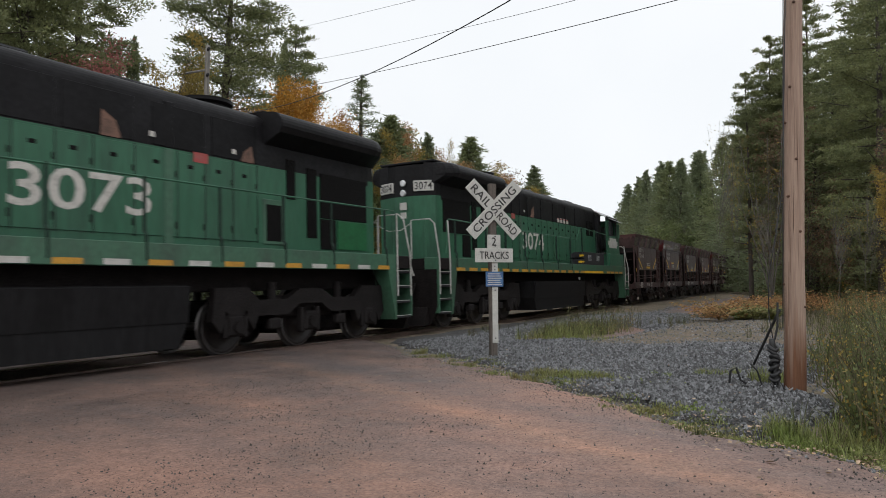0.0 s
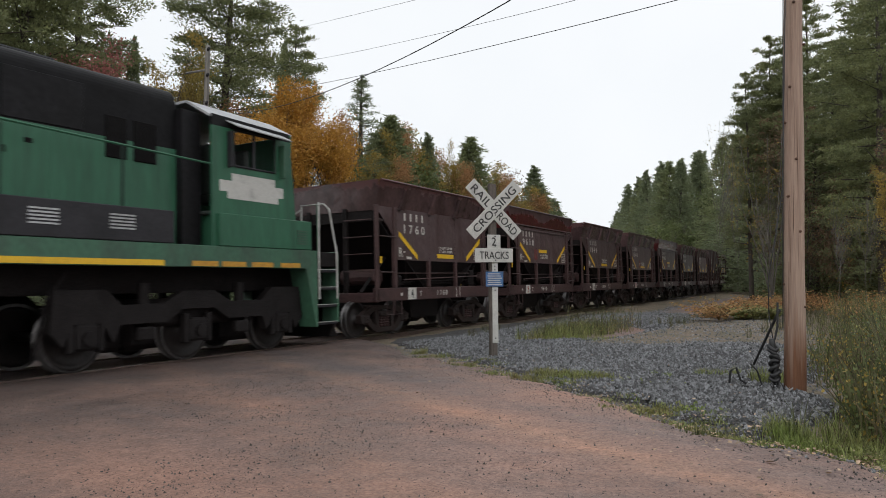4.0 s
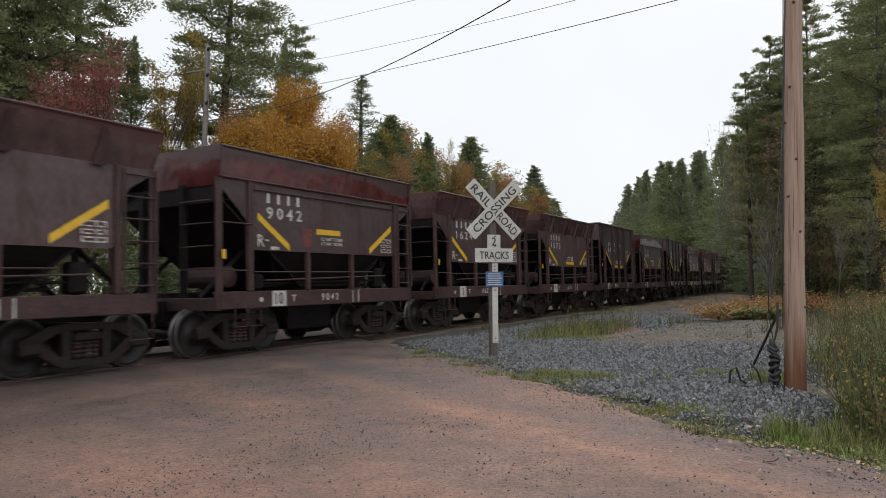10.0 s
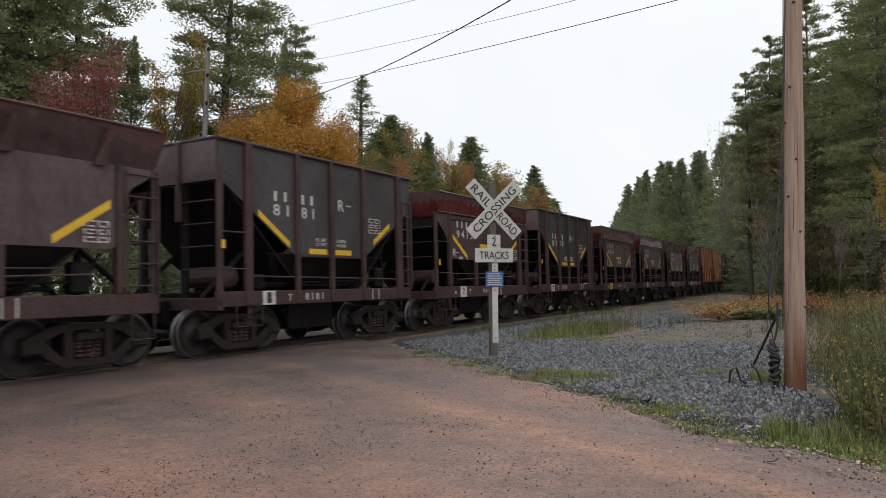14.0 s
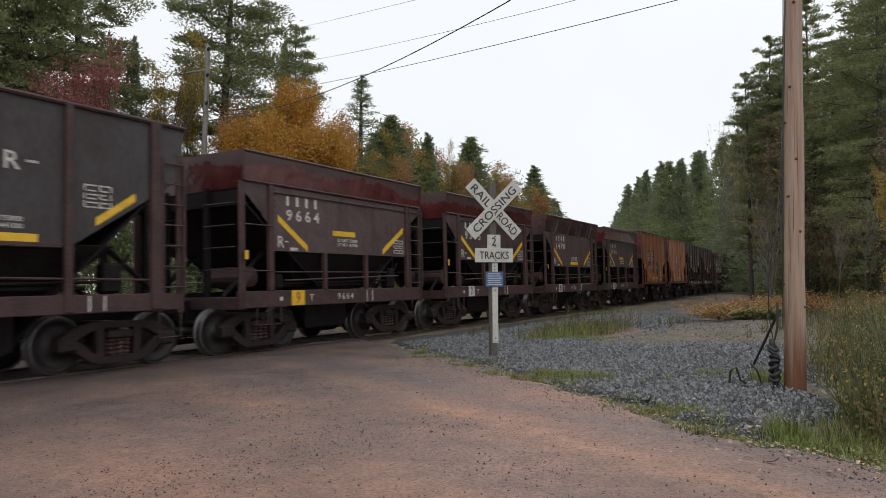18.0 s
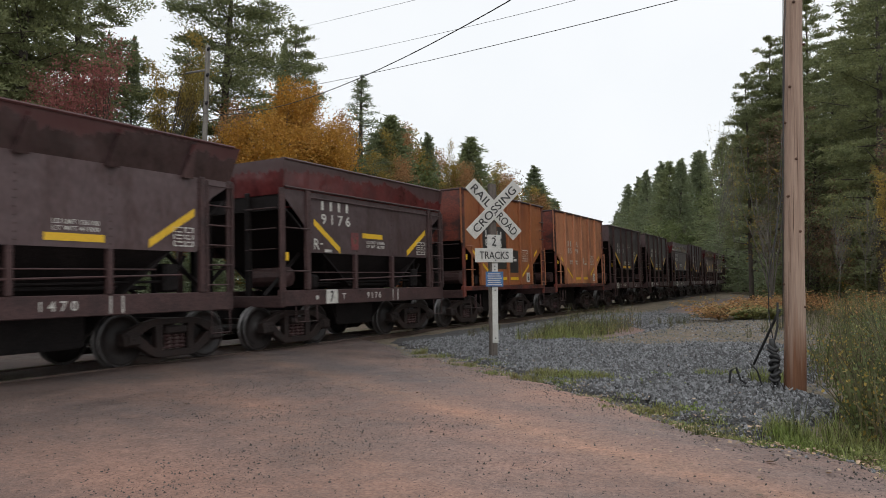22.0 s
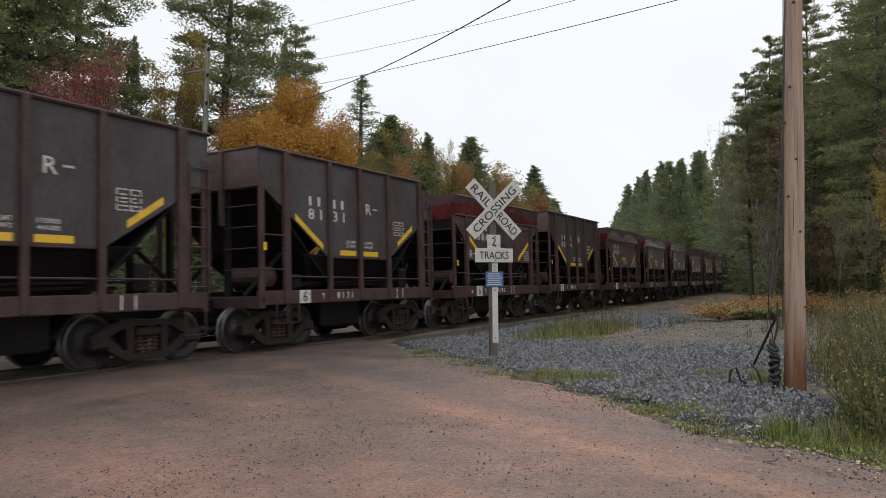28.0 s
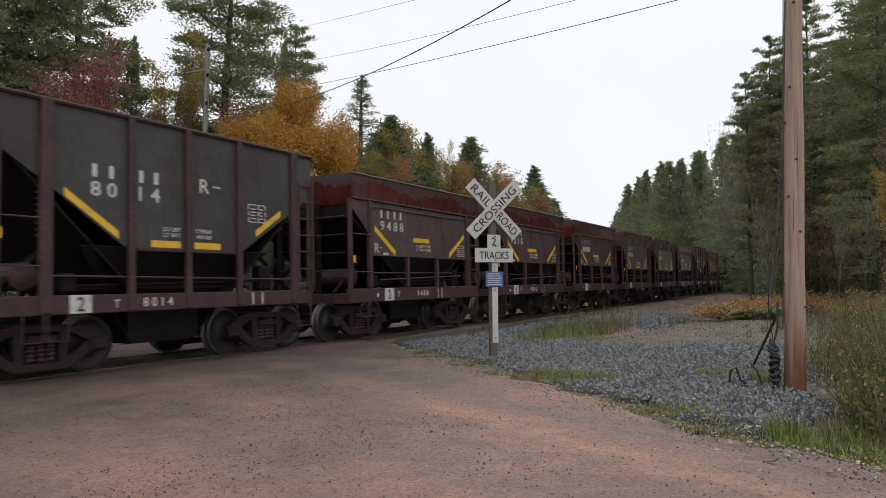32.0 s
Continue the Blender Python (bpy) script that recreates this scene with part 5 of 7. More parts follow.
        add_box(bm, -0.19, 0.19, min(yE + e * 0.36, yE + e * 0.62), max(yE + e * 0.36, yE + e * 0.62), 0.70, 1.06, 0.04)
        part("coupler", bm, M_UNDER, loco)
        for x in (-0.75, -0.5, 0.5, 0.75):
            bars("air_hose", [[(x, yE + e * 0.05, 1.25), (x + 0.03, yE + e * 0.28, 0.95), (x + 0.08, yE + e * 0.36, 0.55)]], 0.03, M_UNDER, loco)
        bars("jumper_cable", [[(0.15, yE, 1.75), (0.45, yE + e * 0.25, 1.92), (0.8, yE + e * 0.34, 1.7), (0.86, yE + e * 0.3, 1.45)]], 0.028, M_STEEL, loco)
        bars("jumper_cable", [[(-0.15, yE, 1.75), (-0.45, yE + e * 0.25, 1.92), (-0.8, yE + e * 0.34, 1.7)]], 0.028, M_STEEL, loco)
        for s in S:
            y0, y1 = sorted((e * 9.02, e * 9.70))
            for z in (0.42, 0.78, 1.14, 1.50):
                st = box("step", 1.02 if s > 0 else -1.44, 1.44 if s > 0 else -1.02, y0 + 0.04, y1, z, z + 0.05, M_DKBOX, loco)
                box("step_edge", 1.40 if s > 0 else -1.45, 1.45 if s > 0 else -1.40, y0 + 0.04, y1, z + 0.052, z + 0.065, M_STEEL, st, bevel=0.003)
            ys = e * 9.02
            prism("step_side", [(ys, 1.94), (ys - e * 0.42, 1.94), (ys - e * 0.05, 0.40), (ys, 0.40)], s * 1.02, s * 1.46, M_GREEND, loco)
            box("step_side", 1.02 if s > 0 else -1.46, 1.46 if s > 0 else -1.02, e * 9.70 - 0.02, e * 9.70 + 0.02, 0.45, 1.94, M_GREEND, loco)
            bars("step_rail", [[(s * 1.46, e * 9.08, 0.95), (s * 1.46, e * 9.08, 2.0), (s * 1.43, e * 9.12, 2.95)]], 0.02, M_STEEL, loco)
            bars("step_rail", [[(s * 1.46, e * 9.66, 0.95), (s * 1.46, e * 9.66, 1.9), (s * 1.30, e * 9.62, 2.85), (s * 1.15, e * 9.62, 2.98), (s * 0.55, e * 9.60, 2.98), (s * 0.55, e * 9.60, 1.92)]], 0.02, M_STEEL, loco)
            bars("rail_post", [[(s * 1.0, e * 9.60, 1.92), (s * 1.0, e * 9.60, 2.98)]], 0.022, M_GREEN, loco)
        bars("safety_chain", [[(-0.55, e * 9.6, 2.9), (-0.2, e * 9.58, 2.72), (0.2, e * 9.58, 2.72), (0.55, e * 9.6, 2.9)]], 0.012, M_STEEL, loco)
    return loco


TRAIN, WHEELS = [], []


def crumple(car):
    """Fold the trailing top corner of one tall car inwards, and split its rim there."""
    car["label"] = "tall charcoal ribbed steel ore car with a crumpled corner"
    for o in list(car.children_recursive):
        if o.name.split(".")[0] not in ("side_sheet", "top_rim", "end_sheet", "end_rim"):
            continue
        bm = bmesh.new()
        bm.from_mesh(o.data)
        cut = [Vector((0, y, 0)) for y in (2.66, 2.78, 2.90, 3.0)]
        for p in cut:
            bmesh.ops.bisect_plane(bm, geom=bm.verts[:] + bm.edges[:] + bm.faces[:], plane_co=p, plane_no=(0, 1, 0))
        for z in (3.35, 3.5, 3.65):
            bmesh.ops.bisect_plane(bm, geom=bm.verts[:] + bm.edges[:] + bm.faces[:], plane_co=(0, 0, z), plane_no=(0, 0, 1))
        moved = False
        for v in bm.verts:
            k = fade01(v.co.y, 2.6, 3.0) * fade01(v.co.z, 3.2, 3.8) * fade01(v.co.x, 0.6, 1.2)
            if k > 0:
                moved = True
                v.co += k * Vector((-0.20 + 0.16 * math.sin(v.co.z * 17 + v.co.y * 6), -0.10 + 0.05 * math.sin(v.co.z * 23), -0.10))
        if moved:
            own = o.data.copy()
            bm.to_mesh(own)
            o.data = own
        bm.free()


def fade01(v, a, c):
    t = min(max((v - a) / (c - a), 0.0), 1.0)
    return t * t * (3 - 2 * t)


def build_train():
    protos = {}
    numbers = ("1760", "9618", "1844", "1540", "9042", "1624", "1573", "8181", "9415", "8159", "9664", "9305", "1470", "9176", "8526", "8579", "8187", "8131", "9386", "8014", "9488", "9216")
    blocks = ("4", "2", "6", "12", "10", "2", "9", "1", "7", "8", "9", "7", "1", "7", "6", "8", "8", "6", "6", "2", "2", "8")
    kinds = "ABAABAATBTBBABOOTTBTBBBAABTBBABAABTA"
    starred = (1, 3, 4, 11, 13, 18)
    for i, k in enumerate(kinds):
        if k not in protos:
            found = []
            car = ore_car_low(k == "A", found) if k in "AB" else ore_car_tall(found, k == "O")
            protos[k] = (car, [(w.name, y, r) for w, y, r in found])
            fresh = car
        else:
            fresh = copy_thing(protos[k][0], Matrix())
        if k == "O" and fresh is not protos[k][0]:  # the second orange car has no black panels
            for o in [o for o in fresh.children if o.name.startswith("black_panel")]:
                bpy.data.objects.remove(o)
            fresh["label"] = "bleached orange ribbed steel ore car with brown stains"
            for o in fresh.children_recursive:
                if o.material_slots and o.material_slots[0].material is M_ORANGE:
                    o.material_slots[0].link = "OBJECT"
                    o.material_slots[0].material = M_ORANGE2
        if i == 17:
            crumple(fresh)
        # pair the copied wheelsets with their places
        sets = [o for o in fresh.children_recursive if o.name.startswith("wheelset")]
        for w in sets:
            WHEELS.append((w, w.location.y, w.location.z))
        TRAIN.append((fresh, -37.75 + 7.41 * i + 3.1, 0.0))
    for i, k in enumerate(kinds):
        car_marks(TRAIN[i][0], k, numbers[i] if i < len(numbers) else "", blocks[i] if i < len(blocks) else "", i != 10, i in starred, i)
    for number, y, flip in (("3073", -69.58, True), ("3074", -48.85, False)):
        found = []
        loco = locomotive(number, found, flip, not flip)
        TRAIN.append((loco, y, math.pi if flip else 0.0))
        for w, yy, r in found:
            WHEELS.append((w, yy, r))


build_train()


# ---- ground, road, gravel and track ----
ROAD_EDGE, ROAD_DIR, ROAD_OUT = (0.262, 5.017), (0.757, -0.653), (0.653, 0.757)


def road_off(x, y):
    """Distance beyond the road's edge; negative on the road."""
    return (x - ROAD_EDGE[0]) * ROAD_OUT[0] + (y - ROAD_EDGE[1]) * ROAD_OUT[1]


def fade(v, a, c):
    t = min(max((v - a) / (c - a), 0.0), 1.0)
    return t * t * (3 - 2 * t)


def land(x, y):
    """Height of the natural ground."""
    n = noise.noise((x * 0.35, y * 0.35, 0.0)) * 0.05 + noise.noise((x * 1.3, y * 1.3, 3.0)) * 0.018
    edge = 0.6 - 0.07 * (y - 6)
    bank = 0.55 * fade(x - edge, 0.2, 7.0) * fade(y, 3, 9)
    ditch = -0.22 * fade(y, 14, 19) * fade(x, -9.0, -7.4) * (1 - fade(x, -5.4, -4.2)) * (1 - fade(y, 60, 90))
    far_left = 0.5 * fade(-x, 20, 30)
    return -0.10 + n + bank + ditch + far_left - 0.05 * (1 - fade(road_off(x, y), -0.6, 0.4))


def sheet(name, xs, ys, height, material, kind="structure", label="", category=""):
    verts = [(x, y, height(x, y)) for y in ys for x in xs]
    w = len(xs)
    faces = [(j * w + i, j * w + i + 1, (j + 1) * w + i + 1, (j + 1) * w + i) for j in range(len(ys) - 1) for i in range(w - 1)]
    return tagged(arrays(name, verts, faces, material, smooth=True), label, category, kind=kind)


def spread(parts):
    out = []
    for a, c, n in parts:
        out += [a + (c - a) * i / n for i in range(n)]
    return out + [parts[-1][1]]


sheet("ground", spread([(-900, -60, 12), (-60, -18, 20), (-18, 8, 70), (8, 60, 26), (60, 900, 10)]), spread([(-120, -4, 12), (-4, 30, 90), (30, 100, 40), (100, 1200, 14)]), land, M_SOIL)


def road_height(x, y):
    """Slightly crowned, rutted along the road, sinking away at ragged edges."""
    d = road_off(x, y) + 0.35 * noise.noise((x * 0.5, y * 0.5, 7)) + 0.22 * noise.noise((x * 2.1, y * 2.1, 9)) + 0.12 * noise.noise((x * 5.5, y * 5.5, 3)) + 0.06
    d -= 0.24 * fade((x - ROAD_EDGE[0]) * ROAD_DIR[0] + (y - ROAD_EDGE[1]) * ROAD_DIR[1], -2.4, -0.6)  # it widens towards the bend
    z = -0.015 - 0.03 * noise.noise((x * 0.22, y * 0.22, 4)) * fade(abs(x + 10.9), 1.4, 3.5) + 0.012 * noise.noise((x * 0.9, y * 1.0, 2))
    return z - 0.22 * fade(d, -0.35, 0.35) - 0.3 * fade(-d, 13.0, 13.8) - 0.012 * (1 - fade(abs(x + 10.9), 0.9, 1.6))


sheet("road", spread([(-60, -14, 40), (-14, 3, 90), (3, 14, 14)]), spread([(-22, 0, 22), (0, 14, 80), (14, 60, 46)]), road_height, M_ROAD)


def gravel_height(x, y):
    d = road_off(x, y) + 0.30 * noise.noise((x * 0.9, y * 0.9, 17)) + 0.22 * noise.noise((x * 2.6, y * 2.6, 19)) - 0.22
    right = x - (-0.15 - 0.07 * (y - 7.3) - 0.25 * max(7.3 - y, 0)) + 0.3 * noise.noise((x * 0.6, y * 0.6, 5))
    z = -0.045 + 0.03 * noise.noise((x * 0.8, y * 0.8, 1)) + 0.012 * noise.noise((x * 3, y * 3, 6)) + 0.10 * fade(y, 9, 16) * fade(x, -4.5, -1.5)
    patch = fade(1.0 - math.hypot((x + 6.2) / 1.5, (y - 18.5) / 4.5), 0.0, 0.3)
    return z - 0.24 * (1 - fade(d, -0.35, 0.15)) - 0.6 * fade(right, -0.2, 0.5) - 0.3 * fade(y, 27, 31) - 0.22 * fade(y + 1.5 * noise.noise((x * 0.5, y * 0.5, 8)), 13.0, 16.0) * fade(x, -5.6, -4.2) - 0.25 * patch


sheet("gravel_pad", spread([(-9.2, 1.5, 60)]), spread([(4.5, 14, 56), (14, 32, 50)]), gravel_height, M_GRAVELBED)


def track(offset, first, last, near):
    """Ballast bed, ties and rails following the line, offset to its side."""
    def at(s, lateral, z):
        x, y, a = track_point(s)
        return Vector((x + offset + lateral * math.cos(a), y + lateral * math.sin(a), z))

    step = 2.0
    n = int((last - first) / step)
    prof = [(-3.0, -0.42), (-1.75, -0.17), (1.75, -0.17), (4.3 if near else 3.0, -0.30)]
    verts, faces = [], []
    for i in range(n + 1):
        s = first + i * step
        for u, z in prof:
            dip = 0.0 if (s > 14 or s < 0) else 0.10
            verts.append(at(s, u, z - dip + 0.015 * math.sin(i * 1.7 + u)))
    for i in range(n):
        for k in range(3):
            faces.append((i * 4 + k, i * 4 + k + 1, i * 4 + k + 5, i * 4 + k + 4))
    tagged(arrays("track_bed", verts, faces, M_GRAVELBED, smooth=True), kind="structure")
    for lat in (-0.7525, 0.7525):
        for nm, shape, m in (("rail", [(-0.065, -0.165), (0.065, -0.165), (0.02, -0.13), (0.012, -0.04), (0.034, -0.03), (0.034, -0.002), (-0.034, -0.002), (-0.034, -0.03), (-0.012, -0.04), (-0.02, -0.13)], M_RAIL), ("rail_head", [(-0.030, -0.003), (0.030, -0.003), (0.028, 0.0), (-0.028, 0.0)], M_RAILTOP)):
            k = len(shape)
            verts, faces = [], []
            for i in range(n + 1):
                for u, z in shape:
                    verts.append(at(first + i * step, lat + u, z))
            for i in range(n):
                for j in range(k):
                    faces.append((i * k + j, i * k + (j + 1) % k, (i + 1) * k + (j + 1) % k, (i + 1) * k + j))
            tagged(arrays(nm, verts, faces, m), kind="structure")
    if near:
        bm = bmesh.new()
        add_box(bm, -1.28, 1.28, -0.11, 0.11, -0.30, -0.155, 0.01)
        tie = tagged(part("tie", bm, M_TIE), kind="structure")
        x, y, a = track_point(13.4)
        tie.matrix_basis = Matrix.Translation((x + offset, y, 0)) @ Matrix.Rotation(a, 4, "Z")
        s = 13.95
        while s < 70:
            x, y, a = track_point(s)
            c = tie.copy()
            scene.collection.objects.link(c)
            c.matrix_basis = Matrix.Translation((x + offset, y, 0)) @ Matrix.Rotation(a + 0.02 * math.sin(s * 5), 4, "Z")
            s += 0.55


track(0.0, -40, 190, True)
track(-4.6, -40, 190, False)


# ---- loose stones, grass, leaves ----
RNG = np.random.default_rng(11)


def stones(name, spots, sizes, material, label, category):
    """Many small broken stones in one mesh."""
    n = len(spots)
    base = np.array([(1, 0, -0.2), (-1, 0, -0.2), (0, 1, -0.2), (0, -1, -0.2), (0, 0, 1.0)], float)
    tri = np.array([(0, 2, 4), (2, 1, 4), (1, 3, 4), (3, 0, 4)])
    v = base[None] * RNG.uniform(0.55, 1.25, (n, 5, 1)) + RNG.uniform(-0.45, 0.45, (n, 5, 3))
    a = RNG.uniform(0, 6.28, n)
    c, s = np.cos(a)[:, None], np.sin(a)[:, None]
    v = np.stack([v[..., 0] * c - v[..., 1] * s, v[..., 0] * s + v[..., 1] * c, v[..., 2]], -1) * sizes[:, None, None]
    v += spots[:, None, :]
    f = (tri[None] + 5 * np.arange(n)[:, None, None]).reshape(-1, 3)
    return tagged(mesh_arrays(name, v.reshape(-1, 3), f, material), label, category, kind="stuff")


def mesh_arrays(name, v, f, material, parent=None):
    """A triangle mesh straight from arrays."""
    me = bpy.data.meshes.new(name)
    me.vertices.add(len(v))
    me.vertices.foreach_set("co", np.ascontiguousarray(v, dtype=np.float32).ravel())
    me.loops.add(len(f) * 3)
    me.loops.foreach_set("vertex_index", np.ascontiguousarray(f, dtype=np.int32).ravel())
    me.polygons.add(len(f))
    me.polygons.foreach_set("loop_start", np.arange(len(f), dtype=np.int32) * 3)
    me.materials.append(material)
    me.update(calc_edges=True)
    me.validate()
    ob = new(name, me)
    ob.parent = parent
    return ob


def pad_spots(n):
    """Random places on the gravel pad, denser towards the road."""
    out = []
    while len(out) < n:
        y = 5.0 + 24 * RNG.random() ** 1.7
        x = RNG.uniform(-8.4, 0.9)
        d = road_off(x, y)
        if d < 0.22 + RNG.normal(0, 0.2) - 0.3 * noise.noise((x * 0.9, y * 0.9, 17)) or x > -0.12 + RNG.normal(0, 0.08) - 0.06 * (y - 7.3) - 0.3 * max(7.3 - y, 0):
            continue
        z = gravel_height(x, y)
        if z < land(x, y) - 0.03 and RNG.random() < 0.85:
            continue
        out.append((x, y, max(z, land(x, y)) + 0.004))
    return np.array(out)


sp = pad_spots(60000)
stones("gravel_stones", sp, (0.008 + 0.016 * RNG.random(len(sp)) ** 2) * (0.9 + 0.03 * sp[:, 1]), M_STONE, "loose blue-grey crushed stone beside the road", "gravel")


def ballast_spots(n):
    out = []
    for k in range(n):
        s = 12.5 + 60 * RNG.random() ** 1.6
        x, y, a = track_point(s)
        u = RNG.uniform(1.0, 4.3)
        z = -0.17 - 0.13 * max(0, (u - 1.75) / 2.55)
        out.append((x + u, y, z + 0.015))
    return np.array(out)


sp = ballast_spots(14000)
stones("ballast_stones", sp, RNG.uniform(0.015, 0.04, len(sp)), M_STONE, "grey crushed ballast stones along the track", "gravel")


def road_spots(n):
    out = []
    while len(out) < n:
        y, x = RNG.uniform(1.8, 13.5), RNG.uniform(-9.3, 1.0)
        d = road_off(x, y)
        if d > 0.1:
            continue
        keep = 0.25 + 0.75 * fade(noise.noise((x * 0.7, y * 0.7, 12)), -0.1, 0.35) + (1.2 if d > -0.6 else 0)
        if RNG.random() < keep:
            out.append((x, y, road_height(x, y) + 0.001))
    return np.array(out)


sp = road_spots(26000)
pebble = 0.0028 + 0.0085 * RNG.random(len(sp)) ** 4
pebble[:620] = RNG.uniform(0.006, 0.012, 620)
er = random.Random(66)
edge = []
for k in range(2600):  # stones spilled over the road's edge
    u, o = -11.5 + 11.8 * er.random(), er.gauss(0.02, 0.15)
    x, y = ROAD_EDGE[0] + ROAD_DIR[0] * u + ROAD_OUT[0] * o, ROAD_EDGE[1] + ROAD_DIR[1] * u + ROAD_OUT[1] * o
    if noise.noise((x * 1.4, y * 1.4, 5)) > -0.15:
        edge.append((x, y, max(land(x, y), gravel_height(x, y), road_height(x, y)) + 0.003))
edge = np.array(edge)
stones("edge_stones", edge, 0.004 + 0.016 * RNG.random(len(edge)) ** 3, M_STONE, "grey stones spilled along the road's edge", "gravel")
stones("road_pebbles", sp, pebble, M_PEBBLE, "dark wet pebbles scattered on the dirt road", "pebbles")


def blades(name, zones, material, label, category, width=0.007):
    """Grass or weeds: bent two-piece blades in one mesh. zones: x, y, half sizes, count, height, lean."""
    V, F, base = [], [], 0
    for cx, cy, rx, ry, n, h in zones:
        r, a = np.sqrt(RNG.random(n)), RNG.uniform(0, 6.283, n)
        # tufts: blades gather round tuft centres
        k = max(n // 14, 1)
        tuft = np.stack([cx + rx * np.sqrt(RNG.random(k)) * np.cos(RNG.uniform(0, 6.283, k)), cy + ry * np.sqrt(RNG.random(k)) * np.sin(RNG.uniform(0, 6.283, k))], 1)
        own = RNG.integers(0, k, n)
        p = tuft[own] + RNG.normal(0, 0.035, (n, 2))
        z = np.array([max(land(x, y), gravel_height(x, y), road_height(x, y)) - 0.01 for x, y in tuft])[own]
        d = RNG.uniform(0, 6.283, n)
        hh = h * RNG.uniform(0.35, 1.15, n) * (0.6 + 0.4 * RNG.random(k))[own]
        out = np.stack([np.cos(d), np.sin(d)], 1)
        side = np.stack([-np.sin(d), np.cos(d)], 1) * (width * RNG.uniform(0.6, 1.4, n))[:, None] / 2
        bend = hh * RNG.uniform(0.1, 1.0, n)
        p0, p1 = p - side, p + side
        m0, m1 = p - side * 0.8 + out * (bend * 0.3)[:, None], p + side * 0.8 + out * (bend * 0.3)[:, None]
        tip = p + out * bend[:, None]
        v = np.zeros((n, 5, 3))
        v[:, 0, :2], v[:, 1, :2], v[:, 2, :2], v[:, 3, :2], v[:, 4, :2] = p0, p1, m1, m0, tip
        v[:, 0, 2] = v[:, 1, 2] = z
        v[:, 2, 2] = v[:, 3, 2] = z + hh * 0.6
        v[:, 4, 2] = z + hh
        f = np.array([(0, 1, 2), (0, 2, 3), (3, 2, 4)])[None] + 5 * np.arange(n)[:, None, None] + base
        V.append(v.reshape(-1, 3))
        F.append(f.reshape(-1, 3))
        base += 5 * n
    return tagged(mesh_arrays(name, np.concatenate(V), np.concatenate(F), material), label, category, kind="stuff")


VERGE = []
vr = random.Random(19)
for k in range(90):  # ragged tufts all along the road's edge
    u = -9.2 + 9.4 * vr.random() ** 0.7
    o = vr.gauss(0.10, 0.20) + 0.24 * fade(u, -2.4, -0.6)
    x, y = ROAD_EDGE[0] + ROAD_DIR[0] * u + ROAD_OUT[0] * o, ROAD_EDGE[1] + ROAD_DIR[1] * u + ROAD_OUT[1] * o
    VERGE.append((x, y, vr.uniform(0.06, 0.3), vr.uniform(0.05, 0.18), vr.randint(30, 150), vr.uniform(0.03, 0.075)))
blades("grass", VERGE + [
    (-3.15, 8.75, 0.55, 0.22, 1500, 0.11), (-3.6, 9.0, 0.35, 0.15, 450, 0.09), (-1.55, 7.0, 0.22, 0.12, 320, 0.07), (-0.95, 5.95, 0.28, 0.16, 750, 0.08), (-0.70, 5.75, 0.22, 0.12, 420, 0.07), (-0.42, 6.08, 0.16, 0.14, 620, 0.20), (-0.25, 5.85, 0.25, 0.2, 520, 0.13),
    (-0.02, 6.3, 0.25, 0.4, 520, 0.22), (0.15, 5.8, 0.3, 0.35, 420, 0.15), (0.3, 6.6, 0.35, 0.6, 700, 0.26), (0.5, 7.6, 0.45, 0.9, 1100, 0.30), (-6.3, 17.6, 0.9, 2.2, 2400, 0.42), (-6.9, 19.5, 0.5, 2.0, 800, 0.45), (-5.0, 15.4, 0.5, 0.5, 380, 0.15), (-7.2, 11.6, 0.16, 0.1, 300, 0.13), (-6.5, 11.0, 0.4, 0.12, 360, 0.10),
    (-1.5, 9.65, 0.3, 0.18, 320, 0.10), (-0.85, 9.2, 0.28, 0.25, 460, 0.17), (-2.1, 9.3, 0.2, 0.15, 90, 0.07), (-2.5, 24.2, 0.6, 0.6, 700, 0.40), (-0.6, 12.6, 0.4, 0.5, 420, 0.12), (-5.3, 10.2, 0.3, 0.15, 130, 0.06), (-1.0, 20, 0.8, 3.0, 600, 0.2)], M_GRASS, "tufts of green grass by the gravel and road", "grass", 0.006)
blades("dry_weeds", [
    (0.85, 8.6, 0.5, 2.2, 1300, 0.6), (1.3, 11.5, 1.0, 3.0, 1500, 0.65), (0.5, 14, 1.2, 4.0, 1300, 0.5), (-6.4, 18.5, 0.9, 2.6, 1300, 0.6), (-4.6, 22.5, 0.6, 1.2, 300, 0.4), (-3.0, 29, 2.0, 4.0, 2000, 0.5),
    (0.5, 22, 2.5, 6.0, 2600, 0.55), (-1.0, 34, 4.0, 8.0, 2600, 0.7), (0.3, 6.4, 0.45, 0.8, 420, 0.38), (-8.2, 22, 0.4, 8, 700, 0.3), (-0.4, 5.7, 0.8, 0.3, 200, 0.10), (-3.2, 8.55, 0.3, 0.12, 120, 0.05), (-0.45, 6.2, 0.3, 0.3, 40, 0.5)], M_DRYGRASS, "dry brown weeds and stalks", "weeds", 0.006)


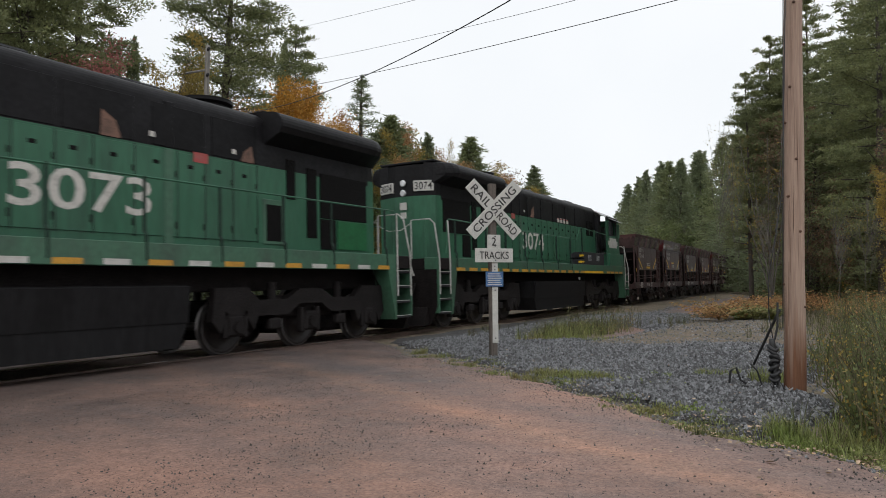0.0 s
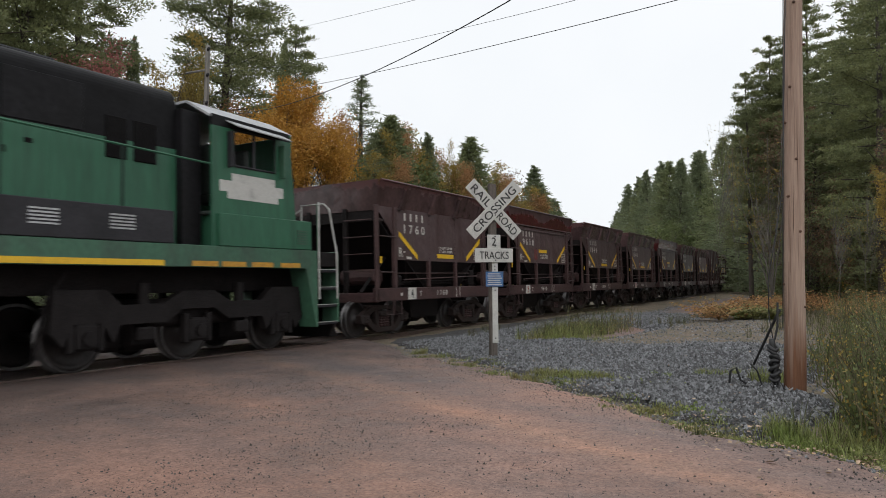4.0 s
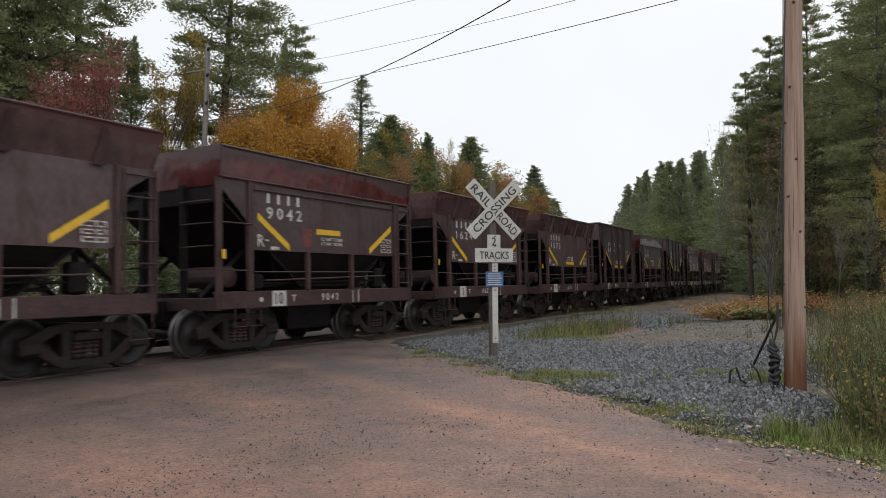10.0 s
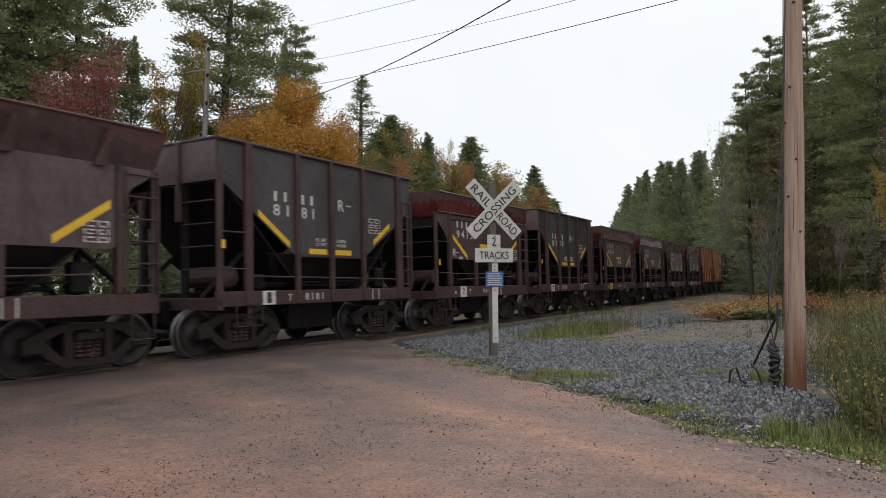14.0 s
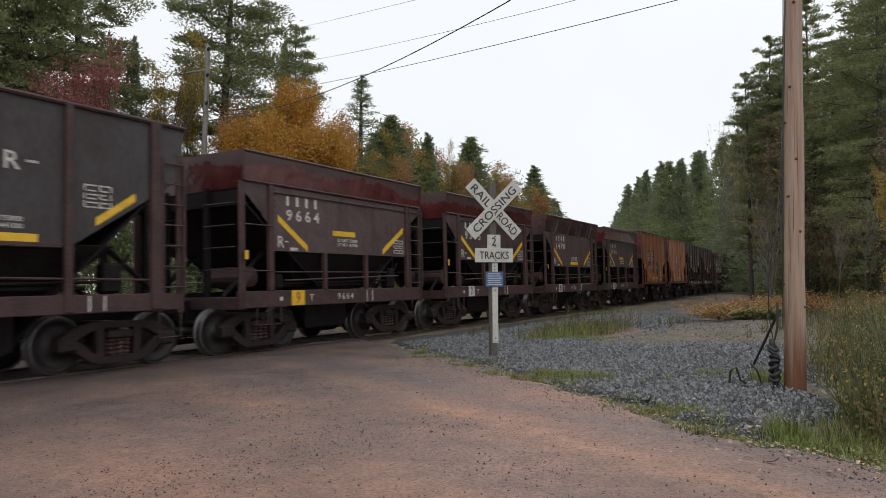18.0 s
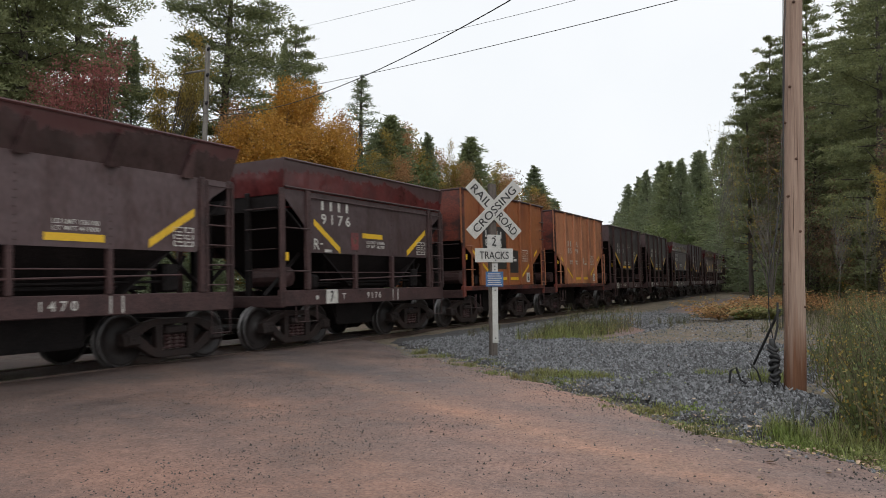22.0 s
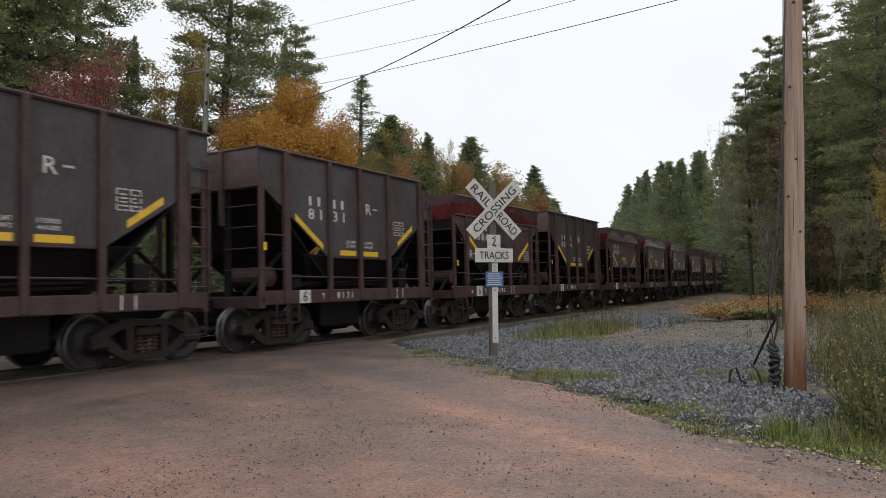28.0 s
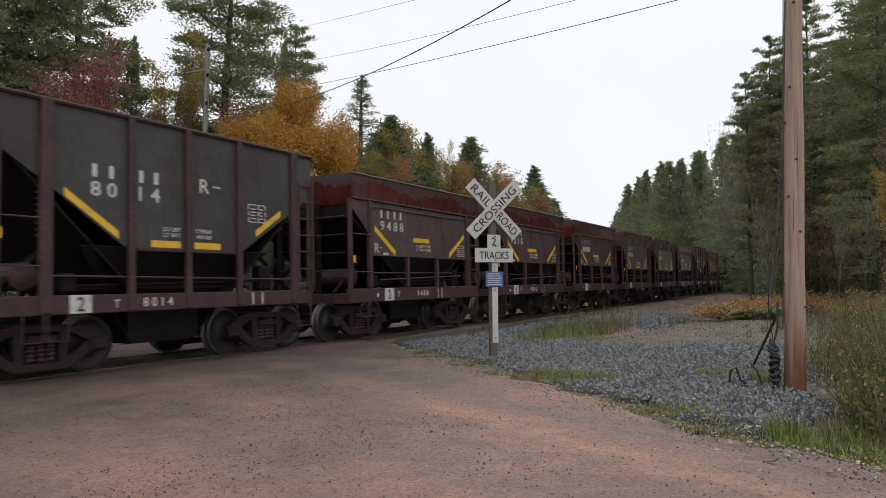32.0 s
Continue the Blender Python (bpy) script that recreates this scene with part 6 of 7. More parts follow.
def tangle(name, zones, stem_m, label):
    """Tangled weeds: leaning stems hung with small leaves, in one mesh of stems and one of leaves."""
    rng = random.Random(31)
    bm_v, bm_f, leaf = [], [], []
    for cx, cy, rx, ry, n, h in zones:
        for k in range(n):
            a, r = rng.uniform(0, 6.283), math.sqrt(rng.random())
            x, y = cx + rx * r * math.cos(a), cy + ry * r * math.sin(a)
            z = land(x, y) - 0.02
            H = h * rng.uniform(0.4, 1.1)
            lx, ly = rng.gauss(0, 0.22) * H, rng.gauss(0, 0.22) * H
            w = rng.uniform(0.002, 0.005)
            b = len(bm_v)
            for t in (0, 0.5, 1):
                c = (x + lx * t * t, y + ly * t * t, z + H * t)
                bm_v += [(c[0] - w * 0.87, c[1] - w * 0.5, c[2]), (c[0] + w * 0.87, c[1] + w * 0.5, c[2])]
            bm_f += [(b, b + 1, b + 3), (b, b + 3, b + 2), (b + 2, b + 3, b + 5), (b + 2, b + 5, b + 4)]
            for q in range(int(5 + 9 * rng.random())):
                t = rng.uniform(0.25, 1.0)
                leaf.append((x + lx * t * t + rng.gauss(0, 0.05), y + ly * t * t + rng.gauss(0, 0.05), z + H * t + rng.gauss(0, 0.02)))
    tagged(mesh_arrays(name, np.array(bm_v), np.array(bm_f), stem_m), label, "weeds", kind="stuff")
    return np.array(leaf)


TANGLE = tangle("weed_stems", [(0.75, 8.0, 0.5, 1.9, 620, 0.85), (0.30, 6.6, 0.35, 0.7, 420, 0.55), (0.15, 7.6, 0.28, 0.8, 260, 0.7), (-0.2, 10.5, 0.3, 1.5, 160, 0.6), (1.2, 11.0, 0.9, 2.6, 620, 1.0), (0.9, 15, 1.2, 3.5, 420, 0.9), (-6.0, 19.6, 0.9, 2.0, 160, 0.8), (0.5, 6.9, 0.4, 0.8, 120, 0.5), (1.5, 21, 2.2, 4.0, 300, 0.9)], M_DRYGRASS, "tangled brown weed stems at the wood's edge")


def ferns(name, zones, material, label):
    """Arching fronds with side leaflets in one mesh."""
    V, F, base = [], [], 0
    rng = random.Random(3)
    for cx, cy, rx, ry, n, size in zones:
        for k in range(n):
            a, r = rng.uniform(0, 6.283), math.sqrt(rng.random())
            x, y = cx + rx * r * math.cos(a), cy + ry * r * math.sin(a)
            z = max(land(x, y), gravel_height(x, y))
            tall = size * (1.15 - 0.5 * r) * rng.uniform(0.45, 1.2)
            for q in range(7):
                d = rng.uniform(0, 6.283)
                L = tall * rng.uniform(0.6, 1.1)
                ca, sa = math.cos(d), math.sin(d)
                pts = []
                for t in (0.15, 0.35, 0.55, 0.75, 0.95):
                    pts.append((x + ca * L * t, y + sa * L * t, z + L * (1.55 * t - 0.85 * t * t) + 0.02, (0.16 * (1.05 - t)) * L / size + 0.02))
                for px, py, pz, w in pts:
                    for sgn in (-1, 1):
                        V += [(px - ca * 0.03, py - sa * 0.03, pz), (px + ca * 0.05, py + sa * 0.05, pz + 0.01), (px - sa * sgn * w + ca * 0.05, py + ca * sgn * w + sa * 0.05, pz - 0.03)]
                        F.append((base, base + 1, base + 2))
                        base += 3
    return tagged(mesh_arrays(name, np.array(V), np.array(F), material), label, "fern", kind="stuff")


ferns("rusty_ferns", [(-3.75, 22.9, 0.45, 0.6, 15, 1.05), (-3.2, 24.4, 0.5, 0.9, 10, 0.8), (-4.6, 30, 0.8, 2, 14, 0.8), (-2.6, 27.5, 0.9, 1.4, 40, 0.9), (-1.5, 32, 2.5, 4, 150, 0.9), (1.6, 26, 2.2, 5, 170, 0.9), (2.2, 18, 1.2, 3, 60, 0.7), (0.0, 40, 4, 5, 140, 1.0)], M_FERN, "rust-coloured autumn ferns on the bank")
ferns("green_brush", [(-2.4, 24.0, 0.5, 0.6, 22, 0.6), (-3.0, 24.0, 0.3, 0.4, 8, 0.6), (0.8, 16.5, 0.7, 2.0, 40, 0.55), (0.7, 7.4, 0.35, 0.9, 30, 0.34), (1.3, 13, 0.7, 1.8, 50, 0.55)], M_GRASS, "low green brush on the bank")


def litter():
    """Fallen leaves, mostly along the right-hand verge."""
    V, F = [], []
    rng = random.Random(8)
    spots = [(rng.gauss(-0.2, 0.5), rng.gauss(5.8, 0.5)) for k in range(700)] + [(ROAD_EDGE[0] + ROAD_DIR[0] * u + rng.gauss(0.08, 0.16), ROAD_EDGE[1] + ROAD_DIR[1] * u + rng.gauss(0.08, 0.16)) for u in [-8.5 * rng.random() for k in range(620)]] + [(rng.uniform(-6, 0.8), rng.uniform(4.5, 13)) for k in range(220)] + [(rng.uniform(-8, 0), rng.uniform(2.2, 9)) for k in range(40)]
    for k, (x, y) in enumerate(spots):
        z = max(land(x, y), gravel_height(x, y), road_height(x, y)) + rng.uniform(0.006, 0.03)
        r, a = rng.uniform(0.007, 0.023) * (1.8 if k % 23 == 0 else 1), rng.uniform(0, 6.283)
        t = [rng.uniform(-0.4, 0.4) * r for q in range(4)]
        b = len(V)
        for q in range(4):
            V.append((x + r * math.cos(a + q * 1.57) * (1 if q % 2 else 0.6), y + r * math.sin(a + q * 1.57) * (1 if q % 2 else 0.6), z + t[q] + 0.005))
        F += [(b, b + 1, b + 2), (b, b + 2, b + 3)]
    tagged(mesh_arrays("fallen_leaves", np.array(V), np.array(F), M_LITTER), "pale fallen leaves on verge and gravel", "leaves", kind="stuff")


litter()


# ---- crossing sign, poles and wires ----
UP_LEAN = Matrix.Rotation(radians(2.4), 4, Vector((-0.498, 0.867, 0)))  # the land falls slightly along the line


def crossing_sign():
    """Crossbuck on a grey post, with the plates below it; faces up the road."""
    sign = tagged(new("railroad_crossing_sign"), "weathered white railroad crossbuck sign on grey post", "crossing sign")
    face = Matrix.Translation((-5.223, 10.742, -0.03)) @ Matrix.Rotation(radians(1.0), 4, Vector((-0.498, 0.867, 0))) @ Matrix.Rotation(math.atan2(0.757, 0.653) , 4, "Z")
    sign.matrix_basis = face
    # local: x to the right, -y towards the reader, z up
    box("post", -0.062, 0.062, -0.05, 0.05, -0.3, 2.90, M_POST, sign, bevel=0.01)
    strip_b = box("white_board", -0.035, 0.068, -0.068, -0.052, 0.22, 1.58, M_SIGN, sign, bevel=0.004)
    up = Matrix.Rotation(radians(90), 4, "X")
    for ang, words, y in ((-45, "RAILROAD", -0.075), (45, "CROSSING", -0.098)):
        bm = bmesh.new()
        m = Matrix.Translation((0, y, 2.455)) @ Matrix.Rotation(radians(-ang), 4, "Y")
        add_box(bm, -0.61, 0.61, -0.010, 0.010, -0.115, 0.115, 0.004, m)
        blade = part("blade", bm, M_SIGN, sign)
        if ang > 0:
            letters("letters", words, 1.04, 0.135, m @ Matrix.Translation((-0.52, -0.0125, -0.068)) @ up, M_LETTER, blade, heavy=0.006)
        else:
            letters("letters", "RAIL", 0.44, 0.135, m @ Matrix.Translation((-0.54, -0.0125, -0.068)) @ up, M_LETTER, blade, heavy=0.006)
            letters("letters", "ROAD", 0.44, 0.135, m @ Matrix.Translation((0.12, -0.0125, -0.068)) @ up, M_LETTER, blade, heavy=0.006)
    a = box("track_count_plate", -0.125, 0.115, -0.085, -0.073, 1.80, 2.03, M_SIGN, sign, bevel=0.004)
    letters("letters", "2", 0.085, 0.14, Matrix.Translation((-0.05, -0.0875, 1.845)) @ up, M_LETTER, a, heavy=0.006)
    b = box("tracks_plate", -0.355, 0.335, -0.100, -0.088, 1.565, 1.80, M_SIGN, sign, bevel=0.004)
    letters("letters", "TRACKS", 0.53, 0.125, Matrix.Translation((-0.275, -0.1025, 1.622)) @ up, M_LETTER, b, heavy=0.006)
    c = box("blue_notice", -0.16, 0.16, -0.088, -0.076, 1.16, 1.41, M_BLUE, sign, "small blue notice with white writing", 0.004)
    bm = bmesh.new()
    for q in range(6):
        add_box(bm, -0.13 + 0.01 * (q % 2), 0.13 - 0.015 * (q % 3), -0.0905, -0.0885, 1.185 + 0.036 * q, 1.200 + 0.036 * q)
    part("writing", bm, M_SIGN, c)
    bm = bmesh.new()
    for z in (2.0, 1.84, 1.60, 1.5, 1.44, 1.1, 0.3, 2.36, 2.55):
        add_bar(bm, (0.012, -0.07, z), (0.012, -0.11 if z > 1.5 else -0.075, z), 0.011, 8)
    tagged(part("bolt", bm, M_DKBOX, sign), kind="stuff")


crossing_sign()


def tapered(bm, points, sides=10):
    """A limb through points (x, y, z, radius)."""
    rings, last = [], None
    for i, (x, y, z, r) in enumerate(points):
        d = (Vector(points[min(i + 1, len(points) - 1)][:3]) - Vector(points[max(i - 1, 0)][:3])).normalized()
        ref = last or (Vector((1, 0, 0)) if abs(d.x) < 0.8 else Vector((0, 1, 0)))
        w = d.cross(ref).normalized()
        u = w.cross(d)
        last = u
        rings.append([bm.verts.new(Vector((x, y, z)) + r * (math.cos(6.2832 * k / sides) * u + math.sin(6.2832 * k / sides) * w)) for k in range(sides)])
    for a, c in zip(rings, rings[1:]):
        for k in range(sides):
            f = bm.faces.new((a[k], a[(k + 1) % sides], c[(k + 1) % sides], c[k]))
            f.smooth = True
    bm.faces.new(rings[-1])


def utility_pole():
    pole = tagged(new("utility_pole"), "brown wooden utility pole with dark stained foot", "utility pole")
    pole.matrix_basis = Matrix.Translation((-0.565, 8.60, -0.15)) @ Matrix.Rotation(radians(2.55), 4, Vector((-0.498, 0.867, 0)))
    for nm, z0, z1, m in (("shaft", 0.0, 6.9, M_POLE),):
        bm = bmesh.new()
        n = max(int((z1 - z0) / 0.3), 3)
        tapered(bm, [(0.004 * math.sin(3 * z), 0.004 * math.cos(2 * z), z, 0.113 - 0.0045 * z) for z in [z0 + (z1 - z0) * i / n for i in range(n + 1)]], 20)
        part(nm, bm, m, pole)
    rng = random.Random(2)
    for k in range(9):
        z, a = 0.9 + 0.42 * k + rng.uniform(-0.1, 0.1), rng.uniform(-2.9, -0.2)
        bm = bmesh.new()
        bmesh.ops.create_icosphere(bm, subdivisions=1, radius=0.02, matrix=Matrix.Translation((0.108 * math.cos(a), 0.108 * math.sin(a), z)) @ Matrix.Diagonal((1, 1, 0.8, 1)))
        part("knot", bm, M_POLEDARK, pole)
    # checks in the wood
    for k in range(7):
        a, z = rng.uniform(-2.6, -0.4), rng.uniform(0.7, 4.0)
        bm = bmesh.new()
        r = 0.1135 - 0.0045 * z
        add_slab(bm, [(r * math.cos(a), r * math.sin(a), z), (r * math.cos(a + 0.03), r * math.sin(a + 0.03), z + 0.3), (r * math.cos(a + 0.05), r * math.sin(a + 0.05), z + 0.7), (r * math.cos(a + 0.06), r * math.sin(a + 0.06), z + 0.25)], 0.002)
        part("crack", bm, M_POLEDARK, pole)
    bars("ground_wire", [[(-0.112, -0.045, 0.75), (-0.102, -0.045, 3.0), (-0.088, -0.04, 6.6)]], 0.006, M_WIRE, pole)
    return pole


utility_pole()


def guy_and_cable():
    """The stay with its anchor rod and the cable coiled at the pole's foot."""
    c = tagged(new("cable_coil"), "black cable twisted in a hank against the pole", "cable")
    c.matrix_basis = Matrix.Translation((-0.745, 8.50, -0.06))
    for k in range(7):
        bm = bmesh.new()
        z = 0.13 + 0.055 * k
        tapered(bm, [(0.040 * math.cos(t) + 0.008 * math.sin(k * 2.0), 0.035 * math.sin(t), z + 0.03 * math.sin(t + k * 0.9), 0.022) for t in [i * 6.2832 / 10 for i in range(11)]], 7)
        part("coil", bm, M_WIRE, c)
    bm = bmesh.new()
    tapered(bm, [(0.012 * math.sin(z * 9), 0, z, 0.032) for z in (0.06, 0.2, 0.35, 0.50, 0.56)], 8)
    part("hank_core", bm, M_WIRE, c)
    bars("cable_end", [[(0, 0, 0.55), (-0.03, 0, 0.8), (-0.02, 0.0, 1.2), (0.08, 0, 1.7), (0.165, 0.02, 2.2), (0.30, 0.05, 4.6), (0.40, 0.07, 6.5)]], 0.006, M_WIRE, c)
    bars("cable_end", [[(0.02, -0.01, 0.55), (0.05, 0, 0.7), (0.06, 0.02, 0.95)]], 0.012, M_WIRE, c)
    for k in range(5):
        bars("cable_end", [[(0.01, 0, 0.14), (-0.05 + 0.035 * k, -0.04 - 0.01 * k, 0.05), (-0.07 + 0.04 * k, -0.06, -0.03)]], 0.006, M_WIRE, c)
    g = tagged(new("guy_brace"), "dark iron brace leaning from pole to gravel", "brace")
    g.matrix_basis = Matrix.Translation((-0.68, 8.66, -0.06))
    bars("rod", [[(0.0, 0.0, 0.86), (-0.50, 1.65, 0.02)]], 0.017, M_WIRE, g)
    w = tagged(new("cable_scrap"), "bent scrap of black cable on the gravel", "cable")
    w.matrix_basis = Matrix.Translation((-1.12, 8.70, -0.05))
    bars("loop", [[(-0.12, 0, 0.02), (-0.10, 0, 0.16), (-0.04, 0, 0.20), (0.0, 0, 0.06), (0.06, 0.02, 0.02)]], 0.014, M_WIRE, w)
    w = tagged(new("cable_scrap"), "bent scrap of black cable on the gravel", "cable")
    w.matrix_basis = Matrix.Translation((-0.98, 8.45, -0.05))
    bars("loop", [[(-0.10, 0, 0.03), (0.06, 0.05, 0.01), (0.10, 0.05, 0.05), (0.06, 0.04, 0.20), (0.0, 0.04, 0.27)]], 0.010, M_WIRE, w)


guy_and_cable()


def far_pole():
    pole = tagged(new("utility_pole"), "silver-grey old wooden utility pole among the trees", "utility pole")
    pole.matrix_basis = Matrix.Translation((-23.62, 20.55, -0.1)) @ UP_LEAN
    bm = bmesh.new()
    tapered(bm, [(0, 0, z, 0.135 - 0.003 * z) for z in (0, 3, 6, 9, 11, 11.75)], 12)
    part("shaft", bm, M_GREYPOLE, pole)
    bm = bmesh.new()
    tapered(bm, [(0.18, -0.10, z, 0.105) for z in (0, 2.5, 5, 7.1)], 10)
    part("stub_pole", bm, M_GREYPOLE, pole)
    bars("bracket", [[(0, 0, 10.7), (-0.8, -0.4, 10.55)]], 0.05, M_GREYPOLE, pole)
    bm = bmesh.new()
    for z in (9.2, 10.4, 11.5):
        add_bar(bm, (0.12, -0.1, z), (0.24, -0.16, z + 0.05), 0.06, 8)
    part("insulator", bm, M_DKBOX, pole)


far_pole()


def wire(a, c, sag, r):
    """A hanging wire between two fixings."""
    a, c = Vector(a), Vector(c)
    pts = []
    for i in range(25):
        t = i / 24
        p = a.lerp(c, t)
        p.z -= sag * 4 * t * (1 - t)
        pts.append(p)
    w = tagged(bars("overhead_wire", [pts], r, M_WIRE, sides=5), "thin dark overhead wire between poles", "wire", "overhead wires")
    return w


wire((-23.4, 20.4, 11.4), (-0.40, 8.62, 5.32), 0.1, 0.004)
wire((-23.4, 20.4, 10.35), (-0.40, 8.62, 4.87), 0.32, 0.004)
wire((-23.4, 20.4, 9.15), (-0.40, 8.62, 4.56), 0.24, 0.006)
wire((-23.4, 20.4, 8.7), (-0.40, 8.62, 6.2), 1.1, 0.011)
wire((-23.7, 20.5, 10.5), (-39.0, 13.0, 9.6), 0.35, 0.008)
wire((-23.7, 20.5, 9.0), (-40.5, 11.3, 7.05), 0.4, 0.009)


# ---- trees ----
TREE_RNG = np.random.default_rng(21)


def spray(points, n_each, length, width, up=0.25, out=None, spread_=1.0):
    """Thin triangles that radiate from each point: needle tufts."""
    p = np.repeat(points, n_each, 0)
    n = len(p)
    d = TREE_RNG.normal(0, 1, (n, 3)) * spread_
    if out is not None:
        d += np.repeat(out, n_each, 0) * 1.1
    d[:, 2] += up
    d /= np.linalg.norm(d, axis=1)[:, None] + 1e-6
    s = np.cross(d, TREE_RNG.normal(0, 1, (n, 3)))
    s /= np.linalg.norm(s, axis=1)[:, None] + 1e-6
    L = length * TREE_RNG.uniform(0.6, 1.2, n)[:, None]
    w = width * TREE_RNG.uniform(0.7, 1.3, n)[:, None] / 2
    v = np.stack([p - s * w, p + s * w, p + d * L], 1)
    return v.reshape(-1, 3), np.arange(3 * n).reshape(-1, 3)


def leaves_at(points, size):
    """One bent diamond leaf at each point."""
    n = len(points)
    d = TREE_RNG.normal(0, 1, (n, 3))
    d /= np.linalg.norm(d, axis=1)[:, None]
    s = np.cross(d, TREE_RNG.normal(0, 1, (n, 3)))
    s /= np.linalg.norm(s, axis=1)[:, None]
    L = (size * TREE_RNG.uniform(0.6, 1.2, n))[:, None]
    v = np.stack([points, points + d * L * 0.5 + s * L * 0.36, points + d * L, points + d * L * 0.5 - s * L * 0.36], 1)
    f = np.array([(0, 1, 2), (0, 2, 3)])[None] + 4 * np.arange(n)[:, None, None]
    return v.reshape(-1, 3), f.reshape(-1, 3)


def conifer(name, label, category, H, R, bare, seed, pads, per, pad, needle, width, material, droop, plate, whorl=0.75, narrow=0.75, flat=0.4, fill=0, jitter=0.2):
    """Tapered trunk, whorls of limbs, and needle pads along the boughs; H high, R the crown's radius."""
    rng = random.Random(seed)
    tree = tagged(new(name), label, category, "trees along the line")
    bm = bmesh.new()
    wob = [(0.02 * H * 0.1 * math.sin(k * 1.3 + seed), 0.02 * H * 0.1 * math.cos(k * 0.9 + seed)) for k in range(9)]
    tapered(bm, [(wob[k][0], wob[k][1], H * k / 8, 0.016 * H * (1 - k / 8.4) + 0.01) for k in range(9)], 9)
    pts, outs, sizes = [], [], []
    z = bare * H
    twigs = []
    while z < H * 0.985:
        t = (z - bare * H) / (H - bare * H)
        reach = R * (1 - t) ** narrow * (0.6 + 0.4 * min(1, t * 5 + 0.3))
        k = rng.randint(4, 6)
        a0 = rng.uniform(0, 6.28)
        for q in range(k):
            a = a0 + q * 6.283 / k + rng.uniform(-0.35, 0.35)
            L = max(reach * rng.uniform(0.5, 1.15), 0.12)
            rise = L * (rng.uniform(-0.05, 0.28) - droop * (1 - t))
            ca, sa = math.cos(a), math.sin(a)
            zz = z + rng.uniform(-jitter, jitter) * whorl
            twigs.append((zz, (ca * L, sa * L, zz + rise), 0.006 * H * (1 - t) * 0.5 + 0.008))
            n = max(int(pads * (L / R) ** 1.2), 2)
            for j in range(n):
                u = 0.18 + 0.82 * ((j + rng.random()) / n) ** 0.75
                side = rng.gauss(0, 1) * plate * L * (0.12 + 0.45 * u * (1.15 - u))
                pts.append((ca * L * u - sa * side, sa * L * u + ca * side, zz + rise * u + rng.gauss(0, 0.03) * L - 0.05 * abs(side)))
                outs.append((ca, sa, 0.15))
                sizes.append(min(pad, 0.14 + 0.32 * L) * rng.uniform(0.6, 1.25))
        z += whorl * rng.uniform(0.75, 1.25) * (1 - 0.45 * t)
    for k in range(4):
        pts.append((0, 0, H * (0.99 - 0.012 * k)))
        outs.append((0, 0, 1))
        sizes.append(0.10 + 0.05 * k)
    part("trunk", bm, M_BARK, tree)
    bm = bmesh.new()
    for z, tip, r in twigs:
        add_bar(bm, (0, 0, z), tip, r, 4, r * 0.35)
    tagged(part("limb_work", bm, M_BARK, tree), kind="stuff")
    c, s = np.repeat(np.array(pts), per, 0), np.repeat(np.array(sizes), per)[:, None]
    off = TREE_RNG.normal(0, 0.31, (len(c), 3)) * s * np.array([1, 1, flat])
    out = off / (s + 1e-6) + np.repeat(np.array(outs), per, 0) * 0.5
    v, f = spray(c + off, 1, needle, width, 0.3, out, 0.55)
    if fill:  # soft twig ends that close a lobed, tapering crown
        t = TREE_RNG.random(fill) ** 1.5
        a = TREE_RNG.uniform(0, 6.2832, fill)
        lobe = np.array([0.80 + 0.42 * noise.noise((2.2 * math.cos(q), 2.2 * math.sin(q), 9.0 * w + seed)) for q, w in zip(a, t)])
        rad = R * (1 - t) ** narrow * lobe * TREE_RNG.random(fill) ** 0.4
        p = np.stack([rad * np.cos(a), rad * np.sin(a), (bare + (0.97 - bare) * t) * H], 1)
        v2, f2 = spray(p, 1, needle * 1.25, width * 1.2, 0.5, np.stack([np.cos(a), np.sin(a), 0 * a], 1), 0.6)
        v, f = np.concatenate([v, v2]), np.concatenate([f, f2 + len(v)])
    tagged(mesh_arrays("crown", v, f, material, tree), kind="stuff")
    return tree


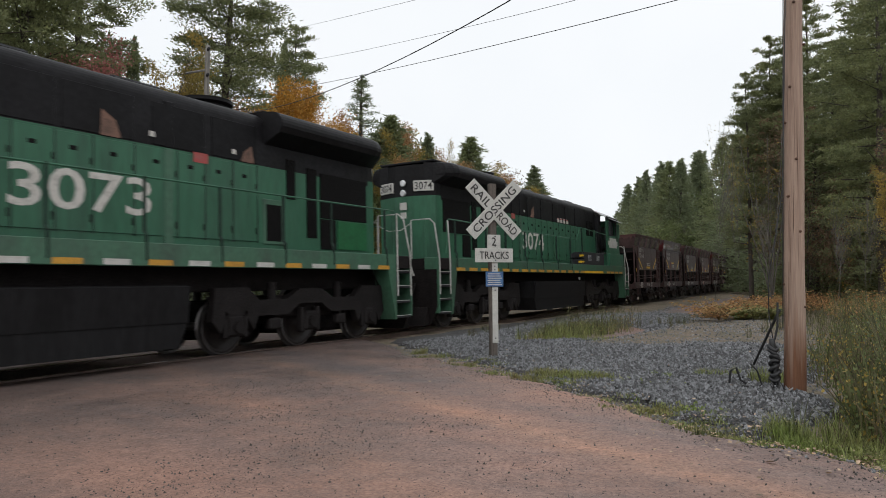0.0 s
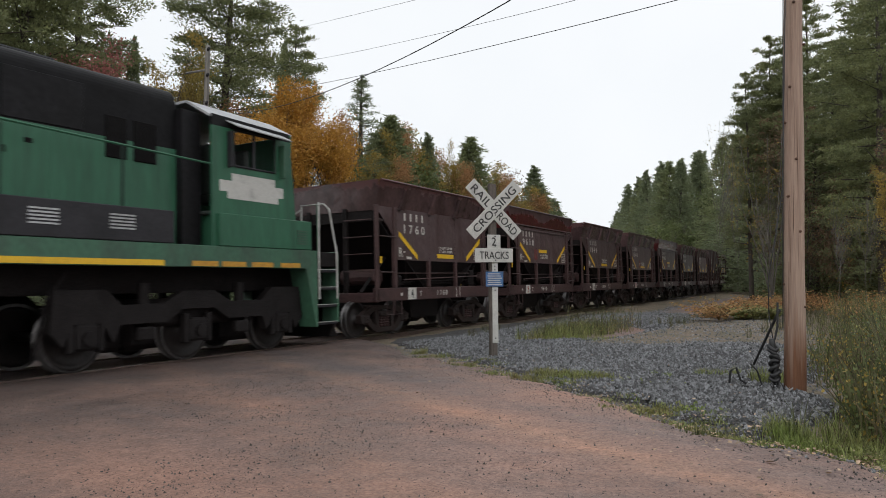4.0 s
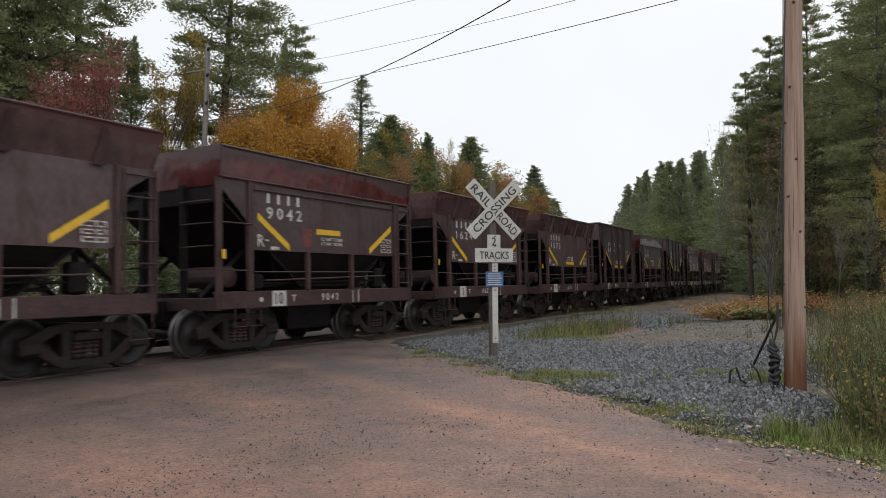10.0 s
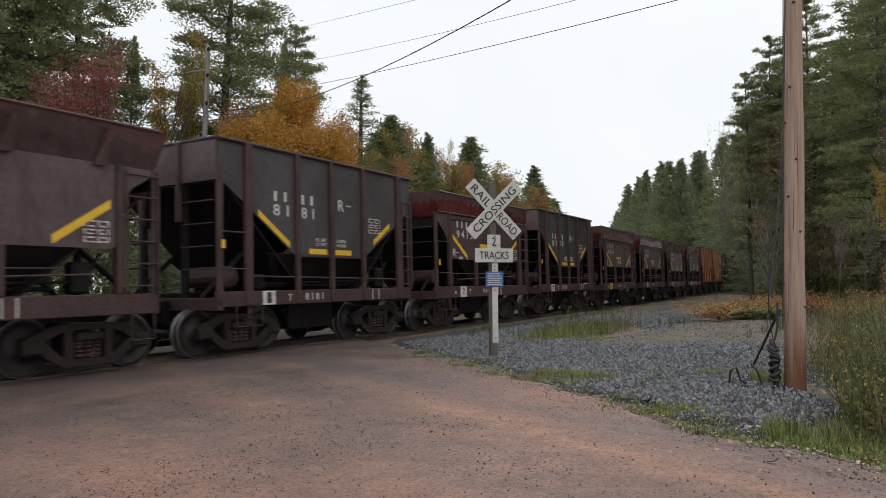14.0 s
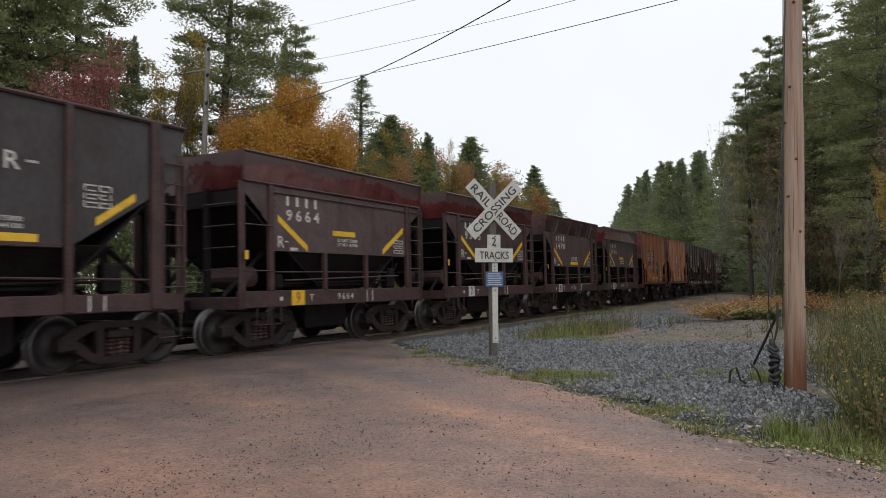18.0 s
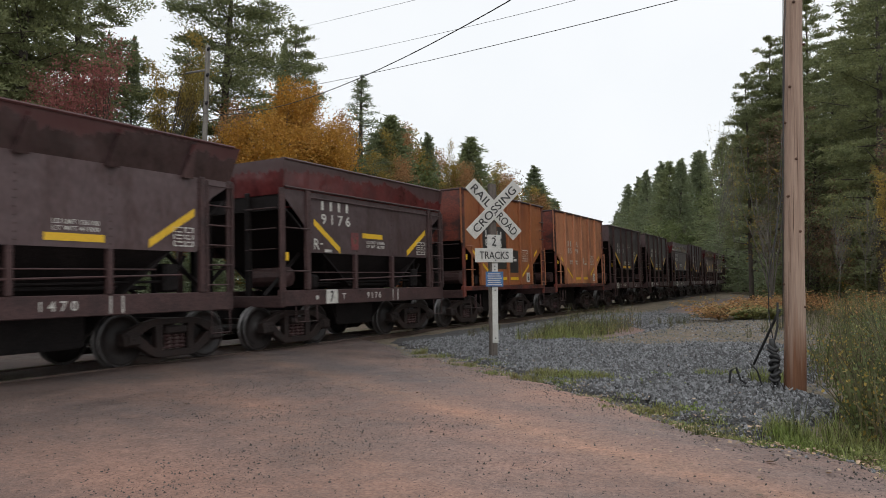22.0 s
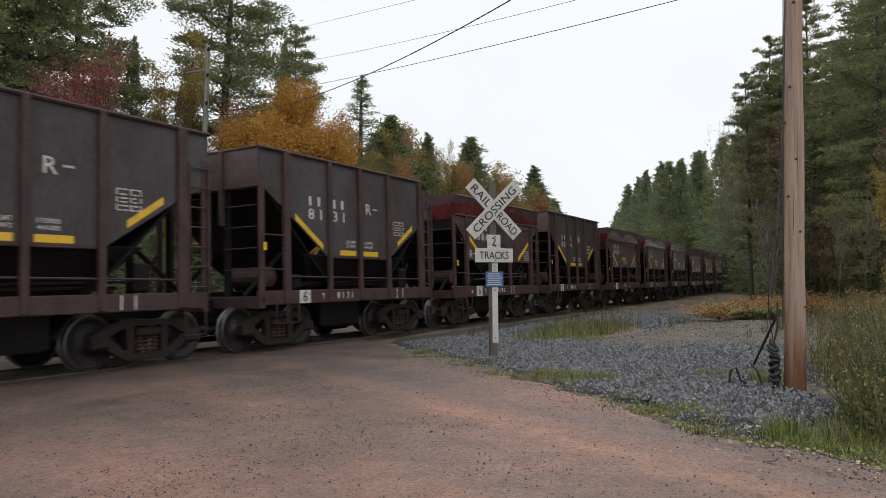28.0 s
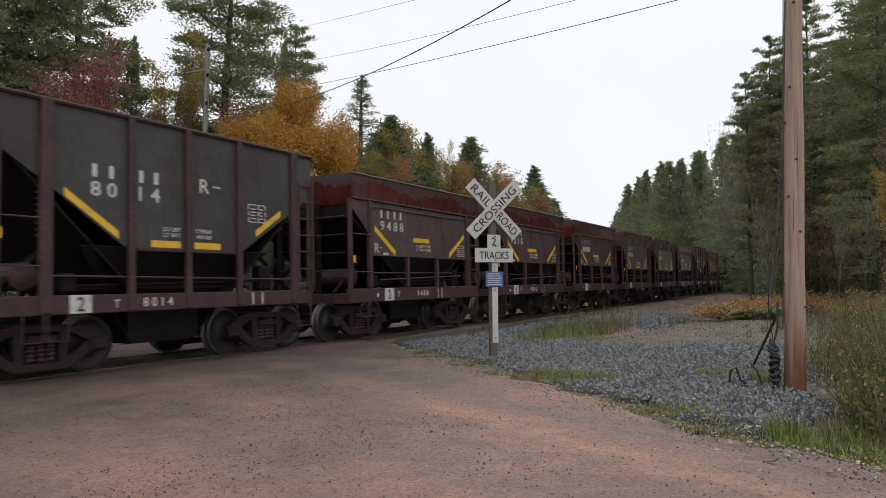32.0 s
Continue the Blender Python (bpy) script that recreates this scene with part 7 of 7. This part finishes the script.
def broadleaf(name, label, category, H, R, bare, seed, clusters, per, leaf, material, bark=None, tall=1.0, puff=0.55, stem=0.012):
    """Forking trunk and limbs with leaf clusters at the twig ends."""
    rng = random.Random(seed)
    tree = tagged(new(name), label, category, "trees along the line")
    bm = bmesh.new()
    ends = []

    def grow(p, d, L, r, depth):
        pts = [(*p, r)]
        q = Vector(p)
        for k in range(3):
            d = (d + Vector((rng.gauss(0, 0.16), rng.gauss(0, 0.16), 0.06))).normalized()
            q = q + d * L / 3
            pts.append((*q, r * (1 - 0.15 * (k + 1))))
            if depth >= 2:
                ends.append(tuple(q))
        tapered(bm, pts, 7 if depth < 2 else 4)
        if depth < 3:
            for k in range(rng.randint(2, 4) if depth else rng.randint(4, 6)):
                a = rng.uniform(0, 6.283)
                side = Vector((math.cos(a), math.sin(a), rng.uniform(0.1, 0.9) * tall))
                start = Vector(pts[rng.randint(1, 3)][:3])
                grow(start, (d * 0.5 + side).normalized(), L * rng.uniform(0.5, 0.72), r * 0.5, depth + 1)

    grow((0, 0, 0), Vector((0, 0, 1)), H * (0.45 + bare * 0.3), stem * H, 0)
    top = max(v.co.z for v in bm.verts)
    wide = max(math.hypot(v.co.x, v.co.y) for v in bm.verts)
    for v in bm.verts:  # stems stay inside the crown
        v.co.z *= 0.93 * H / top
        k = min(1.0, 0.85 * R / wide)
        v.co.x, v.co.y = v.co.x * k, v.co.y * k
    part("trunk", bm, bark or M_BARK, tree)
    e = np.array(ends)
    # fit the twig ends into the crown's envelope
    lo, hi = bare * H, H
    zz = e[:, 2]
    zz = lo + (zz - zz.min()) / (zz.max() - zz.min()) * (hi - lo)
    t = (zz - lo) / (hi - lo)
    rr = np.linalg.norm(e[:, :2], axis=1)
    lim = R * np.sqrt(np.clip(1 - (2 * t - 0.85) ** 2 / 1.4, 0.06, 1))
    e = np.stack([e[:, 0] * lim / max(rr.max(), 0.1) * 1.25, e[:, 1] * lim / max(rr.max(), 0.1) * 1.25, zz], 1)
    pick = TREE_RNG.integers(0, len(e), clusters)
    c = e[pick] + TREE_RNG.normal(0, 0.07 * R, (clusters, 3))
    p = np.repeat(c, per, 0) + TREE_RNG.normal(0, puff * R * 0.22, (clusters * per, 3)) * np.array([1, 1, 0.75])
    v, f = leaves_at(p, leaf)
    bm = bmesh.new()
    for k in range(0, len(e), 4):
        z0 = e[k, 2] * 0.72
        add_bar(bm, (e[k, 0] * 0.25, e[k, 1] * 0.25, z0), tuple(e[k]), stem * H * 0.12 + 0.004, 4, 0.004)
    tagged(part("limb_work", bm, bark or M_BARK, tree), kind="stuff")
    tagged(mesh_arrays("crown", v, f, material, tree), kind="stuff")
    return tree


PROTO = {
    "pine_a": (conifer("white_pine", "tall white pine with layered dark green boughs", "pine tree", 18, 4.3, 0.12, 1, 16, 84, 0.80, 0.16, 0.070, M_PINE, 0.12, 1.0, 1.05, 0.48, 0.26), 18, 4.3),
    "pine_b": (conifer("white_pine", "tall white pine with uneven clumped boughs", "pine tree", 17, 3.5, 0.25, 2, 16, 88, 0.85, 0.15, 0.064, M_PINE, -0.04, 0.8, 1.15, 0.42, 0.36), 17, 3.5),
    "pine_c": (conifer("white_pine", "dense young white pine with soft green boughs", "pine tree", 13, 2.4, 0.02, 3, 6, 15, 0.55, 0.21, 0.080, M_HAZED_NEEDLE, -0.05, 1.1, 0.60, 0.72, 0.8, 6500, 0.6), 13, 2.4),
    "pine_d": (conifer("white_pine", "dark pine with dense drooping boughs", "pine tree", 14, 2.8, 0.02, 4, 6, 15, 0.60, 0.21, 0.085, M_HAZED_SPRUCE, 0.0, 1.1, 0.62, 0.78, 0.75, 6500, 0.6), 14, 2.8),
    "spruce": (conifer("spruce", "open grey-green spruce with a thin spire top", "spruce tree", 14, 2.6, 0.03, 5, 10, 26, 0.42, 0.15, 0.034, M_HAZED_SPRUCE, -0.16, 0.6, 0.52, 0.86, 0.55, 0, 0.5), 14, 2.6),
    "orange": (broadleaf("maple_tree", "golden orange autumn maple with a full crown", "maple tree", 10, 2.2, 0.12, 6, 620, 62, 0.105, M_ORANGELEAF, puff=0.55), 10, 2.2),
    "orange_b": (broadleaf("maple_tree", "orange-brown autumn maple thinning at the top", "maple tree", 10, 2.0, 0.10, 7, 330, 44, 0.115, M_RUSTLEAF, puff=0.55), 10, 2.0),
    "red": (broadleaf("maple_tree", "dull crimson autumn maple with thinning leaves", "maple tree", 11, 2.7, 0.2, 8, 260, 46, 0.105, M_REDLEAF, puff=0.42), 11, 2.7),
    "olive": (broadleaf("aspen_tree", "yellow-olive autumn tree with an open crown", "aspen tree", 12, 1.9, 0.15, 9, 260, 44, 0.110, M_OLIVELEAF, puff=0.5), 12, 1.9),
    "lime": (broadleaf("young_maple", "late green broadleaf tree under the pines", "maple tree", 8, 2.4, 0.04, 10, 190, 22, 0.20, M_LIMELEAF, puff=0.65), 8, 2.4),
    "brown": (broadleaf("thin_tree", "thin brown-leaved tree at the wood's edge", "broadleaf tree", 11, 1.7, 0.15, 11, 150, 16, 0.12, M_BROWNLEAF, tall=1.4, stem=0.006), 11, 1.7),
    "birch": (broadleaf("bare_birch", "nearly bare birch with pale slender stems", "birch tree", 9, 1.2, 0.35, 12, 40, 6, 0.08, M_OLIVELEAF, M_BIRCH, tall=2.4, stem=0.0042), 9, 1.2),
    "thicket": (broadleaf("bare_shrub", "bare brown thicket of thin stems", "shrub", 4, 1.8, 0.05, 15, 60, 8, 0.09, M_BROWNLEAF, tall=2.0, stem=0.005), 4, 1.8),
    "shrub": (broadleaf("shrub", "dense olive shrub in the undergrowth", "shrub", 3.2, 2.0, 0.0, 13, 190, 24, 0.130, M_OLIVELEAF, puff=0.8), 3.2, 2.0),
    "dark_shrub": (broadleaf("shrub", "dense dark green shrub in the undergrowth", "shrub", 3.0, 2.2, 0.0, 14, 190, 24, 0.140, M_LIMELEAF, puff=0.8), 3.0, 2.2),
}
USED = set()


def plant(kind, x, y, h, r=None, turn=0.0, lean=0.0):
    """Set a tree of the kind at a place, h high and r in radius; sunk a little into the soil."""
    ob, H, R = PROTO[kind]
    k = h / H
    w = (r / R) if r else k
    m = Matrix.Translation((x, y, land(x, y) - 0.1)) @ UP_LEAN @ Matrix.Rotation(lean, 4, "Y") @ Matrix.Rotation(turn, 4, "Z") @ Matrix.Diagonal((w, w, k, 1))
    if kind in USED:
        return copy_thing(ob, m @ Matrix.Diagonal((1 / ob.scale[0], 1 / ob.scale[1], 1 / ob.scale[2], 1)))
    USED.add(kind)
    ob.matrix_basis = m
    return ob


LEFT = [
    ("pine_a", -31.1, 13.8, 20.2, 5.5), ("pine_a", -31.1, 17.0, 21.1, 5.0), ("pine_a", -34.2, 21.5, 20.4, 5.6), ("pine_a", -34.0, 16.8, 18.2, 5.4), ("pine_a", -32.7, 11.2, 19.3, 5.2), ("pine_d", -35.1, 25.2, 15.4, 2.1), ("pine_c", -37.3, 20.0, 14.4, 3.0), ("red", -26.3, 17.7, 11.4, 2.9), ("red", -26.7, 16.1, 10.3, 2.1), ("olive", -27.3, 21.5, 13.6, 1.7), ("olive", -27.9, 23.8, 13.4, 1.2), ("pine_b", -28.7, 26.1, 20.3, 5.1), ("pine_b", -28.8, 32.1, 17.1, 2.5),
    ("pine_d", -30.3, 32.1, 16.3, 1.8), ("orange_b", -25.9, 23.7, 10.3, 2.2), ("orange", -22.0, 23.4, 10.4, 2.6), ("orange", -22.0, 25.4, 10.7, 2.4), ("orange_b", -23.1, 28.4, 10.4, 1.4), ("orange_b", -23.7, 23.1, 9.2, 1.8), ("spruce", -25.9, 34.4, 14.1, 4.0),
    ("pine_c", -26.0, 38.0, 12.3, 4.9), ("pine_c", -26.2, 36.6, 10.9, 3.9), ("orange_b", -27.3, 40.7, 12.2, 2.1), ("olive", -26.9, 42.2, 12.5, 2.0), ("pine_d", -26.6, 43.5, 12.1, 3.1), ("olive", -25.8, 39.3, 10.8, 1.5), ("olive", -26.1, 46.1, 12.3, 0.8),
    ("olive", -26.3, 44.9, 10.4, 2.0), ("orange_b", -25.5, 46.4, 10.2, 2.0), ("pine_c", -26.0, 49.6, 12.9, 4.7), ("pine_d", -27.1, 50.2, 12.1, 3.5), ("olive", -24.2, 43.7, 8.9, 2.0), ("olive", -26.0, 54.1, 11.6, 2.5), ("brown", -25.6, 56.4, 11.6, 1.8),
    ("orange_b", -24.6, 51.4, 9.9, 2.2), ("olive", -24.5, 48.1, 8.7, 2.2), ("pine_d", -26.0, 61.7, 12.2, 4.4), ("pine_c", -26.3, 64.8, 10.9, 4.9), ("pine_d", -28.1, 72.7, 10.2, 5.2), ("pine_c", -30.0, 82.7, 8.9, 6.0), ("orange_b", -22.9, 34.0, 8.7, 1.6),
    ("olive", -23.2, 32.6, 9.1, 1.6), ("lime", -23.6, 37.2, 8.9, 2.9), ("lime", -24.0, 32.1, 8.8, 1.6), ("olive", -24.0, 52.8, 9.0, 2.7), ("olive", -26.0, 35.6, 11.4, 1.8), ("lime", -26.3, 37.4, 11.3, 1.8), ("orange_b", -26.5, 39.2, 11.2, 1.9),
    ("pine_c", -26.7, 41.1, 11.7, 2.0), ("lime", -26.8, 42.9, 11.0, 2.0), ("olive", -26.9, 44.8, 10.1, 2.1), ("orange_b", -26.9, 46.7, 11.4, 2.2), ("olive", -26.9, 48.6, 11.4, 2.2), ("lime", -26.8, 50.5, 11.2, 2.3), ("orange_b", -26.6, 52.5, 11.2, 2.4),
    ("pine_c", -26.4, 54.4, 10.5, 2.4), ("lime", -26.1, 56.4, 10.1, 2.5), ("olive", -25.8, 58.3, 10.3, 2.6), ("orange_b", -25.4, 60.3, 9.3, 2.6), ("olive", -24.9, 62.3, 7.4, 2.7)]
for i, (k, x, y, h, r) in enumerate(LEFT):
    plant(k, x, y, h, r, i * 2.1, 0.02 * math.sin(i * 3))
# the wood behind them
for i, (k, x, y, h, r) in enumerate([("lime", -30.5, 36.0, 10.5, 2.6), ("lime", -27.8, 36.5, 10.6, 2.0), ("olive", -30.0, 40.5, 12.0, 2.4), ("pine_c", -31.0, 45.5, 12.6, 3.2), ("lime", -30.4, 47.5, 12.4, 2.2), ("lime", -31.0, 51.0, 12.0, 2.6), ("olive", -32.0, 56.5, 12.6, 2.6), ("lime", -31.5, 63.0, 12.2, 3.0), ("olive", -29.5, 62.0, 12.0, 2.6), ("pine_d", -31.0, 68.0, 11.8, 3.6), ("olive", -33.0, 80.0, 10.6, 3.2), ("olive", -28.5, 24.0, 9.0, 2.0), ("red", -29.5, 17.0, 10.0, 2.4), ("brown", -29.0, 21.0, 9.0, 2.0)]):
    plant(k, x, y, h, r, i * 1.3, 0.0)
rng = random.Random(77)
for i in range(16):
    s = i / 15
    plant(("pine_d", "brown", "pine_c", "olive", "lime")[i % 5], -37 + 6 * rng.random() - 2 * s, 10 + 62 * s + rng.uniform(-2, 2), rng.uniform(7.5, 10.5), None, rng.uniform(0, 6))
for i in range(9):
    s = i / 8
    plant(("lime", "orange_b", "brown", "pine_c")[i % 4], -22.0 - 3 * s + rng.uniform(-1.5, 1), 7 + 31 * s, rng.uniform(4.0, 6.0), None, rng.uniform(0, 6))

for i in range(20):
    s = i / 19
    plant(("pine_d", "dark_shrub", "pine_d", "pine_c")[i % 4], -19.4 - 1.6 * s - 2.4 * (i % 2), 2 + 30 * s + rng.uniform(-1, 1), rng.uniform(2.8, 4.4), rng.uniform(1.9, 2.7), rng.uniform(0, 6))

RIGHT = [
    ("pine_d", -42.7, 148.6, 16.0, 6.0), ("pine_c", -39.2, 141.4, 17.6, 6.0), ("pine_d", -35.9, 134.1, 19.6, 6.0), ("pine_d", -33.4, 128.6, 20.0, 5.2), ("pine_c", -32.0, 127.1, 19.0, 6.0), ("pine_d", -29.5, 121.6, 20.0, 5.2),
    ("pine_d", -27.4, 118.0, 20.0, 6.0), ("pine_d", -25.6, 114.5, 20.2, 5.2), ("pine_c", -23.4, 109.9, 19.4, 6.0), ("pine_d", -22.1, 108.3, 19.6, 5.2), ("pine_d", -21.6, 110.7, 19.6, 6.0), ("pine_c", -20.6, 116.0, 21.6, 6.0), ("pine_d", -22.0, 127.0, 23.5, 5.6),
    ("pine_d", -19.4, 114.5, 21.6, 6.0), ("pine_c", -14.9, 99.9, 20.4, 5.6), ("pine_d", -11.5, 90.4, 19.3, 5.2), ("pine_c", -8.6, 80.5, 19.3, 4.8), ("pine_d", -6.4, 70.3, 18.1, 4.8), ("lime", -17.3, 102.5, 13.1, 6.0), ("pine_c", -13.3, 93.2, 12.5, 5.6), ("pine_d", -9.6, 81.5, 11.8, 5.2)]
WOOD = [
    ("pine_b", -3.5, 45.6, 13.4, 2.6), ("pine_a", -2.6, 43.5, 15.0, 3.0), ("pine_d", -3.4, 51.5, 12.6, 2.8), ("pine_a", -1.6, 46.0, 18.0, 3.4), ("pine_a", -0.9, 39.5, 13.2, 3.2), ("pine_d", -0.2, 44.5, 14.5, 3.2),
    ("pine_a", 0.9, 35.5, 14.2, 3.2), ("pine_b", 2.2, 31.0, 13.5, 3.2), ("pine_a", 3.0, 38.4, 16.5, 3.6), ("pine_d", -2.9, 57.0, 16.5, 3.4), ("pine_d", 0.4, 54.0, 17.0, 3.6), ("pine_c", 2.5, 46.0, 13.0, 3.0), ("pine_c", -1.4, 36.2, 8.5, 2.4), ("pine_c", 1.9, 29.5, 7.5, 2.3),
    ("brown", -1.6, 33.7, 9.4, 1.6), ("brown", -2.7, 37.0, 9.6, 1.6), ("pine_a", 1.0, 28.5, 12.5, 3.0), ("brown", -0.3, 29.7, 5.4, 1.2), ("brown", 1.6, 24.0, 6.0, 1.2),
    ("pine_b", -4.8, 43.5, 13.5, 1.8), ("pine_b", -4.0, 45.5, 15.9, 2.2), ("birch", -5.1, 32.4, 9.0, 1.0), ("birch", -4.2, 32.6, 8.1, 0.8),
    ("olive", 0.75, 18.9, 4.5, 0.5), ("birch", 0.4, 21.9, 4.1, 0.7), ("birch", -0.4, 25.9, 4.2, 0.8), ("birch", -2.8, 30.8, 5.6, 1.0)]
for i, (k, x, y, h, r) in enumerate(RIGHT + WOOD):
    plant(k, x, y, h, r, i * 1.7, 0.03 * math.sin(i * 2.3))
# lower growth that closes the wood on both sides of the far line
for i in range(12):
    s = i / 11
    plant(("lime", "pine_c", "brown")[i % 3], -19.0 - 16 * s + rng.uniform(-1, 1), 92 + 48 * s, rng.uniform(6, 9), None, rng.uniform(0, 6))
for i in range(22):
    s = i / 21
    plant(("pine_d", "pine_c", "brown", "lime")[i % 4], -2.0 + 16 * s + rng.uniform(-1, 1), 62 - 28 * s + rng.uniform(-4, 4), rng.uniform(7, 13), None, rng.uniform(0, 6))
for i in range(12):
    s = i / 11
    plant(("pine_c", "brown", "lime")[i % 3], 0.5 + 8 * s + rng.uniform(-0.5, 1), 31 - 8 * s + rng.uniform(-2, 2), rng.uniform(3.0, 6.0), None, rng.uniform(0, 6))
for i in range(26):
    s = i / 25
    plant(("dark_shrub", "thicket", "thicket", "dark_shrub", "thicket", "shrub")[i % 6], -2.9 + 9 * s + rng.uniform(-0.4, 0.6), 41 - 15 * s + rng.uniform(-1.5, 2.5), rng.uniform(1.6, 3.2), rng.uniform(1.3, 2.0), rng.uniform(0, 6))


# leaves on the weeds
v, f = leaves_at(TANGLE[::4], 0.034)
tagged(mesh_arrays("weed_leaves", v, f, M_OLIVELEAF), "small yellowing leaves on the weeds", "weeds", kind="stuff")
v, f = leaves_at(TANGLE[1::2], 0.036)
tagged(mesh_arrays("weed_leaves", v, f, M_LIMELEAF), "small dark green leaves on the weeds", "weeds", kind="stuff")
lr = random.Random(52)
low = []
for k in range(2600):  # broad low leaves in patches along the verge
    cx, cy, sx, sy = lr.choice([(-0.05, 5.9, 0.35, 0.14), (0.2, 6.0, 0.25, 0.25), (-0.75, 5.85, 0.25, 0.1), (-3.2, 8.7, 0.4, 0.12), (-1.6, 6.9, 0.2, 0.08), (0.2, 5.65, 0.25, 0.12)])
    x, y = lr.gauss(cx, sx), lr.gauss(cy, sy)
    low.append((x, y, max(land(x, y), gravel_height(x, y), road_height(x, y)) + abs(lr.gauss(0, 0.025))))
v, f = leaves_at(np.array(low), 0.034)
tagged(mesh_arrays("low_leaves", v, f, M_GRASS), "broad green leaves low on the verge", "weeds", kind="stuff")


def birch_clump():
    """A fan of pale bare stems from one root, with fine twigs and a few last leaves."""
    rng = random.Random(41)
    tree = tagged(new("birch_clump"), "clump of bare pale birch stems leaning over the line", "birch tree", "trees along the line")
    tree.matrix_basis = Matrix.Translation((-2.75, 32.0, land(-2.75, 32.0) - 0.05))
    tips = []
    for k in range(6):
        lean_x, lean_y, H = -0.22 + 0.07 * k + rng.uniform(-0.03, 0.03), rng.uniform(-0.12, 0.10), rng.uniform(5.0, 7.6)
        bm = bmesh.new()
        r = rng.uniform(0.022, 0.042)
        line = [(lean_x * H * (t ** 1.15) + 0.05 * math.sin(5 * t + k), lean_y * H * t, H * t, r * (1 - 0.8 * t)) for t in [i / 7 for i in range(8)]]
        tapered(bm, line, 7)
        for q in range(13):
            x, y, z, rr = line[rng.randint(2, 6)]
            a, L = rng.uniform(0, 6.283), rng.uniform(0.5, 1.4)
            tip = (x + L * 0.6 * math.cos(a), y + L * 0.6 * math.sin(a), z + L * rng.uniform(0.4, 0.9))
            add_bar(bm, (x, y, z), tip, 0.010, 4, 0.003)
            tips.append(tip)
        part("stem", bm, M_BIRCH, tree)
    p = np.repeat(np.array(tips), 4, 0) + TREE_RNG.normal(0, 0.14, (len(tips) * 4, 3))
    v, f = leaves_at(p, 0.09)
    tagged(mesh_arrays("last_leaves", v, f, M_OLIVELEAF, tree), kind="stuff")


birch_clump()


def motions():
    """The train draws past, its wheels turning with it."""
    turned = {}
    for thing, y0, turn in TRAIN:
        rows = []
        for t in range(0, 33):
            x, y, a = track_point(y0 - run(t))
            rows.append((float(t), Matrix.Translation((x, y, 0)) @ Matrix.Rotation(a + turn, 4, "Z")))
        walk(thing, rows)
    for w, y, r in WHEELS:
        back = any(w.parent.parent is thing and turn for thing, y0, turn in TRAIN)
        key = (round(y, 3), r, back)
        if key in turned:  # wheelsets at the same place on their cars turn alike
            w.rotation_mode = "QUATERNION"
            keys = w.animation_data_create()
            keys.action = turned[key].animation_data.action
            keys.action_slot = turned[key].animation_data.action_slot
            continue
        rows = []
        for k in range(0, 321):
            t = k / 10
            angle = run(t) / r * (-1 if back else 1)
            rows.append((t, Matrix.Translation((0, y, r)) @ Matrix.Rotation(angle, 4, "X")))
        walk(w, rows)
        turned[key] = w


motions()
